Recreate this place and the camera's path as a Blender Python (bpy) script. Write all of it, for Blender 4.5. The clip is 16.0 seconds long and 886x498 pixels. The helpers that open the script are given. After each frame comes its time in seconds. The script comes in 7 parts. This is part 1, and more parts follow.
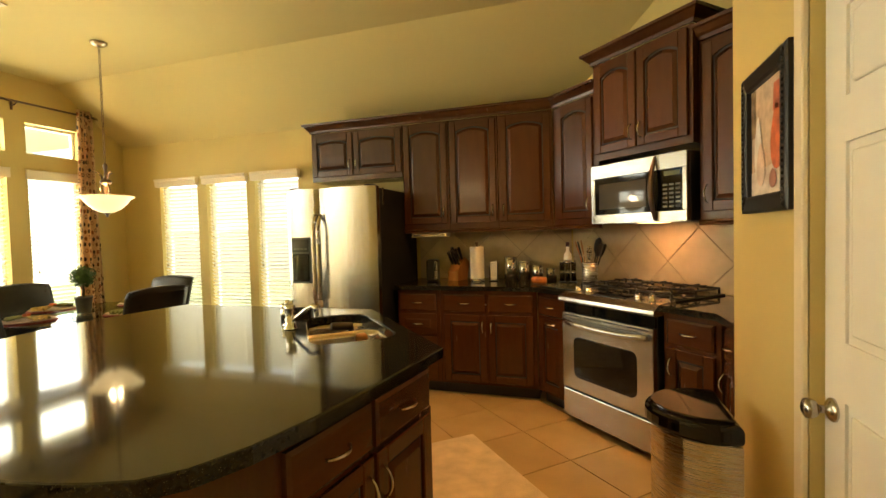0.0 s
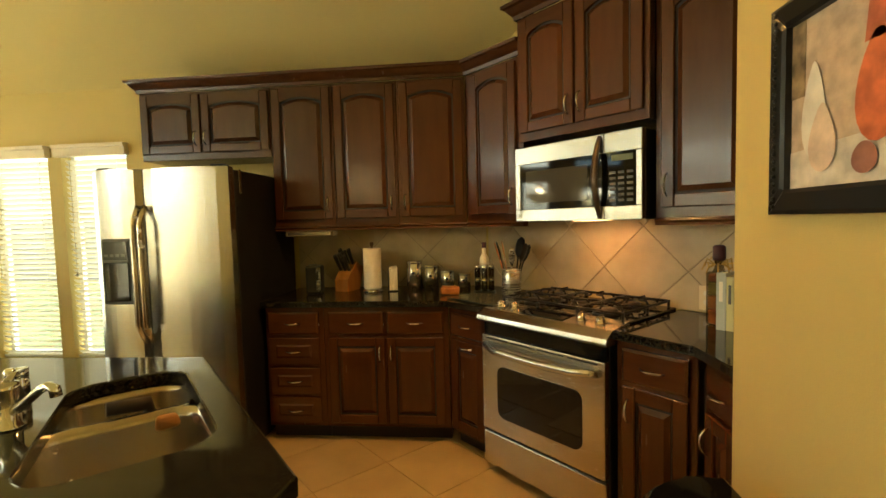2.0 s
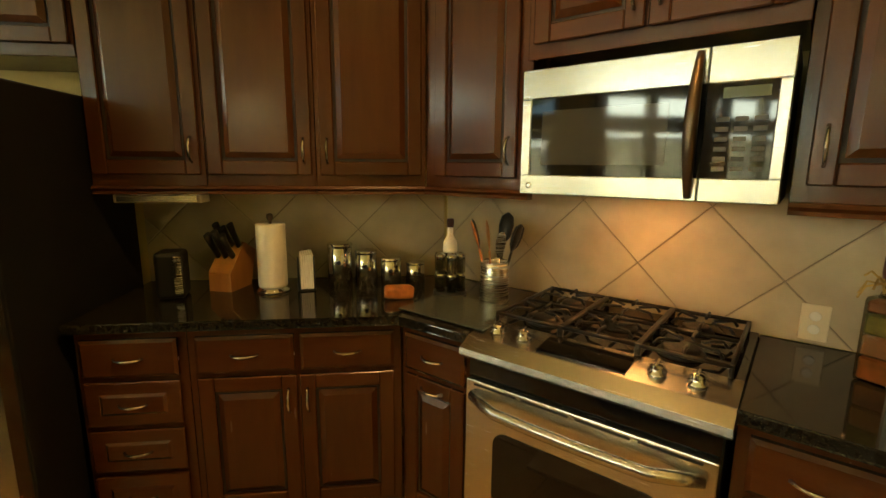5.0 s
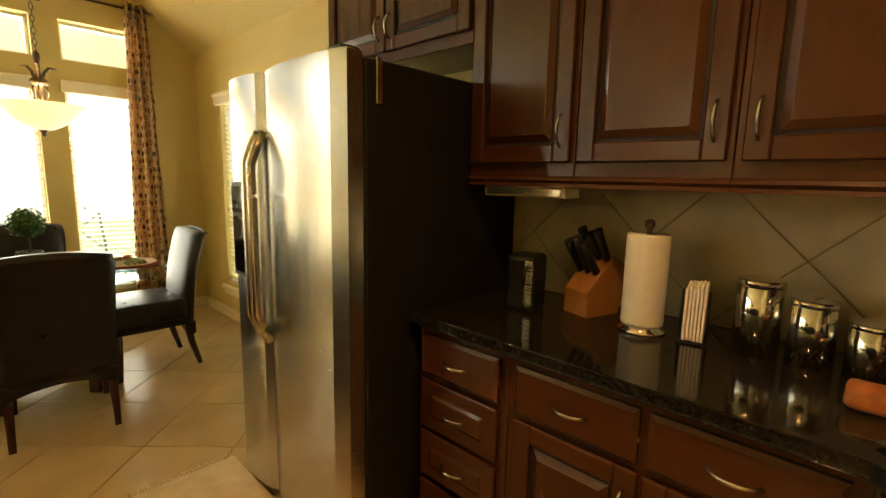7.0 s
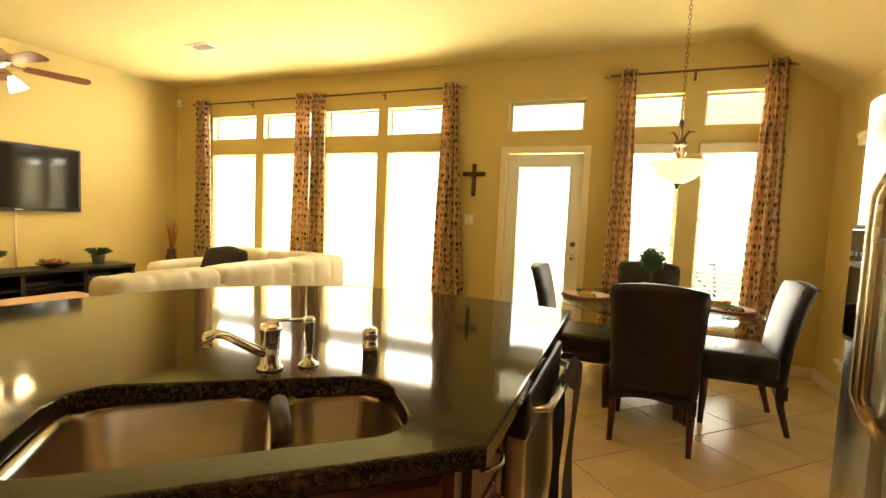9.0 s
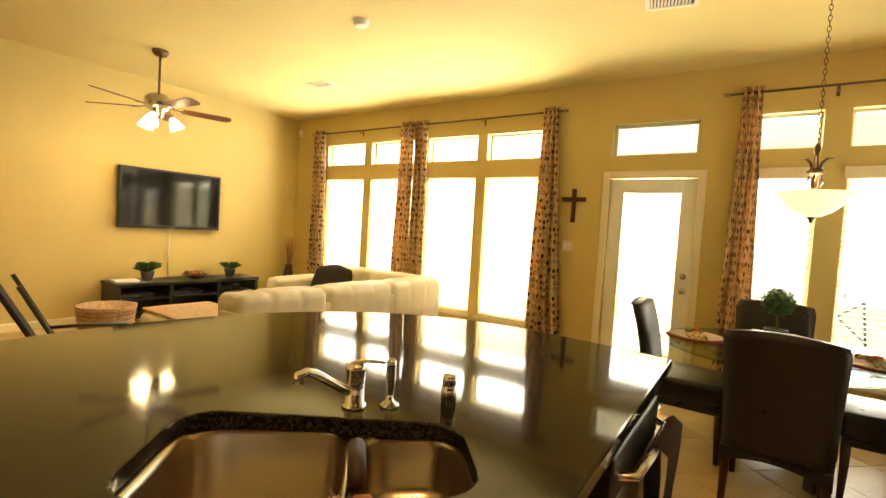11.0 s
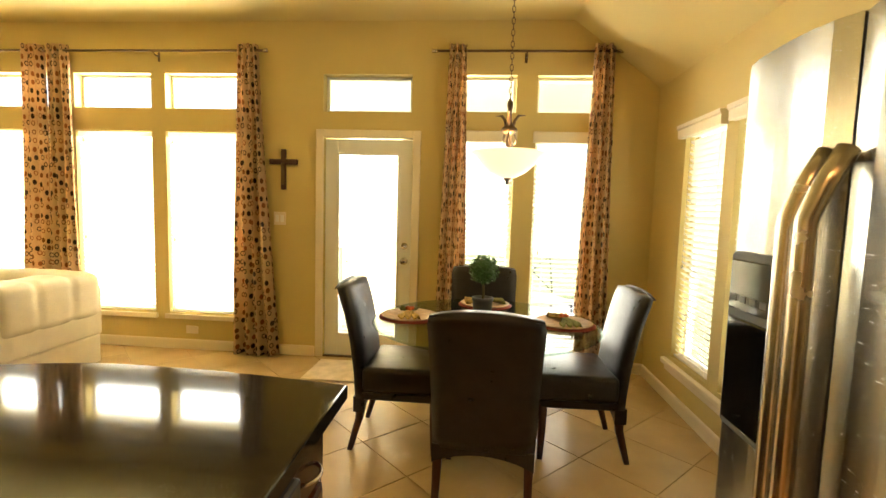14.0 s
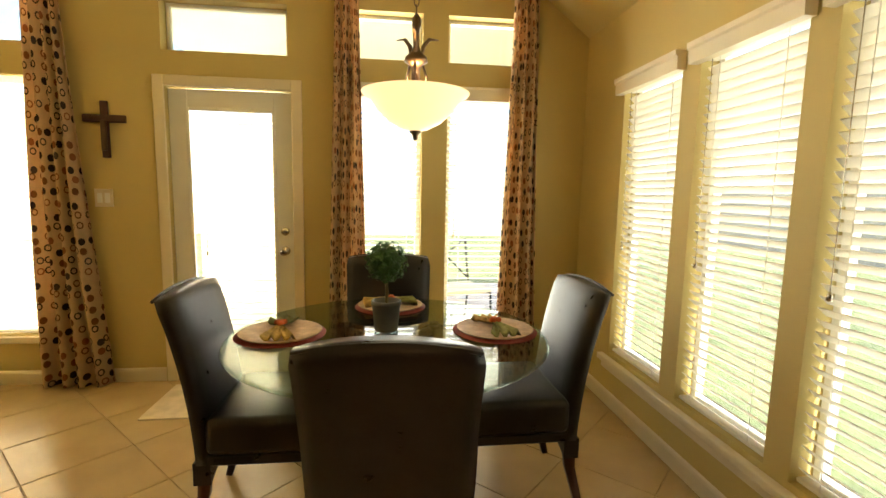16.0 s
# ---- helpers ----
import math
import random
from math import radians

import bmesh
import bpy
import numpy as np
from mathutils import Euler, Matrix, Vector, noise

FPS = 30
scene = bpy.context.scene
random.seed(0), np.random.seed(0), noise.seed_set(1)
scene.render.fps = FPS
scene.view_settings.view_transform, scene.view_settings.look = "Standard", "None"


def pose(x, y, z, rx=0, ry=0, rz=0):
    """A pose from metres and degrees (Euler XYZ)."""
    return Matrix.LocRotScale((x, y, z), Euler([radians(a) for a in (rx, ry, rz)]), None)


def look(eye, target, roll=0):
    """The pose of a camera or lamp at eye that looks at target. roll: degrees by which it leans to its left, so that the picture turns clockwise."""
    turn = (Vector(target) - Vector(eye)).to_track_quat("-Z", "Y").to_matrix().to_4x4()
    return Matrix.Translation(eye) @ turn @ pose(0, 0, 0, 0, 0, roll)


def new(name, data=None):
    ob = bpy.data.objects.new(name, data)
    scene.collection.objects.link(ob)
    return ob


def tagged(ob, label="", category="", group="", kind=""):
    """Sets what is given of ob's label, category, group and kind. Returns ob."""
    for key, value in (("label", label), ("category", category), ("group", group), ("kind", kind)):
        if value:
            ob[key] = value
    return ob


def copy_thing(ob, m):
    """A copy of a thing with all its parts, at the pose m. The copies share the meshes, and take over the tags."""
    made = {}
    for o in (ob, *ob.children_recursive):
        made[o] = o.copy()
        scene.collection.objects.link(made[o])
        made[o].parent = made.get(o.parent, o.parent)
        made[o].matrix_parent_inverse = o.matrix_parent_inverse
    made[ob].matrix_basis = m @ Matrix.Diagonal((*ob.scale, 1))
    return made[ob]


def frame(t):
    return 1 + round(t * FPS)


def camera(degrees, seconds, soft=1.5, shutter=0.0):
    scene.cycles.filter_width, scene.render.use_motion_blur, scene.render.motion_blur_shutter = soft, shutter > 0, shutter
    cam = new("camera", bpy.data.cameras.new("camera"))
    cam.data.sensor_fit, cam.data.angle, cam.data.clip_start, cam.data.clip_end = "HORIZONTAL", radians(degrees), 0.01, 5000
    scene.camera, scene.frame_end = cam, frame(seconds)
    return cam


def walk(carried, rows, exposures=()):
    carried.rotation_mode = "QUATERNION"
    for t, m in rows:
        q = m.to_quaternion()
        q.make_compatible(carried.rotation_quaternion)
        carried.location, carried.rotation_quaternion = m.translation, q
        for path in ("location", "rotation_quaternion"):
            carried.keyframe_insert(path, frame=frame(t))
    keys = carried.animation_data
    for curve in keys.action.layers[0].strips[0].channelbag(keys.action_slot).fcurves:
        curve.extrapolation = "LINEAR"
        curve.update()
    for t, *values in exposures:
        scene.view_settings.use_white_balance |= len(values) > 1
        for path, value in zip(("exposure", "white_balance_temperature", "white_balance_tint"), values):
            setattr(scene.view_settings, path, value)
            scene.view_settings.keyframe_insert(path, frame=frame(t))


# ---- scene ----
cam = camera(87.8, 16.0)
PATH = [
    (0, (-4.248, -5.524, 1.349), (-2.347, -4.906, 1.281), -1.5),
    (0.5, (-4.101, -5.440, 1.366), (-2.165, -4.945, 1.278), -1.5),
    (1, (-3.921, -5.366, 1.378), (-1.957, -5.001, 1.280), -1.5),
    (1.5, (-3.635, -5.350, 1.363), (-1.657, -5.066, 1.273), -1.4),
    (2, (-3.424, -5.350, 1.401), (-1.437, -5.160, 1.279), -1.5),
    (2.5, (-3.185, -5.275, 1.414), (-1.190, -5.249, 1.269), -1.2),
    (3, (-2.958, -5.198, 1.437), (-0.974, -5.359, 1.249), -1.2),
    (3.2, (-2.880, -5.181, 1.429), (-0.902, -5.400, 1.235), -1.1),
    (5.5, (-2.155, -5.043, 1.484), (-0.209, -5.209, 1.053), 0.7),
    (6, (-1.936, -5.166, 1.353), (-0.003, -4.749, 1.054), 0.2),
    (6.5, (-1.787, -5.110, 1.431), (-0.038, -4.218, 1.048), 0.7),
    (7, (-1.692, -5.060, 1.378), (-0.268, -3.689, 1.073), 1.2),
    (7.5, (-1.620, -5.072, 1.375), (-0.748, -3.292, 1.108), 1.5),
    (8, (-1.610, -5.126, 1.346), (-1.341, -3.157, 1.124), 1.6),
    (8.5, (-1.616, -5.066, 1.324), (-1.909, -3.095, 1.145), 2.2),
    (9, (-1.608, -5.041, 1.311), (-2.358, -3.192, 1.170), 2.5),
    (9.2, (-1.603, -5.021, 1.314), (-2.494, -3.236, 1.173), 3.2),
    (11.3, (-1.567, -5.022, 1.401), (-2.700, -3.377, 1.314), 3.6),
    (11.5, (-1.557, -5.017, 1.411), (-2.595, -3.309, 1.340), 3.1),
    (12, (-1.437, -5.032, 1.508), (-2.300, -3.231, 1.415), 1.6),
    (12.5, (-1.412, -4.904, 1.497), (-2.081, -3.021, 1.399), 1.2),
    (13, (-1.467, -4.679, 1.452), (-1.918, -2.734, 1.344), 2.0),
    (13.5, (-1.475, -4.402, 1.442), (-1.762, -2.428, 1.300), 1.7),
    (14, (-1.474, -4.154, 1.415), (-1.637, -2.168, 1.245), 1.7),
    (14.5, (-1.496, -3.923, 1.407), (-1.538, -1.934, 1.203), 1.4),
    (15, (-1.473, -3.699, 1.399), (-1.426, -1.713, 1.161), 1.3),
    (15.5, (-1.421, -3.496, 1.375), (-1.315, -1.514, 1.135), 1.0),
    (16, (-1.438, -3.363, 1.362), (-1.206, -1.391, 1.123), 1.1),
]
EXPOSURES = [(0, 2.32, 6550, 5), (2, 2.15, 6450, -4), (3, 2.1, 6400, -6), (5.5, 2.05, 6250, -10), (6.5, 2.1, 6300, 0), (8, 2.3, 6250, 9), (9, 2.45, 6450, 10), (11.5, 2.45, 6500, 10), (14.5, 2.5, 6100, 10), (16, 2.05, 6050, 10)]
walk(cam, [(t, look(e, g, r)) for t, e, g, r in PATH], exposures=EXPOSURES)

# ---- world, sun, large lights ----
world = bpy.data.worlds.new("sky")
scene.world = world
world.use_nodes = True
wn = world.node_tree.nodes
sky = wn.new("ShaderNodeTexSky")
sky.sky_type = 'NISHITA'
sky.sun_disc = False
sky.sun_elevation, sky.sun_rotation = radians(65), radians(170)
wn["Background"].inputs[1].default_value = 0.15
world.node_tree.links.new(sky.outputs[0], wn["Background"].inputs[0])

sun = new("sun", bpy.data.lights.new("sun", 'SUN'))
sun.data.energy, sun.data.angle, sun.data.color = 5.0, radians(0.5), (1, 0.95, 0.85)
sun.matrix_world = look((1.0, -4.5, 10), (0.3, 0, 0))


def area(name, x, y, z, tx, ty, tz, w, h, power, color):
    ob = new(name, bpy.data.lights.new(name, 'AREA'))
    ob.data.shape, ob.data.size, ob.data.size_y = 'RECTANGLE', w, h
    ob.data.energy, ob.data.color = power, color
    ob.matrix_world = look((x, y, z), (tx, ty, tz))
    return ob


# daylight standing in the living windows, the glazed door and the dining windows
DAY = (1.0, 0.93, 0.74)
area("daylight_a", -6.48, 0.30, 1.45, -6.48, -2, 1.2, 2.0, 2.4, 112, DAY)
area("daylight_b", -4.52, 0.30, 1.45, -4.52, -2, 1.2, 1.8, 2.4, 112, DAY)
area("daylight_door", -2.52, 0.30, 1.3, -2.52, -2, 0.9, 0.6, 1.9, 32, DAY)
area("daylight_dining", -1.12, 0.30, 1.45, -1.12, -2, 1.2, 1.3, 2.4, 36, DAY)
area("daylight_east", 0.32, -1.56, 1.25, -2, -1.56, 1.0, 2.0, 1.7, 15, DAY)


def bulb(name, x, y, z, power, color, r=0.03):
    ob = new(name, bpy.data.lights.new(name, 'POINT'))
    ob.data.energy, ob.data.color, ob.data.shadow_soft_size = power, color, r
    ob.location = (x, y, z)
    return ob


# ---- materials ----
def mat(name, color, rough=0.5, metal=0.0, noise_scale=8.0, vary=0.12, bump=0.0, bump_scale=60.0, coat=0.0, stretch=None,
        emit=0.0, alpha=1.0, transmission=0.0, per_object=0.0, rough_vary=0.08, ior=1.45, spec=0.5):
    m = bpy.data.materials.new(name)
    m.use_nodes = True
    n, l = m.node_tree.nodes, m.node_tree.links
    b = n["Principled BSDF"]
    b.inputs["Roughness"].default_value = rough
    b.inputs["Metallic"].default_value = metal
    b.inputs["IOR"].default_value = ior
    b.inputs["Specular IOR Level"].default_value = spec
    b.inputs["Coat Weight"].default_value = coat
    b.inputs["Coat Roughness"].default_value = 0.12
    b.inputs["Transmission Weight"].default_value = transmission
    if emit:
        b.inputs["Emission Color"].default_value = (*color, 1)
        b.inputs["Emission Strength"].default_value = emit
    tc = n.new("ShaderNodeTexCoord")
    mp = n.new("ShaderNodeMapping")
    l.new(tc.outputs["Object"], mp.inputs[0])
    if stretch:
        mp.inputs["Scale"].default_value = stretch
    big = n.new("ShaderNodeTexNoise")
    big.inputs["Scale"].default_value = noise_scale
    big.inputs["Detail"].default_value = 6
    l.new(mp.outputs[0], big.inputs["Vector"])
    mr = n.new("ShaderNodeMapRange")
    mr.inputs["From Min"].default_value, mr.inputs["From Max"].default_value = 0.3, 0.7
    mr.inputs["To Min"].default_value, mr.inputs["To Max"].default_value = 1 - vary, 1 + vary
    l.new(big.outputs[0], mr.inputs[0])
    fac = mr.outputs[0]
    if per_object:
        oi = n.new("ShaderNodeObjectInfo")
        m2 = n.new("ShaderNodeMapRange")
        m2.inputs["To Min"].default_value, m2.inputs["To Max"].default_value = 1 - per_object, 1 + per_object
        l.new(oi.outputs["Random"], m2.inputs[0])
        mu = n.new("ShaderNodeMath")
        mu.operation = 'MULTIPLY'
        l.new(fac, mu.inputs[0])
        l.new(m2.outputs[0], mu.inputs[1])
        fac = mu.outputs[0]
    sc = n.new("ShaderNodeVectorMath")
    sc.operation = 'SCALE'
    sc.inputs[0].default_value = color
    l.new(fac, sc.inputs["Scale"])
    l.new(sc.outputs[0], b.inputs["Base Color"])
    rr = n.new("ShaderNodeMapRange")
    rr.inputs["To Min"].default_value, rr.inputs["To Max"].default_value = max(0.02, rough - rough_vary), min(1, rough + rough_vary)
    l.new(big.outputs[0], rr.inputs[0])
    l.new(rr.outputs[0], b.inputs["Roughness"])
    if bump:
        fine = n.new("ShaderNodeTexNoise")
        fine.inputs["Scale"].default_value = bump_scale
        fine.inputs["Detail"].default_value = 4
        l.new(mp.outputs[0], fine.inputs["Vector"])
        bp = n.new("ShaderNodeBump")
        bp.inputs["Strength"].default_value = bump
        bp.inputs["Distance"].default_value = 0.004
        l.new(fine.outputs[0], bp.inputs["Height"])
        l.new(bp.outputs[0], b.inputs["Normal"])
    return m


M_WALL = mat("wall_paint", (0.56, 0.435, 0.155), 0.75, noise_scale=1.5, vary=0.04, bump=0.12, bump_scale=220, rough_vary=0.05)
M_CEIL = mat("ceiling_paint", (0.60, 0.485, 0.19), 0.85, noise_scale=1.2, vary=0.03, bump=0.15, bump_scale=160, rough_vary=0.05)
M_TRIM = mat("trim_paint", (0.72, 0.62, 0.42), 0.45, noise_scale=5, vary=0.03)
M_WHITE = mat("white_paint", (0.78, 0.75, 0.66), 0.4, noise_scale=4, vary=0.03)
M_WOOD = mat("cherry_wood", (0.064, 0.020, 0.0055), 0.24, noise_scale=5, vary=0.11, stretch=(6, 6, 0.7), bump=0.08, bump_scale=40, coat=0.12, per_object=0.08)
M_WOODX = mat("cherry_wood_flat", (0.064, 0.020, 0.0055), 0.24, noise_scale=5, vary=0.11, stretch=(0.7, 6, 6), bump=0.08, bump_scale=40, coat=0.12, per_object=0.08)
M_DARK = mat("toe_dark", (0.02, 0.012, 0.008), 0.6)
M_STEEL = mat("brushed_steel", (0.55, 0.54, 0.50), 0.27, metal=1.0, noise_scale=30, vary=0.05, stretch=(0.3, 0.3, 14), rough_vary=0.06, bump=0.03, bump_scale=60)
M_STEELX = mat("brushed_steel_across", (0.55, 0.54, 0.50), 0.25, metal=1.0, noise_scale=30, vary=0.05, stretch=(0.3, 14, 14), rough_vary=0.06, bump=0.03, bump_scale=60)
M_CHROME = mat("chrome", (0.72, 0.71, 0.68), 0.09, metal=1.0, vary=0.03, rough_vary=0.03)
M_NICKEL = mat("satin_nickel", (0.55, 0.50, 0.42), 0.25, metal=1.0, vary=0.05)
M_BRONZE = mat("aged_bronze", (0.16, 0.11, 0.07), 0.35, metal=1.0, vary=0.2)
M_BLACK = mat("black_plastic", (0.012, 0.012, 0.012), 0.35, vary=0.2)
M_BLACKSIDE = mat("black_enamel", (0.008, 0.008, 0.009), 0.55, vary=0.2, bump=0.1, bump_scale=300)
M_BLACKGLASS = mat("black_glass", (0.006, 0.006, 0.006), 0.05, vary=0.1, rough_vary=0.02)
M_MWGLASS = mat("microwave_window", (0.05, 0.05, 0.045), 0.05, vary=0.05, rough_vary=0.02)
M_IRON = mat("cast_iron", (0.008, 0.0075, 0.0075), 0.38, vary=0.3, bump=0.3, bump_scale=200)
M_LEATHER = mat("black_leather", (0.014, 0.011, 0.010), 0.32, noise_scale=14, vary=0.3, bump=0.25, bump_scale=260, rough_vary=0.12)
M_LEG = mat("mahogany_leg", (0.06, 0.022, 0.012), 0.35, noise_scale=5, vary=0.3, stretch=(6, 6, 1))
M_CREAM = mat("cream_leather", (0.68, 0.60, 0.44), 0.42, noise_scale=5, vary=0.08, bump=0.25, bump_scale=120)
M_CUSHION = mat("brown_fabric", (0.022, 0.016, 0.013), 0.9, vary=0.3, bump=0.4, bump_scale=200)
M_TILE = mat("floor_tile", (0.47, 0.335, 0.165), 0.23, noise_scale=3.2, vary=0.10, bump=0.05, bump_scale=14, per_object=0.05, rough_vary=0.04)
M_GROUT = mat("grout", (0.42, 0.30, 0.15), 0.9, noise_scale=20, vary=0.15)
M_SPLASH = mat("splash_tile", (0.47, 0.385, 0.24), 0.42, noise_scale=6, vary=0.14, bump=0.12, bump_scale=22, per_object=0.05)
M_SGROUT = mat("splash_grout", (0.27, 0.21, 0.14), 0.9, noise_scale=20, vary=0.12)
M_RUG = mat("rug_wool", (0.62, 0.50, 0.34), 0.95, noise_scale=9, vary=0.16, bump=0.8, bump_scale=150)
M_PAPER = mat("paper", (0.80, 0.77, 0.70), 0.9, noise_scale=30, vary=0.04, bump=0.3, bump_scale=90)
M_LIGHTWOOD = mat("beech", (0.32, 0.15, 0.045), 0.45, noise_scale=4, vary=0.18, stretch=(5, 5, 0.8))
M_GREEN = mat("leaf_green", (0.05, 0.11, 0.025), 0.6, noise_scale=20, vary=0.4, per_object=0.2)
M_POT = mat("grey_pot", (0.10, 0.10, 0.09), 0.6, noise_scale=12, vary=0.2)
M_STEM = mat("stem", (0.11, 0.09, 0.04), 0.8)
M_RED = mat("red_placemat", (0.27, 0.045, 0.03), 0.7, noise_scale=25, vary=0.2, bump=0.5, bump_scale=160)
M_PLATE = mat("woven_charger", (0.46, 0.30, 0.17), 0.6, noise_scale=30, vary=0.25, bump=0.5, bump_scale=180)
M_NAPKIN = mat("napkin_gold", (0.45, 0.30, 0.08), 0.85, noise_scale=22, vary=0.6, bump=0.4, bump_scale=120)
M_NAPKIN_G = mat("napkin_green", (0.20, 0.20, 0.06), 0.85, noise_scale=22, vary=0.5)
M_NAPKIN_O = mat("napkin_orange", (0.55, 0.12, 0.03), 0.85, noise_scale=22, vary=0.4)
M_ORANGE = mat("orange_wrap", (0.35, 0.12, 0.03), 0.4, noise_scale=25, vary=0.4)
M_WINE = mat("dark_wax", (0.05, 0.012, 0.02), 0.4)
M_SOIL = mat("terracotta", (0.30, 0.12, 0.05), 0.8)
M_LAWN = mat("lawn", (0.13, 0.15, 0.055), 0.9, noise_scale=3, vary=0.35, bump=0.6, bump_scale=90)
M_PATIO = mat("concrete", (0.52, 0.48, 0.42), 0.85, noise_scale=3, vary=0.12, bump=0.2, bump_scale=60)
M_FENCE = mat("fence_wood", (0.50, 0.44, 0.35), 0.85, noise_scale=4, vary=0.25, stretch=(4, 4, 0.6))
M_BLIND = mat("blind_slat", (0.82, 0.79, 0.70), 0.45, noise_scale=3, vary=0.03)
_n, _l = M_BLIND.node_tree.nodes, M_BLIND.node_tree.links
_t, _x = _n.new("ShaderNodeBsdfTranslucent"), _n.new("ShaderNodeMixShader")
_t.inputs[0].default_value, _x.inputs[0].default_value = (0.85, 0.80, 0.68, 1), 0.45
_l.new(_n["Principled BSDF"].outputs[0], _x.inputs[1])
_l.new(_t.outputs[0], _x.inputs[2])
_l.new(_x.outputs[0], _n["Material Output"].inputs[0])
M_RUBBER = mat("rubber", (0.02, 0.02, 0.02), 0.7)
M_COPPER = mat("sink_steel", (0.46, 0.40, 0.32), 0.26, metal=1.0, noise_scale=6, vary=0.04, rough_vary=0.04)
M_DISPLAY = mat("display_dark", (0.01, 0.012, 0.01), 0.15)
M_SCREEN = mat("tv_screen", (0.006, 0.006, 0.007), 0.08, vary=0.1, rough_vary=0.02)


def granite():
    m = mat("black_granite", (0.013, 0.012, 0.009), 0.07, noise_scale=90, vary=0.6, rough_vary=0.03, coat=0.0)
    n, l = m.node_tree.nodes, m.node_tree.links
    b = n["Principled BSDF"]
    src = b.inputs["Base Color"].links[0].from_socket
    v = n.new("ShaderNodeTexVoronoi")
    v.inputs["Scale"].default_value = 160
    tc = n.new("ShaderNodeTexCoord")
    l.new(tc.outputs["Object"], v.inputs["Vector"])
    r = n.new("ShaderNodeValToRGB")
    r.color_ramp.elements[0].position, r.color_ramp.elements[0].color = 0.0, (0.10, 0.085, 0.05, 1)
    r.color_ramp.elements[1].position, r.color_ramp.elements[1].color = 0.22, (0, 0, 0, 1)
    l.new(v.outputs["Distance"], r.inputs[0])
    a = n.new("ShaderNodeVectorMath")
    l.new(src, a.inputs[0])
    l.new(r.outputs[0], a.inputs[1])
    l.new(a.outputs[0], b.inputs["Base Color"])
    return m


M_GRANITE = granite()


def glass(name, color=(1, 1, 1), rough=0.0, tint=0.92):
    """A clear pane: mostly straight through, with a mirror's share by the angle."""
    m = bpy.data.materials.new(name)
    m.use_nodes = True
    n, l = m.node_tree.nodes, m.node_tree.links
    n.remove(n["Principled BSDF"])
    t = n.new("ShaderNodeBsdfTransparent")
    t.inputs[0].default_value = (color[0] * tint, color[1] * tint, color[2] * tint, 1)
    g = n.new("ShaderNodeBsdfGlossy")
    g.inputs["Roughness"].default_value = rough
    f = n.new("ShaderNodeLayerWeight")
    pw = n.new("ShaderNodeMath")
    pw.operation = 'POWER'
    pw.inputs[1].default_value = 5.0
    l.new(f.outputs["Facing"], pw.inputs[0])
    ad = n.new("ShaderNodeMath")
    ad.operation = 'MULTIPLY_ADD'
    ad.inputs[1].default_value, ad.inputs[2].default_value = 0.9, 0.045
    l.new(pw.outputs[0], ad.inputs[0])
    mx = n.new("ShaderNodeMixShader")
    l.new(ad.outputs[0], mx.inputs[0])
    l.new(t.outputs[0], mx.inputs[1])
    l.new(g.outputs[0], mx.inputs[2])
    l.new(mx.outputs[0], n["Material Output"].inputs[0])
    return m


M_GLASS = glass("window_glass")
M_TABLEGLASS = glass("table_glass", (0.80, 0.90, 0.84), 0.0, 0.86)
M_JARGLASS = glass("jar_glass", (0.75, 0.72, 0.62), 0.02, 0.85)


def glow(name, color, strength):
    m = mat(name, color, 0.5, vary=0.05, emit=strength)
    return m


M_SHADE = glow("alabaster_lit", (1.0, 0.72, 0.33), 0.30)
M_BULBGLASS = glow("frosted_lit", (1.0, 0.76, 0.40), 2.2)


# ---- mesh helpers ----
def bm_new():
    return bmesh.new()


def box(bm, x0, y0, z0, x1, y1, z1, bevel=0.0, seg=2):
    m = Matrix.LocRotScale(((x0 + x1) / 2, (y0 + y1) / 2, (z0 + z1) / 2), None, (abs(x1 - x0), abs(y1 - y0), abs(z1 - z0)))
    r = bmesh.ops.create_cube(bm, size=1, matrix=m)
    if bevel:
        es = list({e for v in r['verts'] for e in v.link_edges})
        bmesh.ops.bevel(bm, geom=es, offset=bevel, segments=seg, profile=0.5, affect='EDGES')
    return bm


def lathe(bm, profile, n=24, m=None, cap=True):
    """A turned shape from (radius, height) pairs."""
    m = m or Matrix.Identity(4)
    rings = []
    for r, z in profile:
        rings.append([bm.verts.new(m @ Vector((max(r, 1e-4) * math.cos(2 * math.pi * i / n), max(r, 1e-4) * math.sin(2 * math.pi * i / n), z))) for i in range(n)])
    for a, b in zip(rings, rings[1:]):
        for i in range(n):
            f = bm.faces.new((a[i], a[(i + 1) % n], b[(i + 1) % n], b[i]))
            f.smooth = True
    if cap:
        bm.faces.new(rings[0][::-1])
        bm.faces.new(rings[-1])
    return bm


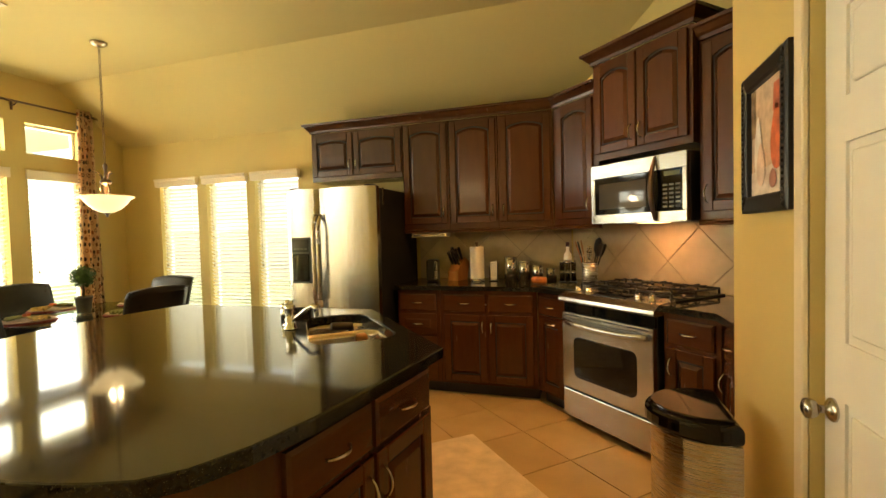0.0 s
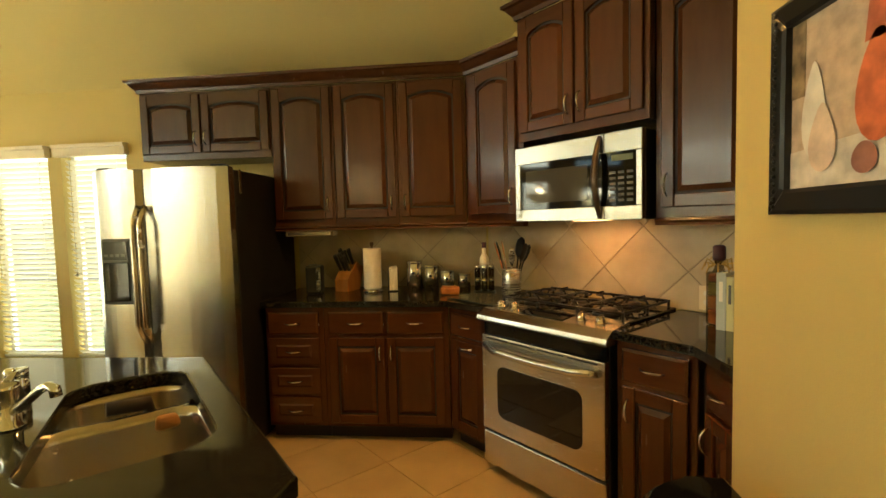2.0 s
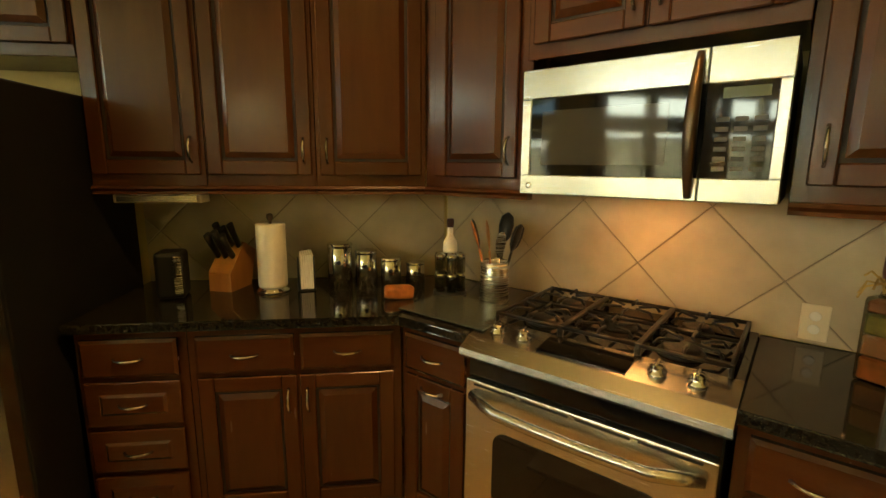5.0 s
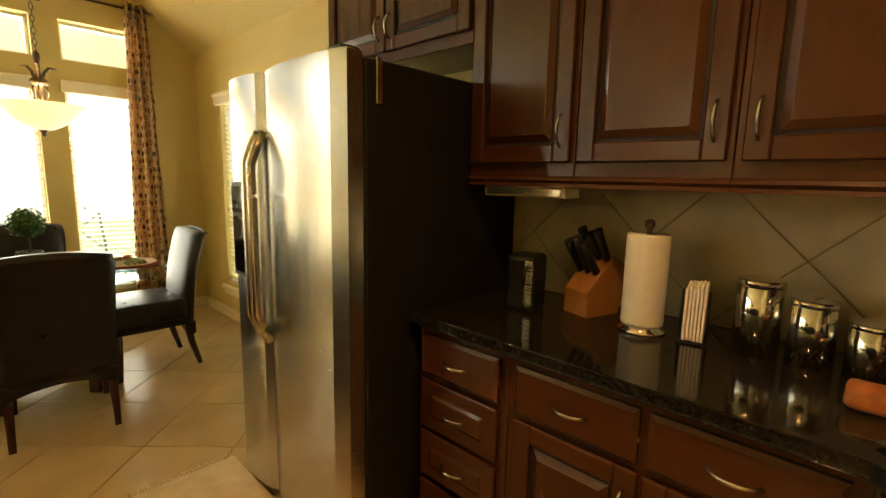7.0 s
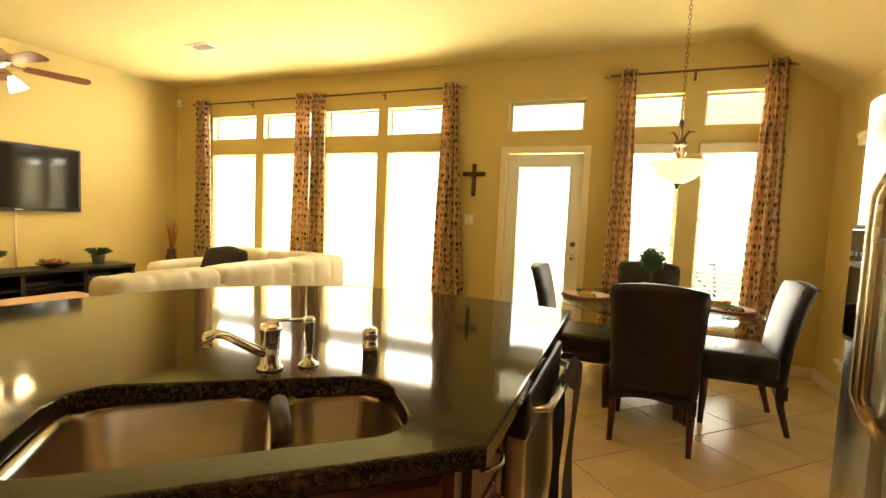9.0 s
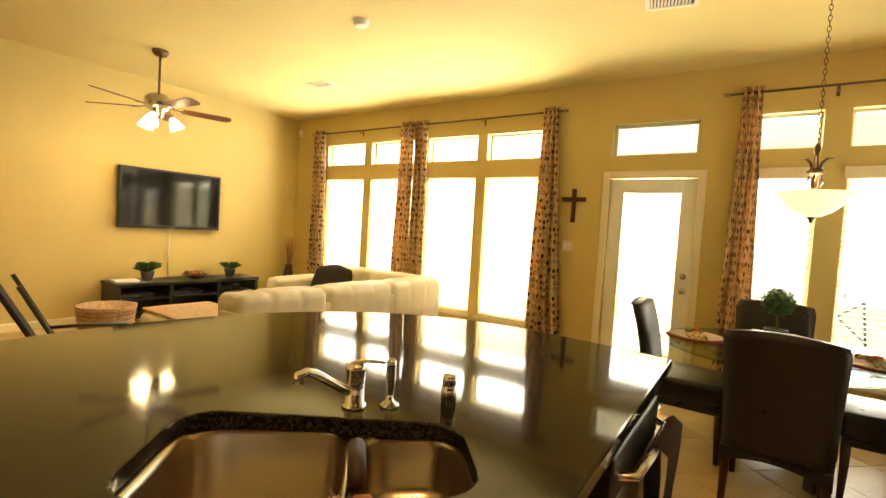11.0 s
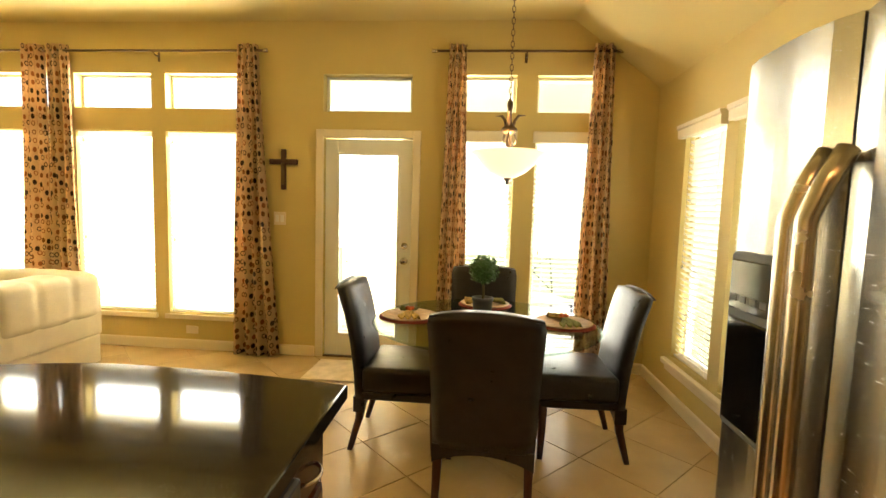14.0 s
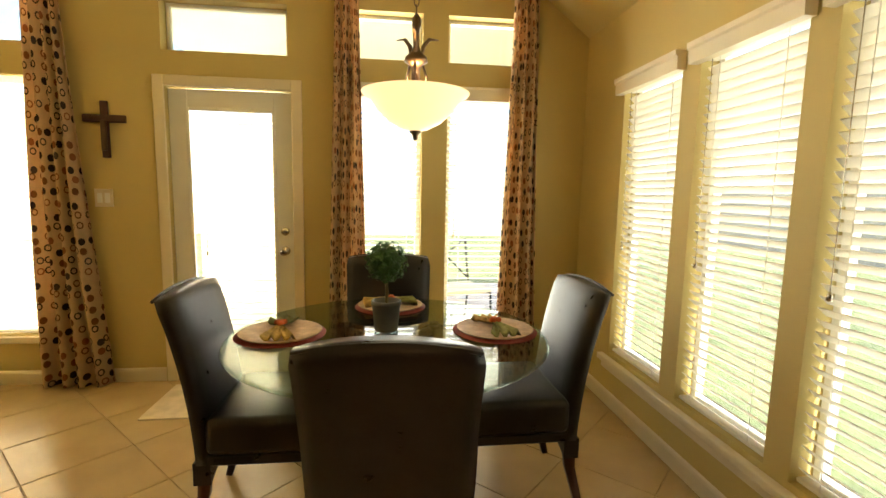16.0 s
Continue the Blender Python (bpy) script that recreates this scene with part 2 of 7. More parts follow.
def tube(bm, pts, r, n=10, flat=1.0):
    """A round bar along points; r may be a list of radii."""
    pts = [Vector(p) for p in pts]
    rings = []
    a = None
    for i, p in enumerate(pts):
        d = (pts[min(i + 1, len(pts) - 1)] - pts[max(i - 1, 0)]).normalized()
        if a is None:
            a = d.cross(Vector((0, 0, 1)))
            if a.length < 0.3:
                a = d.cross(Vector((0, 1, 0)))
        a = (a - d * a.dot(d)).normalized()
        b = a.cross(d).normalized()
        rad = r[i] if isinstance(r, (list, tuple)) else r
        rings.append([bm.verts.new(p + a * rad * math.cos(2 * math.pi * (k + 0.5) / n) + b * rad * flat * math.sin(2 * math.pi * (k + 0.5) / n)) for k in range(n)])
    for a, b in zip(rings, rings[1:]):
        for k in range(n):
            f = bm.faces.new((a[k], b[k], b[(k + 1) % n], a[(k + 1) % n]))
            f.smooth = True
    bm.faces.new(rings[0])
    bm.faces.new(rings[-1][::-1])
    return bm


def prism(bm, poly, z0, z1, bevel=0.0, seg=2):
    """A slab with the outline poly (x, y)."""
    lo = [bm.verts.new((x, y, z0)) for x, y in poly]
    hi = [bm.verts.new((x, y, z1)) for x, y in poly]
    fs = [bm.faces.new(lo[::-1]), bm.faces.new(hi)]
    n = len(poly)
    for i in range(n):
        fs.append(bm.faces.new((lo[i], lo[(i + 1) % n], hi[(i + 1) % n], hi[i])))
    if bevel:
        es = [e for e in {e for f in fs[:2] for e in f.edges}]
        bmesh.ops.bevel(bm, geom=es, offset=bevel, segments=seg, profile=0.5, affect='EDGES')
    return bm


def extrude_profile(bm, prof, x0, x1, axis=0, m=None):
    """A moulding: the closed outline prof (a, b) drawn out from x0 to x1 along the local x axis as (x, a, b)."""
    m = m or Matrix.Identity(4)
    A = [bm.verts.new(m @ Vector((x0, a, b))) for a, b in prof]
    B = [bm.verts.new(m @ Vector((x1, a, b))) for a, b in prof]
    n = len(prof)
    for i in range(n):
        bm.faces.new((A[i], A[(i + 1) % n], B[(i + 1) % n], B[i]))
    bm.faces.new(A[::-1])
    bm.faces.new(B)
    return bm


def thing(name, label, category, m=None, group="", kind=""):
    ob = new(name)
    ob.empty_display_size = 0.1
    if m is not None:
        ob.matrix_world = m
    return tagged(ob, label, category, group, kind)


def link(name, bm, material, smooth=False):
    bmesh.ops.recalc_face_normals(bm, faces=bm.faces[:])
    me = bpy.data.meshes.new(name)
    bm.to_mesh(me)
    bm.free()
    if smooth:
        for p in me.polygons:
            p.use_smooth = True
    me.materials.append(material)
    return new(name, me)


def part(name, bm, material, parent, label="", smooth=False, m=None):
    ob = link(name, bm, material, smooth)
    ob.parent = parent
    if m is not None:
        ob.matrix_local = m
    if label:
        ob["label"] = label
    return ob


def solid(name, bm, material, label, category, m=None, group="", kind="", smooth=False):
    ob = link(name, bm, material, smooth)
    if m is not None:
        ob.matrix_world = m
    return tagged(ob, label, category, group, kind)


def struct(name, bm, material, label="", category="structure", smooth=False):
    return solid(name, bm, material, label, category, kind="structure", smooth=smooth)

# ---- the shell ----
H = 3.06            # ceiling
KNEE = -0.74        # where the ceiling starts to slope down to the east wall
EAVE = 2.50
WEST = -8.11
SOUTH = -6.76
PANTRY_Y, PANTRY_X = -6.12, -1.91
DIAG = 5.36         # the stove wall lies on x - y = DIAG


def wall_panel(bm, u0, u1, z0, z1, holes, put):
    """Boxes that fill a wall between its openings. put(u0, u1, z0, z1) adds one."""
    us = sorted({u0, u1, *[h[0] for h in holes], *[h[1] for h in holes]})
    for a, b in zip(us, us[1:]):
        mid = (a + b) / 2
        cuts = sorted((h[2], h[3]) for h in holes if h[0] < mid < h[1])
        z = z0
        for c0, c1 in cuts:
            if c0 > z:
                put(a, b, z, c0)
            z = c1
        if z < z1:
            put(a, b, z, z1)


T = 0.16
NORTH_WIN = [(-7.36, -6.55), (-6.41, -5.61), (-5.36, -4.59), (-4.45, -3.68), (-1.74, -1.21), (-1.03, -0.50)]
SILL_Z, HEAD_Z, TR0, TR1 = 0.345, 2.07, 2.28, 2.60
DOOR = (-2.93, -2.11)
north_holes = [(a, b, SILL_Z, HEAD_Z) for a, b in NORTH_WIN] + [(a, b, TR0, TR1) for a, b in NORTH_WIN]
north_holes += [(DOOR[0], DOOR[1], 0.0, 2.04), (-2.94, -2.13, 2.27, 2.60)]
bm = bm_new()
wall_panel(bm, WEST - T, 0.0, 0.0, H, north_holes, lambda a, b, c, d: box(bm, a, 0, c, b, T, d))
struct("wall_north", bm, M_WALL, "tan painted wall with windows and a glazed door", "wall")

EAST_WIN = [(-1.15, -0.58), (-1.85, -1.285), (-2.53, -1.965)]
bm = bm_new()
wall_panel(bm, -DIAG, T, 0.0, EAVE + 0.6, [(a, b, 0.35, 2.05) for a, b in EAST_WIN], lambda a, b, c, d: box(bm, 0, a, c, T, b, d))
struct("wall_east", bm, M_WALL, "tan painted wall with three tall windows", "wall")

bm = bm_new()
q = T * 1.4142
prism(bm, [(0, -DIAG), (q, -DIAG), (SOUTH + DIAG + q, SOUTH), (SOUTH + DIAG, SOUTH)], 0, H)
struct("wall_stove", bm, M_WALL, "tan diagonal wall behind the range", "wall")
bm = bm_new()
box(bm, PANTRY_X, SOUTH - T, 0, SOUTH + DIAG + q, SOUTH, H)
struct("wall_south_nook", bm, M_WALL, "tan wall of the counter nook", "wall")
PDOOR = (-3.42, -2.66)
bm = bm_new()
wall_panel(bm, WEST - T, PANTRY_X, 0, H, [(PDOOR[0], PDOOR[1], 0, 2.04)], lambda a, b, c, d: box(bm, a, PANTRY_Y - 0.12, c, b, PANTRY_Y, d))
struct("wall_south", bm, M_WALL, "tan pantry wall with a white door", "wall")
bm = bm_new()
box(bm, PANTRY_X - 0.12, SOUTH, 0, PANTRY_X, PANTRY_Y - 0.12, H)
struct("wall_pantry_side", bm, M_WALL, "tan side of the pantry", "wall")
bm = bm_new()
box(bm, WEST - T, PANTRY_Y, 0, WEST, 0, H)
struct("wall_west", bm, M_WALL, "tan wall behind the television", "wall")
bm = bm_new()
box(bm, PDOOR[0] - 0.3, PANTRY_Y - 0.9, 0, PDOOR[1] + 0.3, PANTRY_Y - 0.85, H)
struct("wall_pantry_back", bm, M_WALL, "plain wall inside the pantry", "wall")

# ceiling: flat over the rooms, sloping down to the east wall
bm = bm_new()
k, S2 = KNEE, SOUTH - T
drop = (H - EAVE) / -KNEE
lo = [bm.verts.new(p) for p in ((WEST - T, T, H), (k, T, H), (k, S2, H), (WEST - T, S2, H), (T, T, EAVE - drop * T), (T, S2, EAVE - drop * T))]
bm.faces.new((lo[0], lo[1], lo[2], lo[3]))
bm.faces.new((lo[1], lo[4], lo[5], lo[2]))
r = bmesh.ops.extrude_face_region(bm, geom=bm.faces[:])
bmesh.ops.translate(bm, verts=[v for v in r['geom'] if isinstance(v, bmesh.types.BMVert)], vec=(0, 0, 0.12))
struct("ceiling", bm, M_CEIL, "tan ceiling, flat and sloping down at the side", "ceiling")

bm = bm_new()
box(bm, WEST - T, SOUTH - T, -0.12, T, T, -0.006)
FLOOR = struct("floor", bm, M_GROUT, "beige stone tile floor laid on the diagonal", "floor")


# ---- baseboards ----
def baseboard(name, x0, y0, x1, y1, face):
    """face: degrees of the board's outward side."""
    d = Vector((x1 - x0, y1 - y0, 0))
    bm = bm_new()
    prof = [(0, 0), (-0.014, 0), (-0.014, 0.075), (-0.010, 0.088), (-0.004, 0.094), (0, 0.096)]
    extrude_profile(bm, prof, 0, d.length)
    ob = struct(name, bm, M_TRIM, "cream painted baseboard", "baseboard")
    ob.matrix_world = pose(x0, y0, 0.0, 0, 0, math.degrees(math.atan2(d.y, d.x)))


baseboard("baseboard_north_a", WEST, -0.001, -3.01, -0.001, 0)
baseboard("baseboard_north_b", -2.03, -0.001, -0.001, -0.001, 0)
baseboard("baseboard_east", -0.001, -0.015, -0.001, -2.95, 0)
baseboard("baseboard_west", WEST + 0.001, PANTRY_Y + 0.02, WEST + 0.001, -0.02, 0)
baseboard("baseboard_pantry", PANTRY_X - 0.002, PANTRY_Y + 0.001, -2.60, PANTRY_Y + 0.001, 0)


# ---- windows ----
def casement(name, m, w, h, bars=0.035, label="white framed window pane"):
    """A window unit in its opening: local x along the wall, y outward, z up from the sill."""
    ob = thing(name, label, "window", m, kind="structure")
    for nm, b in (("frame_side", (0, 0, bars, h)), ("frame_side", (w - bars, 0, w, h)), ("frame_head", (bars, h - bars, w - bars, h)), ("frame_foot", (bars, 0, w - bars, bars))):
        bm = bm_new()
        box(bm, b[0], -0.02, b[1], b[2], 0.02, b[3], 0.004, 1)
        part(nm, bm, M_WHITE, ob)
    bm = bm_new()
    box(bm, bars, -0.003, bars, w - bars, 0.003, h - bars)
    p = part("pane", bm, M_GLASS, ob)
    p.visible_shadow = False
    return ob


for i, (a, b) in enumerate(NORTH_WIN):
    casement("window_%d" % (i + 1), pose(a + 0.002, 0.11, SILL_Z + 0.002), b - a - 0.004, HEAD_Z - SILL_Z - 0.004)
    casement("transom_%d" % (i + 1), pose(a + 0.002, 0.11, TR0 + 0.002), b - a - 0.004, TR1 - TR0 - 0.004, 0.025, "small transom pane high in the wall")
    bm = bm_new()
    box(bm, a - 0.03, -0.035, SILL_Z - 0.05, b + 0.03, -0.002, SILL_Z - 0.004, 0.006)
    struct("window_sill_%d" % (i + 1), bm, M_TRIM, "cream window sill", "sill")
casement("transom_door", pose(-2.938, 0.11, 2.272), 0.806, 0.326, 0.025, "small transom pane above the door")
for i, (a, b) in enumerate(EAST_WIN):
    casement("window_east_%d" % (i + 1), pose(0.11, b - 0.002, 0.352, 0, 0, -90), b - a - 0.004, 1.696)
bm = bm_new()
box(bm, -0.045, -2.61, 0.285, -0.002, -0.50, 0.325, 0.008)
box(bm, -0.02, -2.59, 0.235, -0.002, -0.52, 0.283, 0.006)
struct("window_sill_east", bm, M_TRIM, "long cream sill under the side windows", "sill")


def casing(name, x0, x1, h, y, w=0.07, flip=1):
    """Door casing round an opening."""
    bm = bm_new()
    for a, b, c, d in ((x0 - w, x0, 0, h + w), (x1, x1 + w, 0, h + w), (x0, x1, h, h + w)):
        box(bm, a, min(y, y + flip * 0.018), c, b, max(y, y + flip * 0.018), d, 0.004, 1)
    return struct(name, bm, M_TRIM, "cream door casing", "trim")


casing("trim_door_1", DOOR[0], DOOR[1], 2.04, -0.002, 0.07, -1)
casing("trim_door_2", PDOOR[0], PDOOR[1], 2.04, PANTRY_Y + 0.002, 0.058, 1)

# glazed patio door
d1 = thing("door_1", "closed white patio door with one tall glass pane", "door", pose(DOOR[0] + 0.006, 0.03, 0.012), kind="structure")
W = DOOR[1] - DOOR[0] - 0.012
for nm, b in (("stile", (0, 0, 0.12, 2.02)), ("stile", (W - 0.12, 0, W, 2.02)), ("rail", (0.12, 1.89, W - 0.12, 2.02)), ("rail", (0.12, 0, W - 0.12, 0.20))):
    bm = bm_new()
    box(bm, b[0], 0, b[1], b[2], 0.045, b[3], 0.003, 1)
    part(nm, bm, M_WHITE, d1)
for nm, b in (("bead", (0.11, 0.19, 0.135, 1.90)), ("bead", (W - 0.135, 0.19, W - 0.11, 1.90)), ("bead", (0.135, 1.875, W - 0.135, 1.90)), ("bead", (0.135, 0.19, W - 0.135, 0.215))):
    bm = bm_new()
    box(bm, b[0], -0.010, b[1], b[2], 0.0, b[3], 0.004, 1)
    part(nm, bm, M_WHITE, d1)
bm = bm_new()
box(bm, 0.121, 0.02, 0.201, W - 0.121, 0.026, 1.889)
p = part("pane", bm, M_GLASS, d1)
p.visible_shadow = False


def knob_set(parent, x, z, y0, flip, deadbolt=True):
    k = Matrix.Translation((x, y0, z)) @ pose(0, 0, 0, 90 * flip)
    bm = lathe(bm_new(), [(0.033, 0), (0.033, 0.006), (0.026, 0.012), (0.012, 0.018), (0.011, 0.035), (0.022, 0.042), (0.029, 0.055), (0.027, 0.068), (0.012, 0.075)], 20)
    part("door_knob", bm, M_NICKEL, parent, "satin nickel knob", m=k)
    if deadbolt:
        bm = lathe(bm_new(), [(0.030, 0), (0.030, 0.010), (0.020, 0.018), (0.008, 0.02)], 20)
        box(bm, -0.006, -0.016, 0.018, 0.006, 0.016, 0.034, 0.002, 1)
        part("deadbolt", bm, M_NICKEL, parent, "satin nickel deadbolt", m=Matrix.Translation((x, y0, z + 0.14)) @ pose(0, 0, 0, 90 * flip))


knob_set(d1, W - 0.06, 0.92, 0.0, 1)
bm = bm_new()
box(bm, DOOR[0], 0.0, 0.0, DOOR[1], 0.12, 0.012)
struct("threshold", bm, M_BRONZE, "dark metal door threshold", "threshold")

# pantry door, six panels
d2 = thing("door_2", "closed white panelled pantry door with a nickel knob", "door", pose(PDOOR[1] - 0.005, PANTRY_Y - 0.035, 0.01, 0, 0, 180), kind="structure")
DW = PDOOR[1] - PDOOR[0] - 0.01
bm = bm_new()
box(bm, 0, 0.008, 0, DW, 0.040, 2.025)
part("slab", bm, M_WHITE, d2)
cols = [(0.11, DW / 2 - 0.05), (DW / 2 + 0.05, DW - 0.11)]
rows = [(0.20, 0.86), (1.02, 1.55), (1.67, 1.90)]
bm = bm_new()
holes = [(a, b, c, d) for a, b in cols for c, d in rows]
wall_panel(bm, 0, DW, 0, 2.025, holes, lambda a, b, c, d: box(bm, a, 0, c, b, 0.0085, d))
part("stiles_and_rails", bm, M_WHITE, d2)
for a, b in cols:
    for c, d in rows:
        bm = bm_new()
        box(bm, a + 0.025, 0.001, c + 0.025, b - 0.025, 0.0095, d - 0.025, 0.007, 2)
        part("panel", bm, M_WHITE, d2)
knob_set(d2, 0.05, 0.82, 0.0, 1, False)


# ---- outside: patio, lawn, fence, patio roof ----
bm = bm_new()
box(bm, -400, -400, -0.5, 400, 400, -0.14)
struct("ground", bm, M_LAWN, "green lawn behind the house", "ground")
bm = bm_new()
box(bm, -9.0, T + 0.002, -0.139, 0.3, 3.6, -0.03)
struct("patio", bm, M_PATIO, "pale concrete patio slab", "patio")
bm = bm_new()
box(bm, -3.5, T + 0.002, 2.75, 0.6, 3.2, 2.9)
struct("patio_roof", bm, M_WHITE, "covered patio roof with beige underside", "roof")
for x in (-3.3, 0.45):
    bm = bm_new()
    box(bm, x - 0.08, 2.95, -0.139, x + 0.08, 3.11, 2.75, 0.01)
    struct("patio_post", bm, M_WHITE, "white square patio post", "post")


def fence(name, x0, y0, x1, y1, h=1.8):
    ob = thing(name, "weathered wooden board fence round the yard", "fence", kind="structure")
    d = Vector((x1 - x0, y1 - y0, 0))
    n = int(d.length / 0.15)
    rot = math.degrees(math.atan2(d.y, d.x))
    bm = bm_new()
    for i in range(n):
        hh = h + random.uniform(-0.015, 0.015)
        box(bm, i * 0.15 + 0.004, 0, 0, i * 0.15 + 0.146, 0.02, hh)
    b = part("boards", bm, M_FENCE, ob)
    b["kind"] = "stuff"
    for z in (0.3, 1.5):
        bm = bm_new()
        box(bm, 0, 0.021, z, d.length, 0.06, z + 0.09)
        part("rail", bm, M_FENCE, ob)
    ob.matrix_world = pose(x0, y0, -0.14, 0, 0, rot)


fence("fence_back", -14, 13, 10, 13)
fence("fence_side", 9.5, 13, 9.5, -10)

# ---- kitchen cabinets ----
def plate(bm, outline, y0, y1, chamfer=0.0):
    """An upright plate with the outline (x, z), from y0 (back) to y1 (front, smaller), with a chamfered front edge."""
    n = len(outline)
    cx, cz = sum(p[0] for p in outline) / n, sum(p[1] for p in outline) / n
    back = [bm.verts.new((x, y0, z)) for x, z in outline]
    rings = [back]
    if chamfer:
        rings.append([bm.verts.new((x, y1 + chamfer * 0.55, z)) for x, z in outline])

        def shrink(i):
            p0, p, p1 = Vector(outline[i - 1]), Vector(outline[i]), Vector(outline[(i + 1) % n])
            a, b = (p - p0).normalized(), (p1 - p).normalized()
            na, nb = Vector((-a.y, a.x)), Vector((-b.y, b.x))
            nn = na + nb
            nn = nn / max(nn.length_squared, 1e-6) * 2
            if nn.dot(Vector((cx, cz)) - p) < 0:
                nn = -nn
            return p + nn * chamfer
        rings.append([bm.verts.new((q.x, y1, q.y)) for q in (shrink(i) for i in range(n))])
    else:
        rings.append([bm.verts.new((x, y1, z)) for x, z in outline])
    for A, B in zip(rings, rings[1:]):
        for i in range(n):
            bm.faces.new((A[i], A[(i + 1) % n], B[(i + 1) % n], B[i]))
    bm.faces.new(back)
    bm.faces.new(rings[-1][::-1])


def arch_top(x0, x1, z, rise, n=9):
    return [(x1 + (x0 - x1) * i / n, z + rise * (math.sin(math.pi * i / n) ** 0.8) - rise) for i in range(n + 1)]


def bow_handle(parent, x, z, y, length, upright, material=None):
    bm = bm_new()
    pts = []
    for i in range(9):
        u = i / 8
        off = -0.028 * math.sin(math.pi * u) ** 0.6 - 0.002
        d = (u - 0.5) * length
        pts.append((x, y + off, z + d) if upright else (x + d, y + off, z))
    tube(bm, pts, [0.006, 0.0045, 0.005, 0.0055, 0.006, 0.0055, 0.005, 0.0045, 0.006], 8)
    part("handle", bm, material or M_NICKEL, parent, "satin nickel bow handle")


def cab_door(parent, x0, z0, x1, z1, y, arch=0.0, handle=None, rail=0.058, name="door"):
    """A raised-panel door in front of y. handle: 'l', 'r' side low/high upright or 'c' across."""
    bm = bm_new()
    t = 0.02
    pieces = []
    for q0, q1, q2, q3, nm in ((x0, z0, x0 + rail, z1, "stile"), (x1 - rail, z0, x1, z1, "stile"), (x0 + rail, z0, x1 - rail, z0 + rail, "rail")):
        pieces.append((nm, box(bm_new(), q0, y - t, q1, q2, y, q3, 0.004, 1)))
    a, b = x0 + rail, x1 - rail
    if arch:
        g_ = bm_new()
        pieces.append(("top_rail", g_))
        plate(g_, [(a, z1), (a, z1 - rail - arch)] + arch_top(a, b, z1 - rail, arch)[::-1][1:-1] + [(b, z1 - rail - arch), (b, z1)], y, y - t)
        g = 0.012
        pan = [(a + g, z0 + rail + g), (b - g, z0 + rail + g)] + arch_top(a + g, b - g, z1 - rail - g, arch)
    else:
        pieces.append(("top_rail", box(bm_new(), a, y - t, z1 - rail, b, y, z1, 0.004, 1)))
        g = 0.010
        pan = [(a + g, z0 + rail + g), (b - g, z0 + rail + g), (b - g, z1 - rail - g), (a + g, z1 - rail - g)]
    plate(bm, pan, y - 0.004, y - t - 0.001, 0.022)
    d = part(name, bm, M_WOOD, parent)
    for nm, g_ in pieces:
        part(nm, g_, M_WOODX if "rail" in nm else M_WOOD, d)
    # dark sheet behind the panel: the groove's shade put in as colour
    part("groove_shade", box(bm_new(), a - 0.002, y - 0.006, z0 + rail - 0.002, b + 0.002, y - 0.0005, z1 - 0.02), M_DARK, d)
    if handle == 'l':
        bow_handle(d, x0 + 0.03, z0 + 0.10, y - t, 0.10, True)
    elif handle == 'r':
        bow_handle(d, x1 - 0.03, z0 + 0.10, y - t, 0.10, True)
    elif handle == 'L':
        bow_handle(d, x0 + 0.03, z1 - 0.10, y - t, 0.10, True)
    elif handle == 'R':
        bow_handle(d, x1 - 0.03, z1 - 0.10, y - t, 0.10, True)
    return d


def cab_drawer(parent, x0, z0, x1, z1, y, panel=False):
    bm = bm_new()
    if panel and z1 - z0 > 0.15:
        box(bm, x0, y - 0.018, z0, x1, y, z1, 0.005, 2)
        plate(bm, [(x0 + 0.05, z0 + 0.045), (x1 - 0.05, z0 + 0.045), (x1 - 0.05, z1 - 0.045), (x0 + 0.05, z1 - 0.045)], y - 0.017, y - 0.024, 0.012)
    else:
        plate(bm, [(x0, z0), (x1, z0), (x1, z1), (x0, z1)], y, y - 0.022, 0.012)
    d = part("drawer_front", bm, M_WOODX, parent)
    bow_handle(d, (x0 + x1) / 2, (z0 + z1) / 2, y - 0.022, 0.10, False)
    return d


def wall_cabinet(m, w, z0, z1, depth, doors, label, arch=0.035, rail_light=True, group="wall cabinets"):
    """doors: (x0, x1, handle side)."""
    ob = thing("wall_cabinet", label, "cabinet", m, group)
    bm = bm_new()
    box(bm, 0, -depth, z0, w, -0.002, z1, 0.002, 1)
    part("body", bm, M_WOOD, ob)
    for a, b, s in doors:
        cab_door(ob, a, z0 + 0.045, b, z1 - 0.02, -depth, arch, s)
    if rail_light:
        bm = bm_new()
        prof = [(-depth + 0.03, z0), (-depth - 0.006, z0), (-depth - 0.014, z0 - 0.012), (-depth - 0.006, z0 - 0.022), (-depth - 0.010, z0 - 0.034), (-depth + 0.03, z0 - 0.034)]
        extrude_profile(bm, prof, 0, w)
        part("light_rail", bm, M_WOODX, ob)
    return ob


CROWN = [(0.0, 0.0), (-0.012, 0.0), (-0.016, 0.022), (-0.030, 0.034), (-0.050, 0.060), (-0.064, 0.066), (-0.066, 0.084), (0.0, 0.084)]


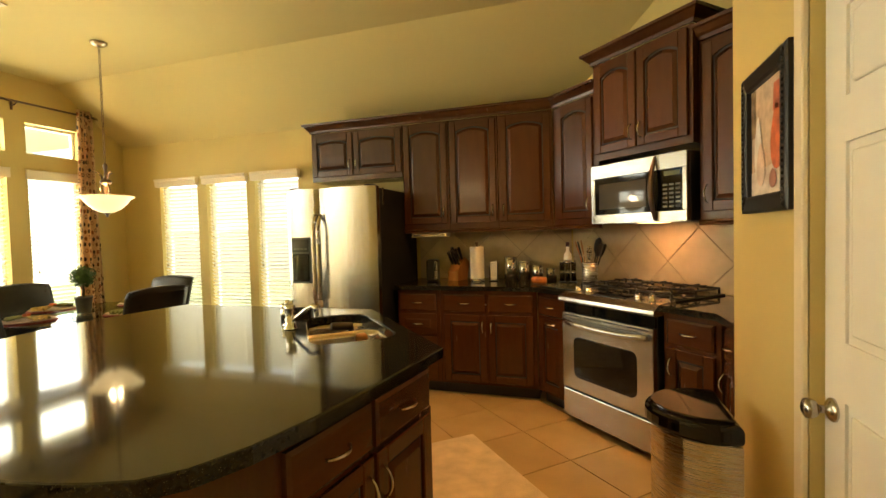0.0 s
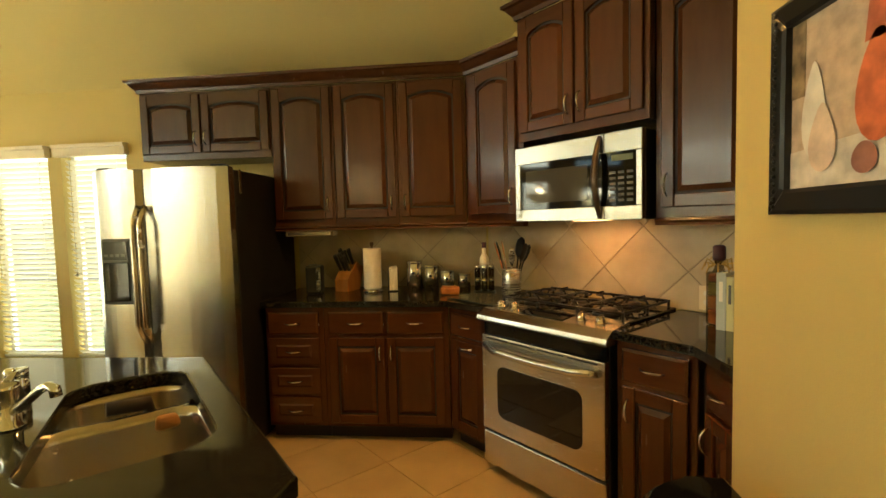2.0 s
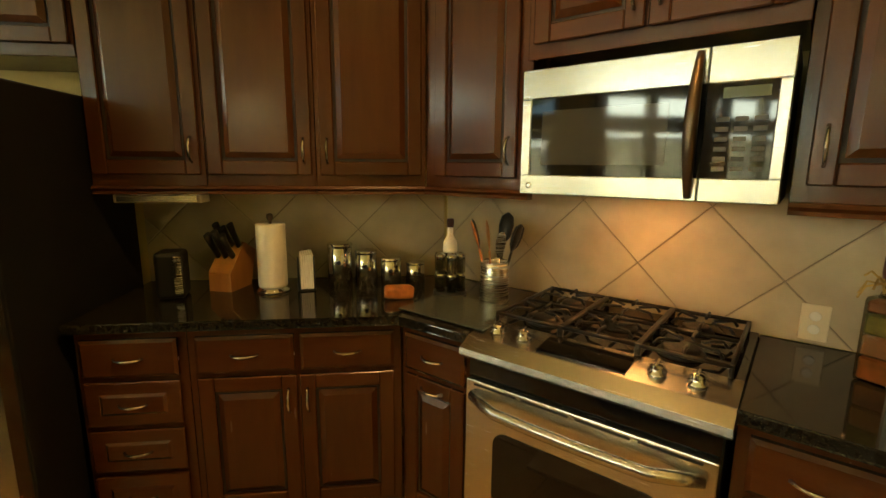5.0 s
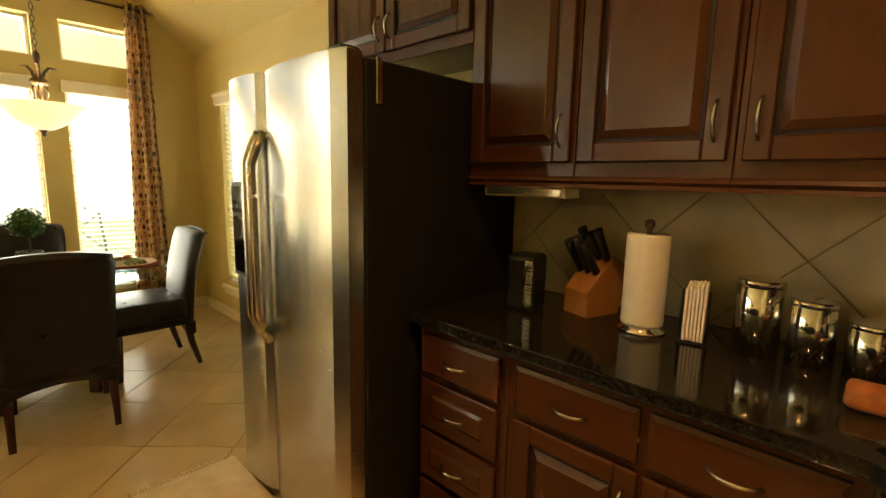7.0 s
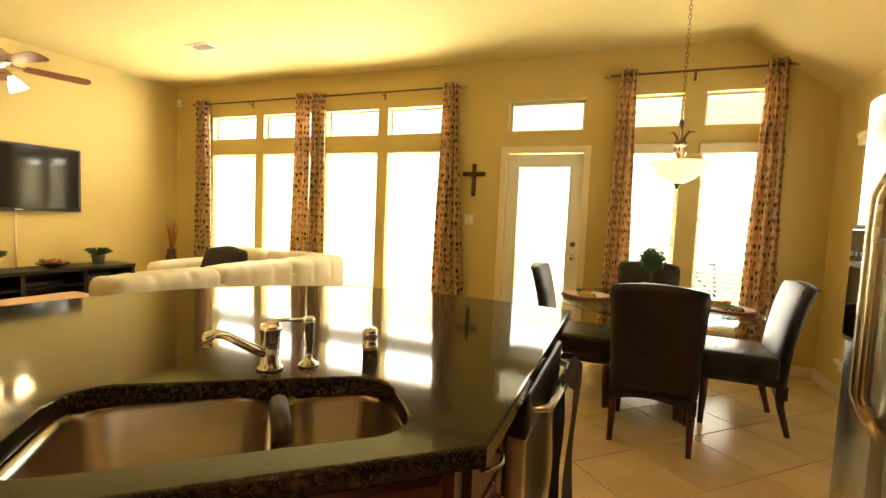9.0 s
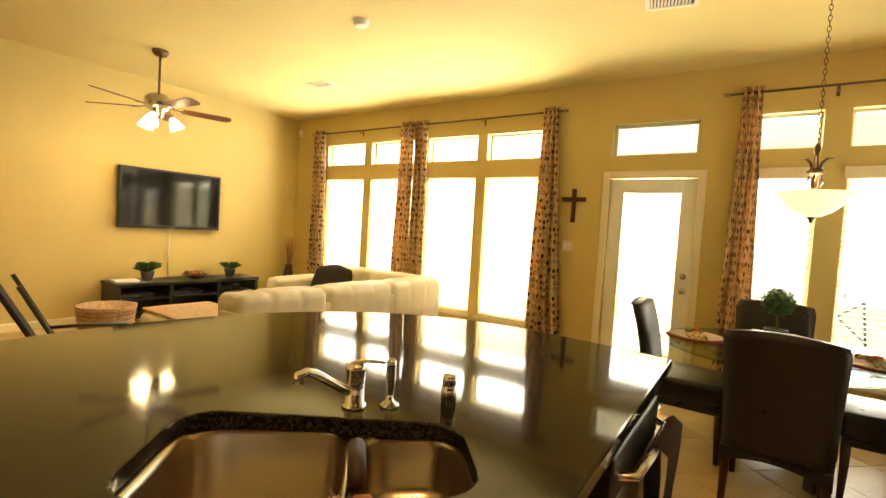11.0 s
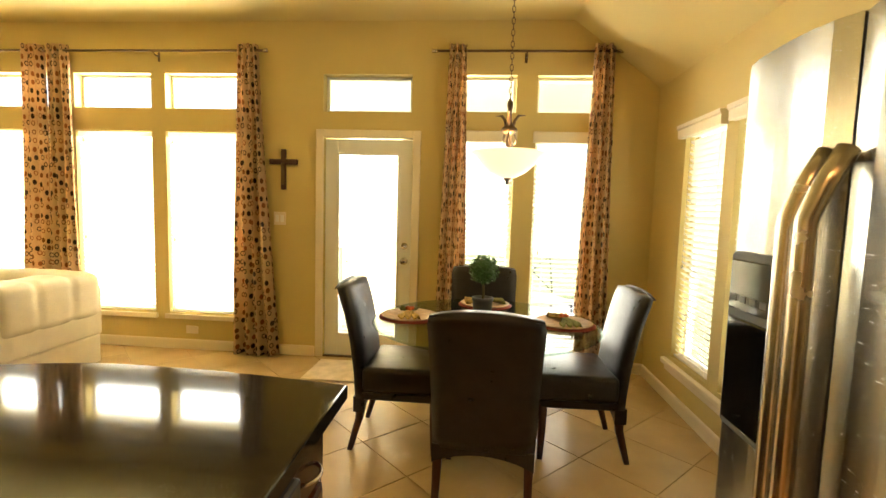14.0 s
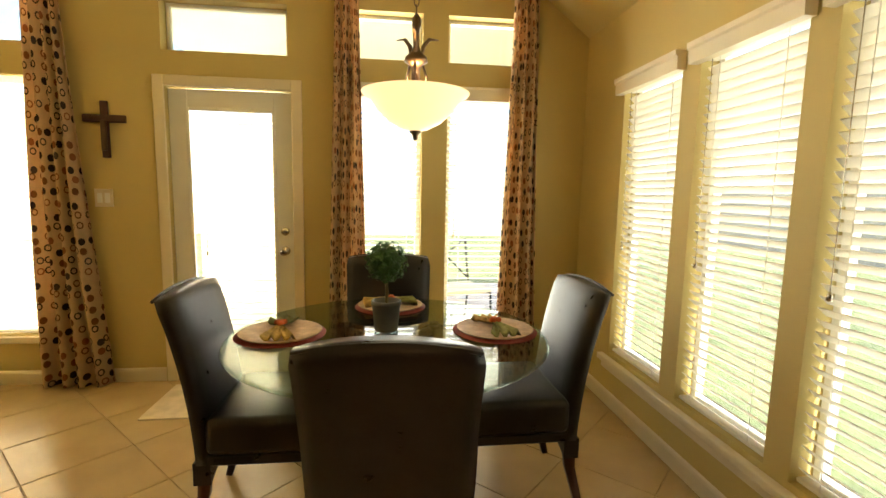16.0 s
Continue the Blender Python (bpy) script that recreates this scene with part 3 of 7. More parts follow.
def crown_run(name, pts, z, label):
    """A crown moulding swept round the corner points (plan), outside on the right of the way."""
    bm = bm_new()
    P = [Vector(p) for p in pts]
    rings = []
    for i, p in enumerate(P):
        a = (p - P[i - 1]).normalized() if i else (P[1] - P[0]).normalized()
        b = (P[i + 1] - p).normalized() if i < len(P) - 1 else a
        na, nb = Vector((a.y, -a.x)), Vector((b.y, -b.x))
        nn = (na + nb)
        nn = nn / nn.length_squared * 2
        rings.append([bm.verts.new((p.x - nn.x * o, p.y - nn.y * o, z + h)) for o, h in CROWN])
    for A, B in zip(rings, rings[1:]):
        for k in range(len(CROWN)):
            bm.faces.new((A[k], A[(k + 1) % len(CROWN)], B[(k + 1) % len(CROWN)], B[k]))
    bm.faces.new(rings[0])
    bm.faces.new(rings[-1][::-1])
    return solid(name, bm, M_WOODX, label, "moulding", kind="structure")


def east(y, z=0.0):
    return pose(0, y, z, 0, 0, -90)


def diag(s, z=0.0):
    return pose(-s * 0.70711, -DIAG - s * 0.70711, z, 0, 0, -135)


def south(x, z=0.0):
    return pose(x, SOUTH, z, 0, 0, 180)


def diag_point(s, d):
    return (-s * 0.70711 - d * 0.70711, -DIAG - s * 0.70711 + d * 0.70711)


UB, UT, UD = 1.390, 2.345, 0.33
wall_cabinet(east(-2.93), 0.955, 1.875, UT, UD, [(0.010, 0.450, 'r'), (0.462, 0.945, 'l')], "dark cherry double cabinet above the refrigerator", 0.03, False)
wall_cabinet(east(-3.887), 0.435, UB, UT, UD, [(0.012, 0.422, 'r')], "dark cherry wall cabinet with one arched door")
wall_cabinet(east(-4.324), 0.438, UB, UT, UD, [(0.010, 0.424, 'r')], "dark cherry wall cabinet with one arched door")
wall_cabinet(east(-4.764), 0.458, UB, UT, UD, [(0.018, 0.440, 'l')], "dark cherry wall cabinet with one arched door")
wall_cabinet(diag(0.14), 0.495, UB, UT, UD, [(0.06, 0.445, 'r')], "dark cherry corner wall cabinet beside the microwave")
mc = wall_cabinet(diag(0.64), 0.765, 1.835, 2.515, 0.38, [(0.025, 0.377, 'r'), (0.388, 0.740, 'l')], "taller dark cherry cabinet above the microwave", 0.035, False)
wall_cabinet(diag(1.408), 0.43, UB, 2.41, UD, [(0.03, 0.405, 'l')], "dark cherry wall cabinet with a wide arched door")
wall_cabinet(south(-1.545), 0.39, UB, 2.41, UD, [(0.03, 0.36, 'l')], "dark cherry wall cabinet in the counter nook")
crown_run("trim_crown_low", [(-0.002, -2.928), (-UD, -2.928), (-UD, -5.223), diag_point(0.637, UD)][::1], UT + 0.001, "dark cherry crown moulding")
crown_run("trim_crown_stove", [diag_point(0.638, 0.01), diag_point(0.638, 0.38), diag_point(1.406, 0.38), diag_point(1.406, 0.01)], 2.516, "dark cherry crown moulding above the microwave cabinet")
crown_run("trim_crown_right", [diag_point(1.409, UD), diag_point(1.84, UD), (-1.90, SOUTH + UD)], 2.411, "dark cherry crown moulding")

# base cabinets
BH, BD = 0.875, 0.61


def base_cabinet(m, w, label, build, depth=BD):
    ob = thing("base_cabinet", label, "cabinet", m, "base cabinets")
    bm = bm_new()
    box(bm, 0, -depth, 0.10, w, -0.003, BH, 0.002, 1)
    part("body", bm, M_WOOD, ob)
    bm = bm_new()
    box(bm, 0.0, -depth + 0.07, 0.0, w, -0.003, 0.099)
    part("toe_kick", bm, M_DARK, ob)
    build(ob, w, -depth)
    return ob


def drawers4(ob, w, y):
    for a, b in ((0.70, 0.845), (0.505, 0.68), (0.315, 0.485), (0.125, 0.295)):
        cab_drawer(ob, 0.02, a, w - 0.03, b, y, a < 0.6)


def two_doors(ob, w, y):
    h = w / 2
    cab_drawer(ob, 0.03, 0.70, h - 0.012, 0.845, y)
    cab_drawer(ob, h + 0.012, 0.70, w - 0.03, 0.845, y)
    cab_door(ob, 0.03, 0.125, h - 0.006, 0.68, y, 0, 'R')
    cab_door(ob, h + 0.006, 0.125, w - 0.03, 0.68, y, 0, 'L')


def one_door(side):
    def f(ob, w, y):
        cab_drawer(ob, 0.03, 0.70, w - 0.03, 0.845, y)
        cab_door(ob, 0.03, 0.125, w - 0.03, 0.68, y, 0, side)
    return f


def drawer_pull_door(ob, w, y):
    cab_drawer(ob, 0.03, 0.70, w - 0.025, 0.845, y)
    d = cab_door(ob, 0.03, 0.125, w - 0.025, 0.68, y, 0, None)
    bow_handle(d, w / 2, 0.645, y - 0.02, 0.10, False)


base_cabinet(east(-3.92), 0.385, "dark cherry base cabinet with four drawers", drawers4)
base_cabinet(east(-4.307), 0.797, "dark cherry base cabinet with two drawers over two doors", two_doors)
base_cabinet(diag(0.255), 0.335, "narrow dark cherry base cabinet beside the range", drawer_pull_door)
base_cabinet(diag(1.375), 0.33, "dark cherry base cabinet beside the range", one_door('L'))
base_cabinet(south(-1.668), 0.27, "dark cherry base cabinet in the counter nook", one_door('L'))

# worktops
CT0, CT1, CD = 0.877, 0.915, 0.65
kx = -CD
ky = kx - (DIAG - CD * 1.41421)
bm = bm_new()
prism(bm, [(-0.003, -3.905), (-CD, -3.905), (kx, ky), diag_point(0.590, CD), diag_point(0.590, 0.003), (-0.003, -DIAG)], CT0, CT1, 0.006)
solid("worktop", bm, M_GRANITE, "polished black granite worktop running into the corner", "worktop")
bm = bm_new()
j = SOUTH + CD
prism(bm, [diag_point(1.372, 0.003), diag_point(1.372, CD), (j + DIAG - CD * 1.41421, j), (PANTRY_X + 0.003, j), (PANTRY_X + 0.003, SOUTH + 0.003), (SOUTH + DIAG - 0.001, SOUTH + 0.003)], CT0, CT1, 0.006)
solid("worktop", bm, M_GRANITE, "polished black granite worktop beside the range", "worktop")

# ---- refrigerator ----
FRX0, FRX1 = 0.0, 0.85
fr = thing("refrigerator", "stainless steel side-by-side refrigerator with black sides", "refrigerator", pose(0.065, -3.03, 0, 0, 0, -90))
bm = bm_new()
box(bm, 0.0, -0.885, 0.02, FRX1, -0.08, 1.735, 0.008)
part("body", bm, M_BLACKSIDE, fr)
bm = bm_new()
box(bm, 0.02, -0.86, 0.0, FRX1 - 0.02, -0.10, 0.019)
part("base_grille", bm, M_BLACK, fr)


def fridge_door(x0, x1, hole=None):
    bm = bm_new()
    n = 8
    front = []
    for i in range(n + 1):
        u = i / n
        x = x0 + (x1 - x0) * u
        e = min(1.0, min(u, 1 - u) * (x1 - x0) / 0.02)
        front.append((x, -0.962 - 0.012 * math.sin(math.pi * u) + 0.014 * (1 - e) ** 2))
    poly = [(x0, -0.892)] + front + [(x1, -0.892)]
    prism(bm, poly, 0.055, 1.75, 0.004, 1)
    return part("door", bm, M_STEELX, fr)


fd1 = fridge_door(0.003, 0.316)
fd2 = fridge_door(0.323, FRX1 - 0.003)
for d, x, side in ((fd1, 0.298, -1), (fd2, 0.341, 1)):
    bm = bm_new()
    pts = []
    for i in range(15):
        u = i / 14
        pts.append((x, -0.970 - 0.052 * min(1, math.sin(math.pi * u) * 2.6), 0.73 + 0.80 * u))
    tube(bm, pts, 0.017, 14)
    part("handle", bm, M_NICKEL, d, "long curved steel handle")
bm = bm_new()
box(bm, 0.055, -0.985, 0.955, 0.245, -0.955, 1.345, 0.012, 3)
disp = part("dispenser", bm, M_POT, fd1, "black ice and water dispenser")
bm = bm_new()
box(bm, 0.072, -0.990, 0.975, 0.228, -0.984, 1.205, 0.004, 1)
part("dispenser_recess", bm, M_BLACKGLASS, fd1)
bm = bm_new()
box(bm, 0.072, -0.991, 1.222, 0.228, -0.984, 1.328, 0.003, 1)
part("dispenser_panel", bm, M_MWGLASS, fd1)
bm = bm_new()
for i in range(4):
    box(bm, 0.083 + i * 0.035, -0.9935, 1.24, 0.105 + i * 0.035, -0.9905, 1.255, 0.001, 1)
part("dispenser_button", bm, M_POT, fd1)
bm = bm_new()
box(bm, FRX1 - 0.11, -0.95, 1.7505, FRX1 - 0.03, -0.88, 1.764, 0.006)
part("hinge_cover", bm, M_BLACK, fr)
bm = bm_new()
box(bm, 0.03, -0.95, 1.7505, 0.11, -0.88, 1.764, 0.006)
part("hinge_cover", bm, M_BLACK, fr)
bm = bm_new()
box(bm, FRX1 + 0.0005, -0.845, 1.60, FRX1 + 0.006, -0.82, 1.74, 0.002, 1)
part("side_tag", bm, M_NICKEL, fr, "small metal strip on the black side")

# ---- range ----
RW = 0.76
rg = thing("gas_range", "stainless steel gas range with black grates", "range", diag(0.601))
bm = bm_new()
box(bm, 0.004, -0.635, 0.06, RW - 0.004, -0.02, 0.905, 0.003, 1)
part("body", bm, M_BLACKSIDE, rg)
for x in (0.05, RW - 0.09):
    for y in (-0.58, -0.10):
        bm = lathe(bm_new(), [(0.02, 0.0), (0.02, 0.06)], 10, Matrix.Translation((x + 0.02, y, 0)))
        part("foot", bm, M_BLACK, rg)
# storage drawer
bm = bm_new()
box(bm, 0.006, -0.672, 0.05, RW - 0.006, -0.636, 0.238, 0.008, 2)
part("storage_drawer", bm, M_STEELX, rg)
# oven door with window
od = bm_new()
box(od, 0.006, -0.675, 0.25, RW - 0.006, -0.636, 0.775, 0.005, 2)
door = part("oven_door", od, M_STEELX, rg)
bm = bm_new()
ol = []
for cx, cz, a0 in ((0.165, 0.385, 180), (RW - 0.165, 0.385, 270), (RW - 0.165, 0.575, 0), (0.165, 0.575, 90)):
    for k in range(5):
        a = radians(a0 + k * 22.5)
        ol.append((cx + 0.045 * math.cos(a), cz + 0.045 * math.sin(a)))
plate(bm, ol, -0.66, -0.6785)
part("oven_window", bm, M_BLACKGLASS, door, "dark oven glass")
bm = bm_new()
pts = []
for i in range(13):
    u = i / 12
    pts.append((0.035 + (RW - 0.07) * u, -0.680 - 0.050 * min(1, math.sin(math.pi * u) * 2.2), 0.722 - 0.012 * math.sin(math.pi * u)))
tube(bm, pts, [0.016] * 13, 12, 1.2)
part("handle", bm, M_STEELX, door, "curved steel oven handle")
for i in range(4):
    bm = bm_new()
    box(bm, 0.04 + i * 0.175, -0.6765, 0.757, 0.195 + i * 0.175, -0.675, 0.764)
    part("vent_slot", bm, M_BLACK, door)
bm = bm_new()
box(bm, 0.008, -0.655, 0.778, RW - 0.008, -0.636, 0.846)
part("black_band", bm, M_BLACKGLASS, rg)
# sloped control panel
bm = bm_new()
extrude_profile(bm, [(-0.50, 0.918), (-0.50, 0.930), (-0.640, 0.912), (-0.690, 0.882), (-0.694, 0.862), (-0.680, 0.848), (-0.60, 0.848)], -0.012, RW + 0.012)
cp = part("control_panel", bm, M_STEELX, rg)
slope = math.degrees(math.atan2(0.018, 0.14))
for x in (0.065, 0.165, 0.575, 0.675):
    bm = lathe(bm_new(), [(0.026, 0), (0.026, 0.006), (0.018, 0.008), (0.020, 0.024), (0.017, 0.030), (0.004, 0.031)], 18)
    box(bm, -0.004, -0.02, 0.024, 0.004, 0.02, 0.036, 0.002, 1)
    part("control_knob", bm, M_CHROME, rg, "chrome burner knob", m=Matrix.Translation((x, -0.575, 0.9215)) @ pose(0, 0, 0, slope))
bm = bm_new()
extrude_profile(bm, [(-0.525, 0.9275), (-0.525, 0.931), (-0.625, 0.9185), (-0.625, 0.914)], 0.235, 0.505)
part("control_display", bm, M_BLACKGLASS, rg)
# cooktop
bm = bm_new()
box(bm, -0.012, -0.515, 0.906, RW + 0.012, -0.03, 0.928, 0.006, 2)
part("cooktop", bm, M_BLACKGLASS, rg)
for x, y, r in ((0.16, -0.40, 0.05), (0.60, -0.40, 0.055), (0.16, -0.16, 0.042), (0.60, -0.16, 0.045), (0.38, -0.28, 0.05)):
    bm = lathe(bm_new(), [(r * 1.25, 0.9285), (r * 1.2, 0.936), (r, 0.938), (r, 0.948), (r * 0.85, 0.954), (0.01, 0.955)], 20, Matrix.Translation((x, y, 0)))
    part("burner", bm, M_IRON, rg)
for gx0, gx1 in ((0.02, 0.255), (0.262, 0.498), (0.505, 0.74)):
    bm = bm_new()
    zt = 0.972
    for a, b in (((gx0, -0.50), (gx1, -0.50)), ((gx0, -0.05), (gx1, -0.05)), ((gx0, -0.50), (gx0, -0.05)), ((gx1, -0.50), (gx1, -0.05)), ((gx0, -0.275), (gx1, -0.275))):
        tube(bm, [(*a, zt - 0.012), (*b, zt - 0.012)], 0.007, 6)
    cx = (gx0 + gx1) / 2
    for cy in (-0.40, -0.16):
        for a in range(0, 360, 60):
            dx, dy = math.cos(radians(a + 30)), math.sin(radians(a + 30))
            tube(bm, [(cx + dx * 0.03, cy + dy * 0.03, zt), (cx + dx * 0.09, cy + dy * 0.09, zt + 0.004), (cx + dx * 0.105, cy + dy * 0.10, zt - 0.014)], 0.0055, 6)
    for x in (gx0, gx1):
        for y in (-0.50, -0.275, -0.05):
            tube(bm, [(x, y, 0.929), (x, y, zt - 0.006)], 0.007, 6)
    part("grate", bm, M_IRON, rg, "black cast iron grate")

# ---- microwave ----
mw = thing("microwave", "stainless steel over-the-range microwave with a bowed handle", "microwave", diag(0.645))
MZ0, MZ1, MD, MW = 1.385, 1.795, 0.385, 0.745
bm = bm_new()
box(bm, 0, -MD, MZ0, MW, -0.003, MZ1, 0.003, 1)
part("body", bm, M_BLACK, mw)
bm = bm_new()
SP = 0.555
for b in ((0.0, MZ0, SP, MZ0 + 0.065), (0.0, MZ1 - 0.095, SP, MZ1), (0.0, MZ0 + 0.065, 0.035, MZ1 - 0.095)):
    box(bm, b[0], -MD - 0.035, b[1], b[2], -MD - 0.001, b[3], 0.003, 1)
md = part("door", bm, M_STEELX, mw)
bm = bm_new()
box(bm, 0.034, -MD - 0.031, MZ0 + 0.064, SP, -MD - 0.002, MZ1 - 0.094)
part("door_glass", bm, M_BLACKGLASS, md)
bm = bm_new()
box(bm, 0.075, -MD - 0.0325, MZ0 + 0.10, SP - 0.09, -MD - 0.0312, MZ1 - 0.135)
part("window", bm, M_MWGLASS, md)
bm = bm_new()
for b in ((SP + 0.002, MZ0, MW, MZ0 + 0.065), (SP + 0.002, MZ1 - 0.095, MW, MZ1), (MW - 0.03, MZ0 + 0.065, MW, MZ1 - 0.095)):
    box(bm, b[0], -MD - 0.035, b[1], b[2], -MD - 0.001, b[3], 0.003, 1)
part("control_frame", bm, M_STEELX, mw)
bm = bm_new()
box(bm, SP + 0.002, -MD - 0.032, MZ0 + 0.064, MW - 0.029, -MD - 0.002, MZ1 - 0.094)
part("control_glass", bm, M_BLACKGLASS, mw)
for r_ in range(6):
    for c_ in range(3):
        bm = bm_new()
        x, z = SP + 0.03 + c_ * 0.043, MZ0 + 0.085 + r_ * 0.026
        box(bm, x, -MD - 0.0335, z, x + 0.03, -MD - 0.0322, z + 0.012)
        part("key", bm, M_POT, mw)
bm = bm_new()
box(bm, SP + 0.04, -MD - 0.0335, MZ1 - 0.135, SP + 0.145, -MD - 0.0322, MZ1 - 0.108)
part("display", bm, mat("green_display", (0.05, 0.055, 0.012), 0.3, emit=0.08), mw, "dim green clock display")
bm = bm_new()
pts = []
for i in range(13):
    u = i / 12
    pts.append((SP - 0.022, -MD - 0.036 - 0.045 * math.sin(math.pi * u), MZ0 + 0.01 + (MZ1 - MZ0 - 0.02) * u))
tube(bm, pts, [0.010 + 0.008 * math.sin(math.pi * i / 12) for i in range(13)], 10, 0.7)
part("handle", bm, M_BRONZE, md, "bowed dark metal handle")
bm = lathe(bm_new(), [(0.011, 0), (0.011, 0.003), (0.004, 0.004)], 14)
part("badge", bm, M_CHROME, md, m=Matrix.Translation((0.035, -MD - 0.035, MZ0 + 0.03)) @ pose(0, 0, 0, 90))
bm = bm_new()
box(bm, 0.30, -0.30, MZ0 - 0.004, 0.46, -0.18, MZ0 - 0.0005)
part("lamp_lens", bm, glow("hood_lamp", (1.0, 0.50, 0.18), 2.6), mw, "warm lit cooktop lamp")
hood = new("hood_bulb", bpy.data.lights.new("hood_bulb", 'AREA'))
hood.data.shape, hood.data.size, hood.data.size_y = 'RECTANGLE', 0.14, 0.10
hood.data.energy, hood.data.color = 0.42, (1.0, 0.33, 0.08)
hood.matrix_world = diag(0.625) @ Matrix.Translation((0.38, -0.24, MZ0 - 0.008))

# ---- island ----
from mathutils.geometry import tessellate_polygon

IS = [(-1.835, -2.915), (-2.35, -2.85), (-2.80, -2.87), (-3.20, -3.07), (-3.50, -3.38), (-3.67, -3.78), (-3.73, -4.20), (-3.71, -4.60), (-3.58, -4.86), (-2.59, -4.975), (-1.815, -4.285)]
K1, K2 = Vector((-1.815, -4.285)), Vector((-2.59, -4.975))
U = (K2 - K1).normalized()
N = Vector((U.y, -U.x))
if N.dot(Vector((-2.6, -3.7)) - K1) < 0:
    N = -N
ANG = math.degrees(math.atan2(U.y, U.x))


def isl(u, v):
    p = K1 + U * u + N * v
    return (p.x, p.y)


def smooth_loop(poly, keep, n=4):
    """Rounds the outline except at the kept corners."""
    out = []
    m = len(poly)
    for i, p in enumerate(poly):
        if i in keep:
            out.append(p)
            continue
        p0, p1 = Vector(poly[i - 1]), Vector(poly[(i + 1) % m])
        p = Vector(p)
        a, b = p.lerp(p0, 0.5), p.lerp(p1, 0.5)
        for k in range(n + 1):
            t = k / n
            q = a.lerp(p, t).lerp(p.lerp(b, t), t)
            out.append((q.x, q.y))
    return out


top = smooth_loop(IS, {0, 9, 10})
top = [p for k, p in enumerate(top) if (Vector(p) - Vector(top[k - 1])).length > 0.001]


def rounded(u0, v0, u1, v1, r, n=5):
    o = []
    for cu, cv, a0 in ((u1 - r, v1 - r, 0), (u0 + r, v1 - r, 90), (u0 + r, v0 + r, 180), (u1 - r, v0 + r, 270)):
        for k in range(n + 1):
            a = radians(a0 + 90 * k / n)
            o.append((cu + r * math.cos(a), cv + r * math.sin(a)))
    return o


# one cut-out for both bowls, wider at the large bowl
CUT = []
for u, v in rounded(0.10, 0.085, 0.77, 0.45, 0.09):
    if u < 0.30 and v > 0.3:
        v -= 0.055
    CUT.append((u, v))


def inset(loop, d):
    """Shifts a closed outline sideways by d (inwards for a counter-clockwise one)."""
    out = []
    for k, p in enumerate(loop):
        p, p0, p1 = Vector(p), Vector(loop[k - 1]), Vector(loop[(k + 1) % len(loop)])
        t0, t1 = (p - p0).normalized(), (p1 - p).normalized()
        n_ = Vector((-(t0 + t1).y, (t0 + t1).x)).normalized()
        out.append(tuple(p + n_ * d / max(0.4, n_.dot(Vector((-t0.y, t0.x))))))
    return out


def turned(loop):
    return sum(p[0] * q[1] - q[0] * p[1] for p, q in zip(loop, loop[1:] + loop[:1])) > 0


hole = [isl(u, v) for u, v in CUT]
hole = [p for k, p in enumerate(hole) if (Vector(p) - Vector(hole[k - 1])).length > 0.001]
top = top if turned(top) else top[::-1]
hole = hole if not turned(hole) else hole[::-1]
bm = bm_new()
flat = []
for loop_ in (top, hole):
    rings = [[bm.verts.new((x, y, z_)) for x, y in inset(loop_, d_)] for d_, z_ in ((0.006, CT1), (0.0015, CT1 - 0.002), (0.0, CT1 - 0.006), (0.0, CT1 - 0.04))]
    for lo, hi in zip(rings[1:], rings):
        for k in range(len(lo)):
            bm.faces.new((lo[k - 1], lo[k], hi[k], hi[k - 1]))
    flat.append((rings[0], rings[-1]))
for w_ in (0, 1):
    both = flat[0][w_] + flat[1][w_]
    for tri in tessellate_polygon([[v.co.copy() for v in flat[0][w_]], [v.co.copy() for v in flat[1][w_]]]):
        bm.faces.new([both[k] for k in tri])
bmesh.ops.recalc_face_normals(bm, faces=bm.faces[:])
solid("island_worktop", bm, M_GRANITE, "polished black granite island top with a sink cut-out", "worktop")

sinkm = pose(K1.x, K1.y, 0, 0, 0, ANG)
mirror = 1 if (Matrix.Rotation(radians(ANG), 2) @ Vector((0, 1))).dot(N) > 0 else -1
sk = thing("sink", "undermounted stainless double-bowl sink with a sponge cloth", "sink", sinkm)


def bowl(u0, v0, u1, v1, depth, name):
    bm = bm_new()
    rings = []
    for z, ins in ((-0.002, -0.012), (-0.002, 0.0), (-0.03, 0.006), (-depth + 0.03, 0.014), (-depth + 0.008, 0.03), (-depth, 0.06)):
        rings.append([bm.verts.new((u, mirror * v, CT1 - 0.04 + z)) for u, v in rounded(u0 + ins, v0 + ins, u1 - ins, v1 - ins, max(0.02, 0.085 - ins * 0.5))])
    for a, b in zip(rings, rings[1:]):
        for i in range(len(a)):
            f = bm.faces.new((a[i], a[(i + 1) % len(a)], b[(i + 1) % len(a)], b[i]))
            f.smooth = True
    bm.faces.new(rings[-1])
    ob = part(name, bm, M_COPPER, sk)
    return ob


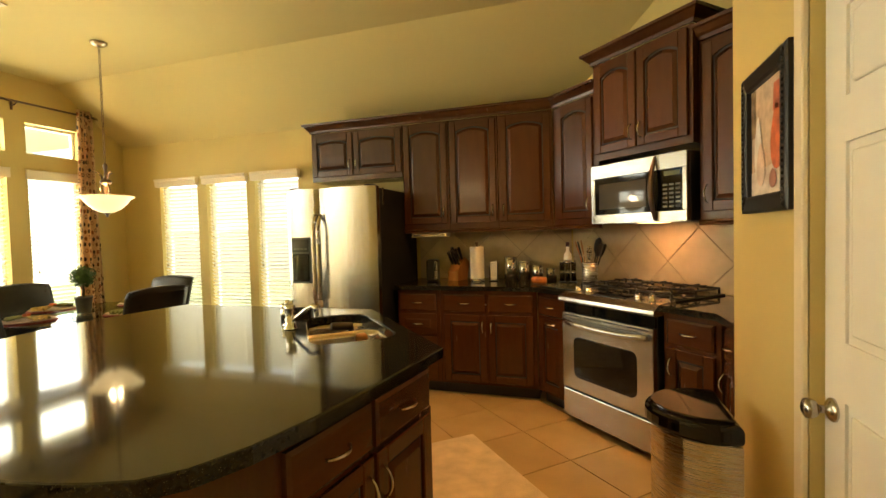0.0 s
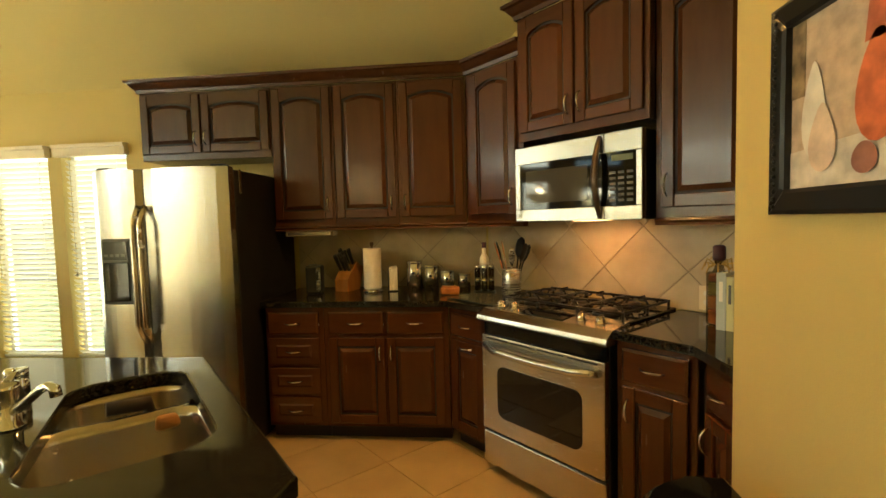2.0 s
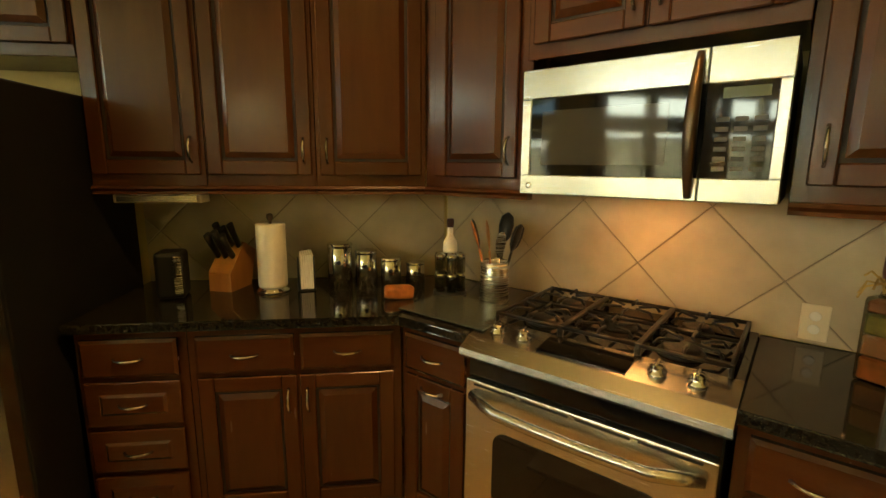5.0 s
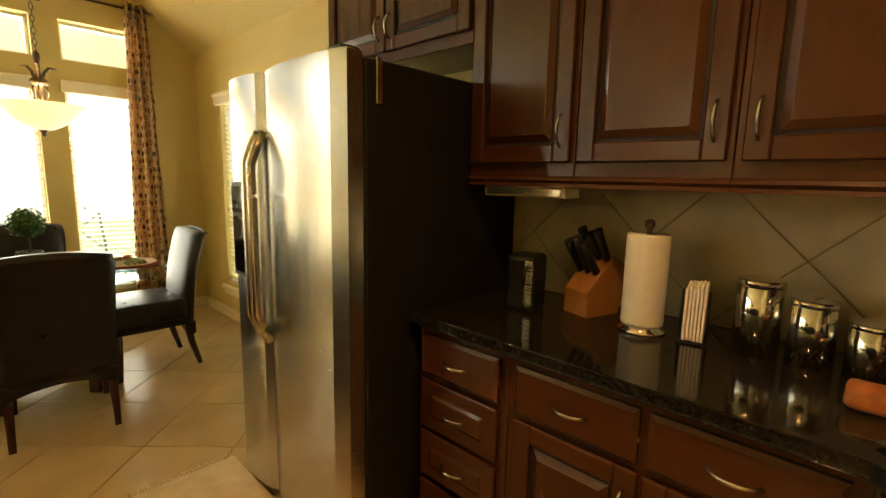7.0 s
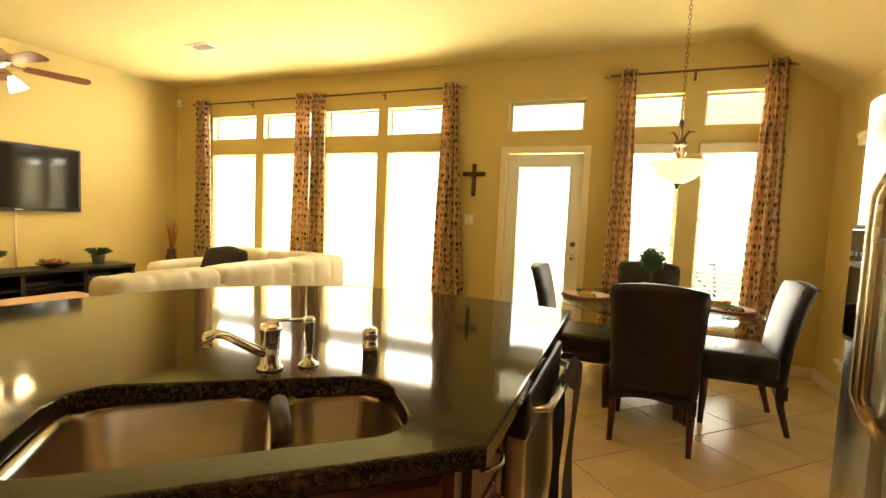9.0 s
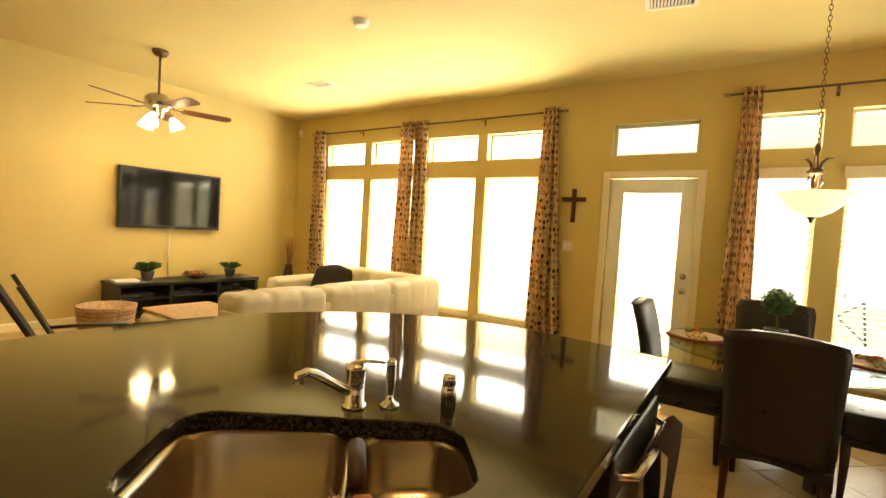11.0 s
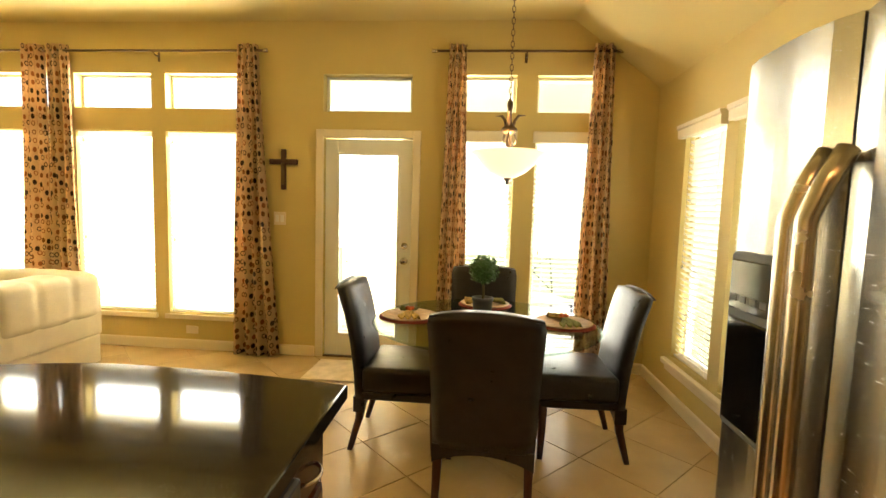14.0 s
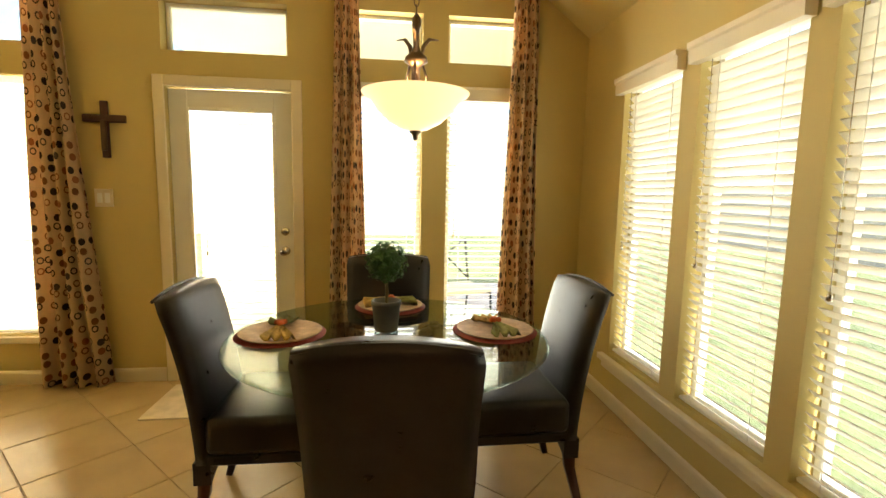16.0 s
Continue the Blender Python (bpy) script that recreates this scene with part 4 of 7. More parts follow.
bowl(0.095, 0.08, 0.345, 0.425, 0.16, "small_bowl")
bowl(0.365, 0.08, 0.755, 0.475, 0.21, "large_bowl")
bm = bm_new()
box(bm, 0.350, mirror * 0.10, CT1 - 0.075, 0.360, mirror * 0.44, CT1 - 0.043)
part("divider", bm, M_CHROME, sk)
bm = lathe(bm_new(), [(0.045, 0), (0.045, 0.003), (0.03, 0.004), (0.028, -0.002), (0.004, -0.002)], 20, Matrix.Translation((0.56, mirror * 0.28, CT1 - 0.248)))
part("drain", bm, M_CHROME, sk)
bm = lathe(bm_new(), [(0.045, 0), (0.045, 0.003), (0.03, 0.004), (0.028, -0.002), (0.004, -0.002)], 20, Matrix.Translation((0.19, mirror * 0.26, CT1 - 0.198)))
part("drain", bm, M_CHROME, sk)
bm = bm_new()
box(bm, 0.30, mirror * 0.12, CT1 - 0.10, 0.385, mirror * 0.19, CT1 - 0.055, 0.015, 3)
for v in bm.verts:
    v.co += noise.noise_vector(v.co * 30) * 0.008
solid("sponge", bm, M_LIGHTWOOD, "tan sponge cloth hung on the sink divider", "sponge", sinkm)
bm = bm_new()
tube(bm, [(0.338, mirror * 0.20, CT1 - 0.05), (0.338, mirror * 0.20, CT1 - 0.02), (0.345, mirror * 0.30, CT1 - 0.012)], 0.02, 10)
solid("dish_brush", bm, M_DARK, "dark brush lying over the sink divider", "brush", sinkm)

# faucet, sprayer, dispenser cap behind the sink
FU, FV = 0.365, 0.492
fc = thing("faucet", "chrome single-lever kitchen faucet on the island", "faucet", sinkm)
bm = lathe(bm_new(), [(0.032, CT1), (0.032, CT1 + 0.0069), (0.025, CT1 + 0.0120), (0.024, CT1 + 0.0903), (0.027, CT1 + 0.0989), (0.025, CT1 + 0.1135), (0.006, CT1 + 0.1187)], 20, Matrix.Translation((FU, mirror * FV, 0)))
part("faucet_body", bm, M_CHROME, fc)
bm = bm_new()
tube(bm, [(FU, mirror * FV, CT1 + 0.0344), (FU + 0.036, mirror * (FV - 0.028), CT1 + 0.0602), (FU + 0.092, mirror * (FV - 0.072), CT1 + 0.1075), (FU + 0.112, mirror * (FV - 0.088), CT1 + 0.1170), (FU + 0.127, mirror * (FV - 0.100), CT1 + 0.1118), (FU + 0.129, mirror * (FV - 0.102), CT1 + 0.0929)], [0.013, 0.012, 0.011, 0.011, 0.013, 0.013], 12)
part("spout", bm, M_CHROME, fc)
bm = bm_new()
tube(bm, [(FU + 0.005, mirror * FV, CT1 + 0.1161), (FU - 0.03, mirror * (FV - 0.01), CT1 + 0.1256), (FU - 0.075, mirror * (FV - 0.03), CT1 + 0.1273)], [0.012, 0.009, 0.007], 10, 0.6)
part("lever", bm, M_CHROME, fc)
bm = lathe(bm_new(), [(0.026, CT1), (0.026, CT1 + 0.0069), (0.010, CT1 + 0.0172), (0.009, CT1 + 0.0430), (0.013, CT1 + 0.0602), (0.0125, CT1 + 0.1075), (0.0145, CT1 + 0.1204), (0.008, CT1 + 0.1290)], 16, Matrix.Translation((FU - 0.092, mirror * (FV + 0.005), 0)))
solid("side_sprayer", bm, M_CHROME, "chrome side sprayer beside the faucet", "sprayer", sinkm)
bm = lathe(bm_new(), [(0.021, CT1), (0.021, CT1 + 0.0533), (0.019, CT1 + 0.0559), (0.0205, CT1 + 0.0688), (0.020, CT1 + 0.0843), (0.016, CT1 + 0.0912), (0.004, CT1 + 0.0929)], 18, Matrix.Translation((FU - 0.25, mirror * (FV + 0.005), 0)))
solid("air_gap", bm, M_CHROME, "small chrome air gap cap on the island", "air gap", sinkm)

# island cabinets
ic = thing("island_cabinet", "dark cherry island cabinet with drawers and doors", "cabinet")
bm = prism(bm_new(), [(-1.89, -2.97), (-2.85, -3.02), (-3.15, -3.25), (-3.36, -3.7), (-3.42, -4.40), (-3.38, -4.82), (-2.615, -4.92), (-1.88, -4.262)], 0.10, 0.872)
bm.normal_update()
bmesh.ops.delete(bm, geom=[f for f in bm.faces if f.normal.z > 0.9], context='FACES')
part("body", bm, M_WOOD, ic)
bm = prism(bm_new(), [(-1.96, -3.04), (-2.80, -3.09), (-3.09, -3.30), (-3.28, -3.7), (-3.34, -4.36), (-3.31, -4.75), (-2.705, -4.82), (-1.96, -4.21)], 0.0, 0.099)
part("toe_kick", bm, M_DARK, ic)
L = (K2 - K1).length
fsk = thing("cabinet_front", "dark cherry island doors beneath the sink", "cabinet", pose(-2.615, -4.92, 0, 0, 0, ANG + 180), "island fronts")
fl = (Vector((-2.615, -4.92)) - Vector((-1.88, -4.262))).length
for a, b in ((0.03, fl / 2 - 0.01), (fl / 2 + 0.01, fl - 0.03)):
    bm = bm_new()
    plate(bm, [(a, 0.70), (b, 0.70), (b, 0.845), (a, 0.845)], 0, -0.02, 0.012)
    part("false_front", bm, M_WOODX, fsk)
cab_door(fsk, 0.03, 0.125, fl / 2 - 0.006, 0.68, 0, 0, 'R')
cab_door(fsk, fl / 2 + 0.006, 0.125, fl - 0.03, 0.68, 0, 0, 'L')
ssd = thing("cabinet_front", "dark cherry island drawers over doors", "cabinet", None, "island fronts")
a = math.degrees(math.atan2(-4.92 + 4.82, -2.615 + 3.38))
ssd.matrix_world = pose(-3.38, -4.82, 0, 0, 0, a)
for x0, x1 in ((0.02, 0.372), (0.39, 0.745)):
    cab_drawer(ssd, x0, 0.70, x1, 0.845, 0)
    cab_door(ssd, x0, 0.125, x1, 0.68, 0, 0, 'R' if x0 < 0.2 else 'L')
# east side: drawer unit beside the dishwasher
esd = thing("cabinet_front", "narrow dark cherry island drawer and door beside the dishwasher", "cabinet", pose(-1.89, -4.235, 0, 0, 0, 90), "island fronts")
cab_drawer(esd, 0.03, 0.70, 0.30, 0.845, 0)
d = cab_door(esd, 0.03, 0.125, 0.30, 0.68, 0, 0, 'R')

nsd = thing("cabinet_front", "narrow dark cherry island drawers at the rounded corner", "cabinet", pose(-1.89, -3.255, 0, 0, 0, 90), "island fronts")
cab_drawer(nsd, 0.01, 0.70, 0.245, 0.845, 0)
cab_drawer(nsd, 0.01, 0.42, 0.245, 0.68, 0)
cab_drawer(nsd, 0.01, 0.125, 0.245, 0.40, 0)
dw = thing("dishwasher", "stainless dishwasher in the island with a bar handle", "dishwasher", pose(-1.888, -3.88, 0, 0, 0, 90))
bm = bm_new()
box(bm, 0.0, -0.006, 0.08, 0.60, 0.0, 0.868)
part("tub_front", bm, M_BLACK, dw)
bm = bm_new()
box(bm, 0.005, -0.065, 0.10, 0.595, -0.008, 0.74, 0.006, 2)
dd = part("door", bm, M_STEELX, dw)
bm = bm_new()
box(bm, 0.005, -0.068, 0.742, 0.595, -0.008, 0.865, 0.008, 2)
part("control_strip", bm, M_BLACK, dw)
bm = bm_new()
tube(bm, [(0.06, -0.06, 0.80), (0.09, -0.105, 0.80), (0.30, -0.118, 0.80), (0.51, -0.105, 0.80), (0.54, -0.06, 0.80)], 0.011, 10)
part("handle", bm, M_STEEL, dw)
bm = bm_new()
rows_ = []
for k_ in range(25):
    s_ = k_ / 24
    if s_ < 0.46:
        y_, z_ = -0.096 + 0.004 * math.sin(s_ * 20), 0.30 + (0.80 - 0.30) * s_ / 0.46
    elif s_ > 0.54:
        y_, z_ = -0.142 - 0.008 * math.sin(s_ * 14), 0.80 - (0.80 - 0.20) * (s_ - 0.54) / 0.46
    else:
        a_ = math.pi * (s_ - 0.46) / 0.08
        y_, z_ = -0.119 + 0.023 * math.cos(a_), 0.80 + 0.020 * math.sin(a_)
    rows_.append([bm.verts.new((0.27 + 0.30 * i_ / 10, y_ - 0.006 * math.sin(i_ * 1.7) * abs(s_ - 0.5), z_)) for i_ in range(11)])
for A_, B_ in zip(rows_, rows_[1:]):
    for i_ in range(10):
        bm.faces.new((A_[i_], A_[i_ + 1], B_[i_ + 1], B_[i_]))
g_ = bmesh.ops.solidify(bm, geom=bm.faces[:], thickness=0.004)
solid("dish_towel", bm, mat("brown_towel", (0.05, 0.022, 0.012), 0.95, noise_scale=40, vary=0.2, bump=0.6, bump_scale=250), "dark brown dish towel hung over the dishwasher handle", "towel", pose(-1.888, -3.88, 0, 0, 0, 90), smooth=True)

# ---- things on the worktops ----
Z = CT1


def canister(m, r, h, label):
    ob = thing("canister", label, "canister", m, "canister set")
    bm = lathe(bm_new(), [(r, 0.0), (r, h * 0.90), (r * 0.98, h * 0.905)], 28)
    part("jar", bm, M_CHROME, ob)
    bm = lathe(bm_new(), [(r * 1.02, h * 0.907), (r * 1.02, h * 0.985), (r * 0.94, h)], 28)
    part("lid", bm, M_CHROME, ob)
    bm = lathe(bm_new(), [(0.010, 0), (0.010, 0.004), (0.004, 0.005)], 12)
    part("emblem", bm, M_BLACK, ob, m=Matrix.Translation((-r - 0.0005, 0, h * 0.6)) @ pose(0, 0, 0, 0, -90))
    return ob


for x, y, r, h in ((-0.20, -4.835, 0.056, 0.21), (-0.20, -4.955, 0.052, 0.175), (-0.21, -5.07, 0.048, 0.14), (-0.20, -5.185, 0.045, 0.115)):
    canister(pose(x, y, Z), r, h, "round polished steel canister with a flat lid")

pt = thing("paper_towel_holder", "steel paper towel holder with a full white roll", "towel holder", pose(-0.24, -4.54, Z))
bm = lathe(bm_new(), [(0.072, 0), (0.072, 0.008), (0.062, 0.014), (0.060, 0.022), (0.01, 0.024)], 24)
part("base", bm, M_CHROME, pt)
bm = lathe(bm_new(), [(0.007, 0.02), (0.007, 0.318), (0.010, 0.322), (0.016, 0.335), (0.013, 0.348), (0.004, 0.352)], 16)
part("rod", bm, M_BRONZE, pt)
bm = lathe(bm_new(), [(0.022, 0.026), (0.062, 0.026), (0.063, 0.03), (0.063, 0.302), (0.062, 0.306), (0.022, 0.306)], 28)
part("roll", bm, M_PAPER, pt, "white paper roll")

nh = thing("napkin_holder", "black metal napkin holder with white napkins", "napkin holder", pose(-0.18, -4.68, Z, 0, 0, 12))
bm = bm_new()
box(bm, -0.09, -0.035, 0.0, 0.05, 0.045, 0.008, 0.002, 1)
for y in (-0.03, 0.04):
    tube(bm, [(-0.07, y, 0.006), (-0.06, y, 0.10), (-0.02, y, 0.145), (0.02, y, 0.10), (0.03, y, 0.006)], 0.004, 8)
part("frame", bm, M_BLACK, nh)
for i in range(6):
    bm = bm_new()
    box(bm, -0.088 + random.uniform(-0.004, 0.004), -0.024 + i * 0.0095, 0.009, 0.05, -0.016 + i * 0.0095, 0.168 + random.uniform(-0.006, 0.004), 0.002, 1)
    part("napkin", bm, M_PAPER, nh)

kb = thing("knife_block", "beech knife block holding black-handled knives", "knife block", pose(-0.24, -4.31, Z, 0, 0, -18))
bm = bm_new()
plate(bm, [(0, 0), (0.15, 0), (0.20, 0.16), (0.115, 0.21), (0.0, 0.085)], 0.055, -0.055)
part("block", bm, M_LIGHTWOOD, kb)
for i in range(3):
    for j_ in range(2):
        bm = bm_new()
        x, z, y = 0.055 + j_ * 0.06, 0.15 + j_ * 0.025, -0.036 + i * 0.036
        h = 0.11 + 0.015 * ((i + j_) % 2)
        tube(bm, [(x, y, z), (x - 0.045, y, z + h * 0.6), (x - 0.07, y, z + h)], [0.010, 0.011, 0.013], 8, 1.5)
        part("knife_handle", bm, M_BLACK, kb)

to = thing("can_opener", "black and steel electric can opener by the refrigerator", "can opener", pose(-0.30, -4.14, Z, 0, 0, -80))
bm = bm_new()
box(bm, -0.055, -0.055, 0, 0.055, 0.07, 0.20, 0.018, 3)
part("housing", bm, M_BLACK, to)
bm = bm_new()
box(bm, 0.02, -0.062, 0.02, 0.05, -0.054, 0.185, 0.006, 2)
part("front_plate", bm, M_STEEL, to)
bm = bm_new()
tube(bm, [(0.035, -0.062, 0.165), (0.035, -0.085, 0.16), (0.03, -0.09, 0.10)], 0.007, 8)
part("lever", bm, M_BLACK, to)

pk = bm_new()
box(pk, -0.062, -0.03, 0, 0.062, 0.03, 0.055, 0.015, 3)
for v in pk.verts:
    v.co += noise.noise_vector(v.co * 25) * 0.010
    v.co.z = max(v.co.z, 0.0)
solid("snack_packet", pk, M_ORANGE, "orange snack packet lying by the canisters", "packet", pose(-0.42, -5.10, Z, 0, 0, -80), smooth=True)

sr = thing("spice_rack", "chrome carousel spice rack with a tall bottle", "spice rack", pose(-0.36, -5.33, Z))
bm = lathe(bm_new(), [(0.075, 0), (0.075, 0.012), (0.02, 0.016)], 24)
part("base", bm, M_BLACK, sr)
bm = bm_new()
tube(bm, [(0, 0, 0.01), (0, 0, 0.19)], 0.008, 10)
part("post", bm, M_CHROME, sr)
for k in range(6):
    a = radians(60 * k)
    for z in (0.02, 0.105):
        bm = lathe(bm_new(), [(0.020, 0), (0.020, 0.055), (0.017, 0.058)], 12, Matrix.Translation((0.052 * math.cos(a), 0.052 * math.sin(a), z)))
        j_ = part("jar", bm, M_JARGLASS, sr)
        bm = lathe(bm_new(), [(0.021, 0.0585), (0.021, 0.078), (0.018, 0.08)], 12, Matrix.Translation((0.052 * math.cos(a), 0.052 * math.sin(a), z)))
        part("lid", bm, M_CHROME, j_)
bm = lathe(bm_new(), [(0.030, 0.19), (0.032, 0.20), (0.030, 0.235), (0.013, 0.265), (0.012, 0.30)], 18)
part("bottle", bm, M_PAPER, sr, "pale bottle on top")
bm = lathe(bm_new(), [(0.015, 0.30), (0.016, 0.335), (0.012, 0.338)], 14)
part("cap", bm, M_WINE, sr)

uc = thing("utensil_crock", "brushed steel crock full of cooking utensils", "crock", pose(-0.50, -5.50, Z))
bm = lathe(bm_new(), [(0.058, 0), (0.060, 0.004), (0.060, 0.172), (0.057, 0.176), (0.054, 0.172), (0.054, 0.01), (0.01, 0.008)], 26, cap=False)
part("crock", bm, M_STEEL, uc)
for k, (dx, dy, h, c, w) in enumerate(((0.02, 0.03, 0.30, M_BLACK, 0.035), (-0.03, 0.02, 0.31, M_LIGHTWOOD, 0.026), (-0.02, -0.03, 0.29, M_BLACK, 0.040), (0.03, -0.025, 0.32, M_BLACK, 0.036), (0.0, 0.035, 0.30, M_ORANGE, 0.024), (-0.035, 0.0, 0.27, M_STEEL, 0.022), (0.015, -0.04, 0.28, M_BLACK, 0.038))):
    bm = bm_new()
    tip = Vector((dx * 2.6, dy * 2.6, h))
    tube(bm, [(dx * 0.5, dy * 0.5, 0.02), tip * 0.75], 0.005, 8)
    d_ = tip.normalized()
    tube(bm, [tip * 0.74, tip * 0.84, tip * 0.98, tip * 1.10, tip * 1.15], [0.006, w * 0.8, w, w * 0.8, 0.006], 10, 0.25)
    part("utensil", bm, c, uc)

cb = bm_new()
box(cb, -0.20, -0.15, 0.004, 0.20, 0.15, 0.010, 0.003, 1)
for x in (-0.17, 0.17):
    for y in (-0.12, 0.12):
        lathe(cb, [(0.008, 0), (0.008, 0.004)], 10, Matrix.Translation((x, y, 0)))
solid("cutting_board", cb, mat("frosted_glass", (0.05, 0.06, 0.055), 0.16, noise_scale=40, vary=0.1, bump=0.2, bump_scale=300), "frosted glass cutting board on the worktop", "cutting board", pose(-0.62, -5.34, Z, 0, 0, -135))

ul = thing("under_cabinet_light", "slim cream under-cabinet light fitting", "light fitting", pose(-0.27, -4.12, UB - 0.036))
bm = bm_new()
box(bm, -0.05, -0.17, -0.036, 0.05, 0.17, 0.0, 0.006, 2)
# fixed to the cabinet floor by a spacer
box(bm, -0.03, -0.12, 0.0, 0.03, 0.12, 0.035)
part("housing", bm, M_TRIM, ul)
bm = bm_new()
box(bm, -0.054, -0.155, -0.030, -0.0505, 0.155, -0.006, 0.001, 1)
part("trim_strip", bm, M_NICKEL, ul)

for s_, z_, lab in ((1.512, 0.99, "cream wall outlet on the stove wall"),):
    o_ = thing("wall_outlet", lab, "outlet", diag(s_, z_))
    bm = bm_new()
    box(bm, -0.038, -0.018, -0.06, 0.038, -0.0115, 0.06, 0.003, 2)
    part("cover_plate", bm, M_TRIM, o_)
    for z in (-0.022, 0.022):
        bm = lathe(bm_new(), [(0.016, 0), (0.016, 0.003), (0.014, 0.004)], 16)
        part("socket", bm, M_WHITE, o_, m=Matrix.Translation((0, -0.018, z)) @ pose(0, 0, 0, 90))

for i, (x, y) in enumerate(((-1.345, -6.345), (-1.66, -6.58))):
    b_ = thing("decor_bottle", "square glass bottle of layered spices with a wax top and raffia", "bottle", pose(x, y, Z, 0, 0, 20 + 25 * i), "decor bottles")
    bm = bm_new()
    box(bm, -0.045, -0.03, 0.0, 0.045, 0.03, 0.235, 0.012, 2)
    part("glass", bm, M_JARGLASS, b_)
    for z0, z1, c in ((0.006, 0.07, M_ORANGE), (0.072, 0.13, M_LIGHTWOOD), (0.132, 0.19, M_NAPKIN_G), (0.192, 0.225, M_SOIL)):
        bm = bm_new()
        box(bm, -0.038, -0.024, z0, 0.038, 0.024, z1, 0.006, 1)
        part("spice_layer", bm, c, b_)
    bm = lathe(bm_new(), [(0.026, 0.236), (0.018, 0.255), (0.018, 0.285)], 16)
    part("neck", bm, M_JARGLASS, b_)
    bm = lathe(bm_new(), [(0.024, 0.286), (0.026, 0.30), (0.025, 0.345), (0.015, 0.352)], 16)
    part("wax_cap", bm, M_WINE, b_)
    bm = bm_new()
    for k in range(12):
        a = radians(k * 30 + 7 * (k % 3))
        tube(bm, [(0.02 * math.cos(a), 0.02 * math.sin(a), 0.27), (0.055 * math.cos(a), 0.05 * math.sin(a), 0.275 + 0.02 * (k % 3 - 1)), (0.07 * math.cos(a), 0.06 * math.sin(a), 0.24 + 0.02 * (k % 4 - 1))], 0.003, 5)
    part("raffia_bow", bm, M_NAPKIN, b_)

bx = 0.0
for w, h, c, lab in ((0.035, 0.24, (0.42, 0.48, 0.48), "pale blue-grey"), (0.026, 0.225, (0.60, 0.58, 0.30), "pale yellow"), (0.022, 0.215, (0.66, 0.60, 0.36), "cream"), (0.032, 0.22, (0.30, 0.13, 0.32), "purple")):
    bk = thing("book", "%s cookbook standing upright on the worktop" % lab, "book", diag(1.665, Z) @ Matrix.Translation((bx, -0.33, 0)), "row of cookbooks")
    bm = bm_new()
    box(bm, 0, 0.0, 0.0, 0.003, 0.17, h)
    box(bm, w - 0.003, 0.0, 0.0, w, 0.17, h)
    box(bm, 0.0, -0.002, 0.0, w, 0.0, h)
    part("cover", bm, mat("book_" + lab.split()[0], c, 0.5, vary=0.06), bk)
    bm = bm_new()
    box(bm, 0.0032, 0.0005, 0.004, w - 0.0032, 0.165, h - 0.004)
    part("pages", bm, M_PAPER, bk)
    bm = bm_new()
    box(bm, w * 0.3, -0.0035, h * 0.5, w * 0.7, -0.0022, h * 0.85)
    part("spine_title", bm, M_POT if w < 0.03 else M_PAPER, bk)
    bx += w + 0.003

tv_ = thing("toaster_oven", "small black toaster oven in the counter nook", "toaster oven", pose(-1.73, -6.47, Z, 0, 0, 150))
bm = bm_new()
box(bm, -0.17, -0.13, 0.012, 0.17, 0.13, 0.225, 0.014, 3)
part("housing", bm, M_BLACK, tv_)
bm = bm_new()
box(bm, -0.15, -0.136, 0.04, 0.07, -0.1305, 0.19, 0.004, 1)
part("glass_door", bm, M_BLACKGLASS, tv_)
bm = bm_new()
tube(bm, [(-0.13, -0.135, 0.175), (-0.13, -0.155, 0.178), (0.05, -0.155, 0.178), (0.05, -0.135, 0.175)], 0.006, 8)
part("handle", bm, M_STEEL, tv_)
for z in (0.07, 0.12, 0.17):
    bm = lathe(bm_new(), [(0.016, 0), (0.014, 0.014), (0.004, 0.015)], 14)
    part("dial", bm, M_STEEL, tv_, m=Matrix.Translation((0.118, -0.13, z)) @ pose(0, 0, 0, 90))
for x in (-0.14, 0.14):
    for y in (-0.1, 0.1):
        bm = lathe(bm_new(), [(0.012, 0), (0.012, 0.012)], 8, Matrix.Translation((x, y, 0)))
        part("foot", bm, M_RUBBER, tv_)

# ---- recessed light over the kitchen floor ----
RLX, RLY = -1.55, -5.0
rl = thing("recessed_light", "round recessed ceiling light with a warm lit lens", "ceiling light", pose(RLX, RLY, H))
bm = lathe(bm_new(), [(0.062, -0.012), (0.085, -0.010), (0.095, -0.002), (0.095, -0.0006)], 28, cap=False)
part("trim_ring", bm, M_WHITE, rl)
bm = lathe(bm_new(), [(0.001, -0.004), (0.062, -0.004), (0.062, -0.002), (0.001, -0.002)], 24)
part("lens", bm, glow("lens_lit", (1.0, 0.55, 0.20), 4.0), rl, "warm lit lens")
lamp_ = new("recessed_bulb", bpy.data.lights.new("recessed_bulb", 'AREA'))
lamp_.data.shape, lamp_.data.size, lamp_.data.energy, lamp_.data.color, lamp_.data.spread = 'DISK', 0.11, 4.5, (1.0, 0.47, 0.14), radians(120)
lamp_.matrix_world = pose(RLX, RLY, H - 0.016)

# ---- trash can, picture, rugs ----
tc_ = thing("trash_can", "tall half-round steel trash can with a black lid", "trash can", pose(-2.31, -6.00, 0, 0, 0, 180))


def half_round(w, d, n=16):
    o = [(-w / 2, 0), (-w / 2, -d * 0.25)]
    for i in range(1, n):
        a = math.pi * i / n
        o.append((-w / 2 * math.cos(a), -d * 0.25 - d * 0.75 * math.sin(a)))
    return o + [(w / 2, -d * 0.25), (w / 2, 0)]


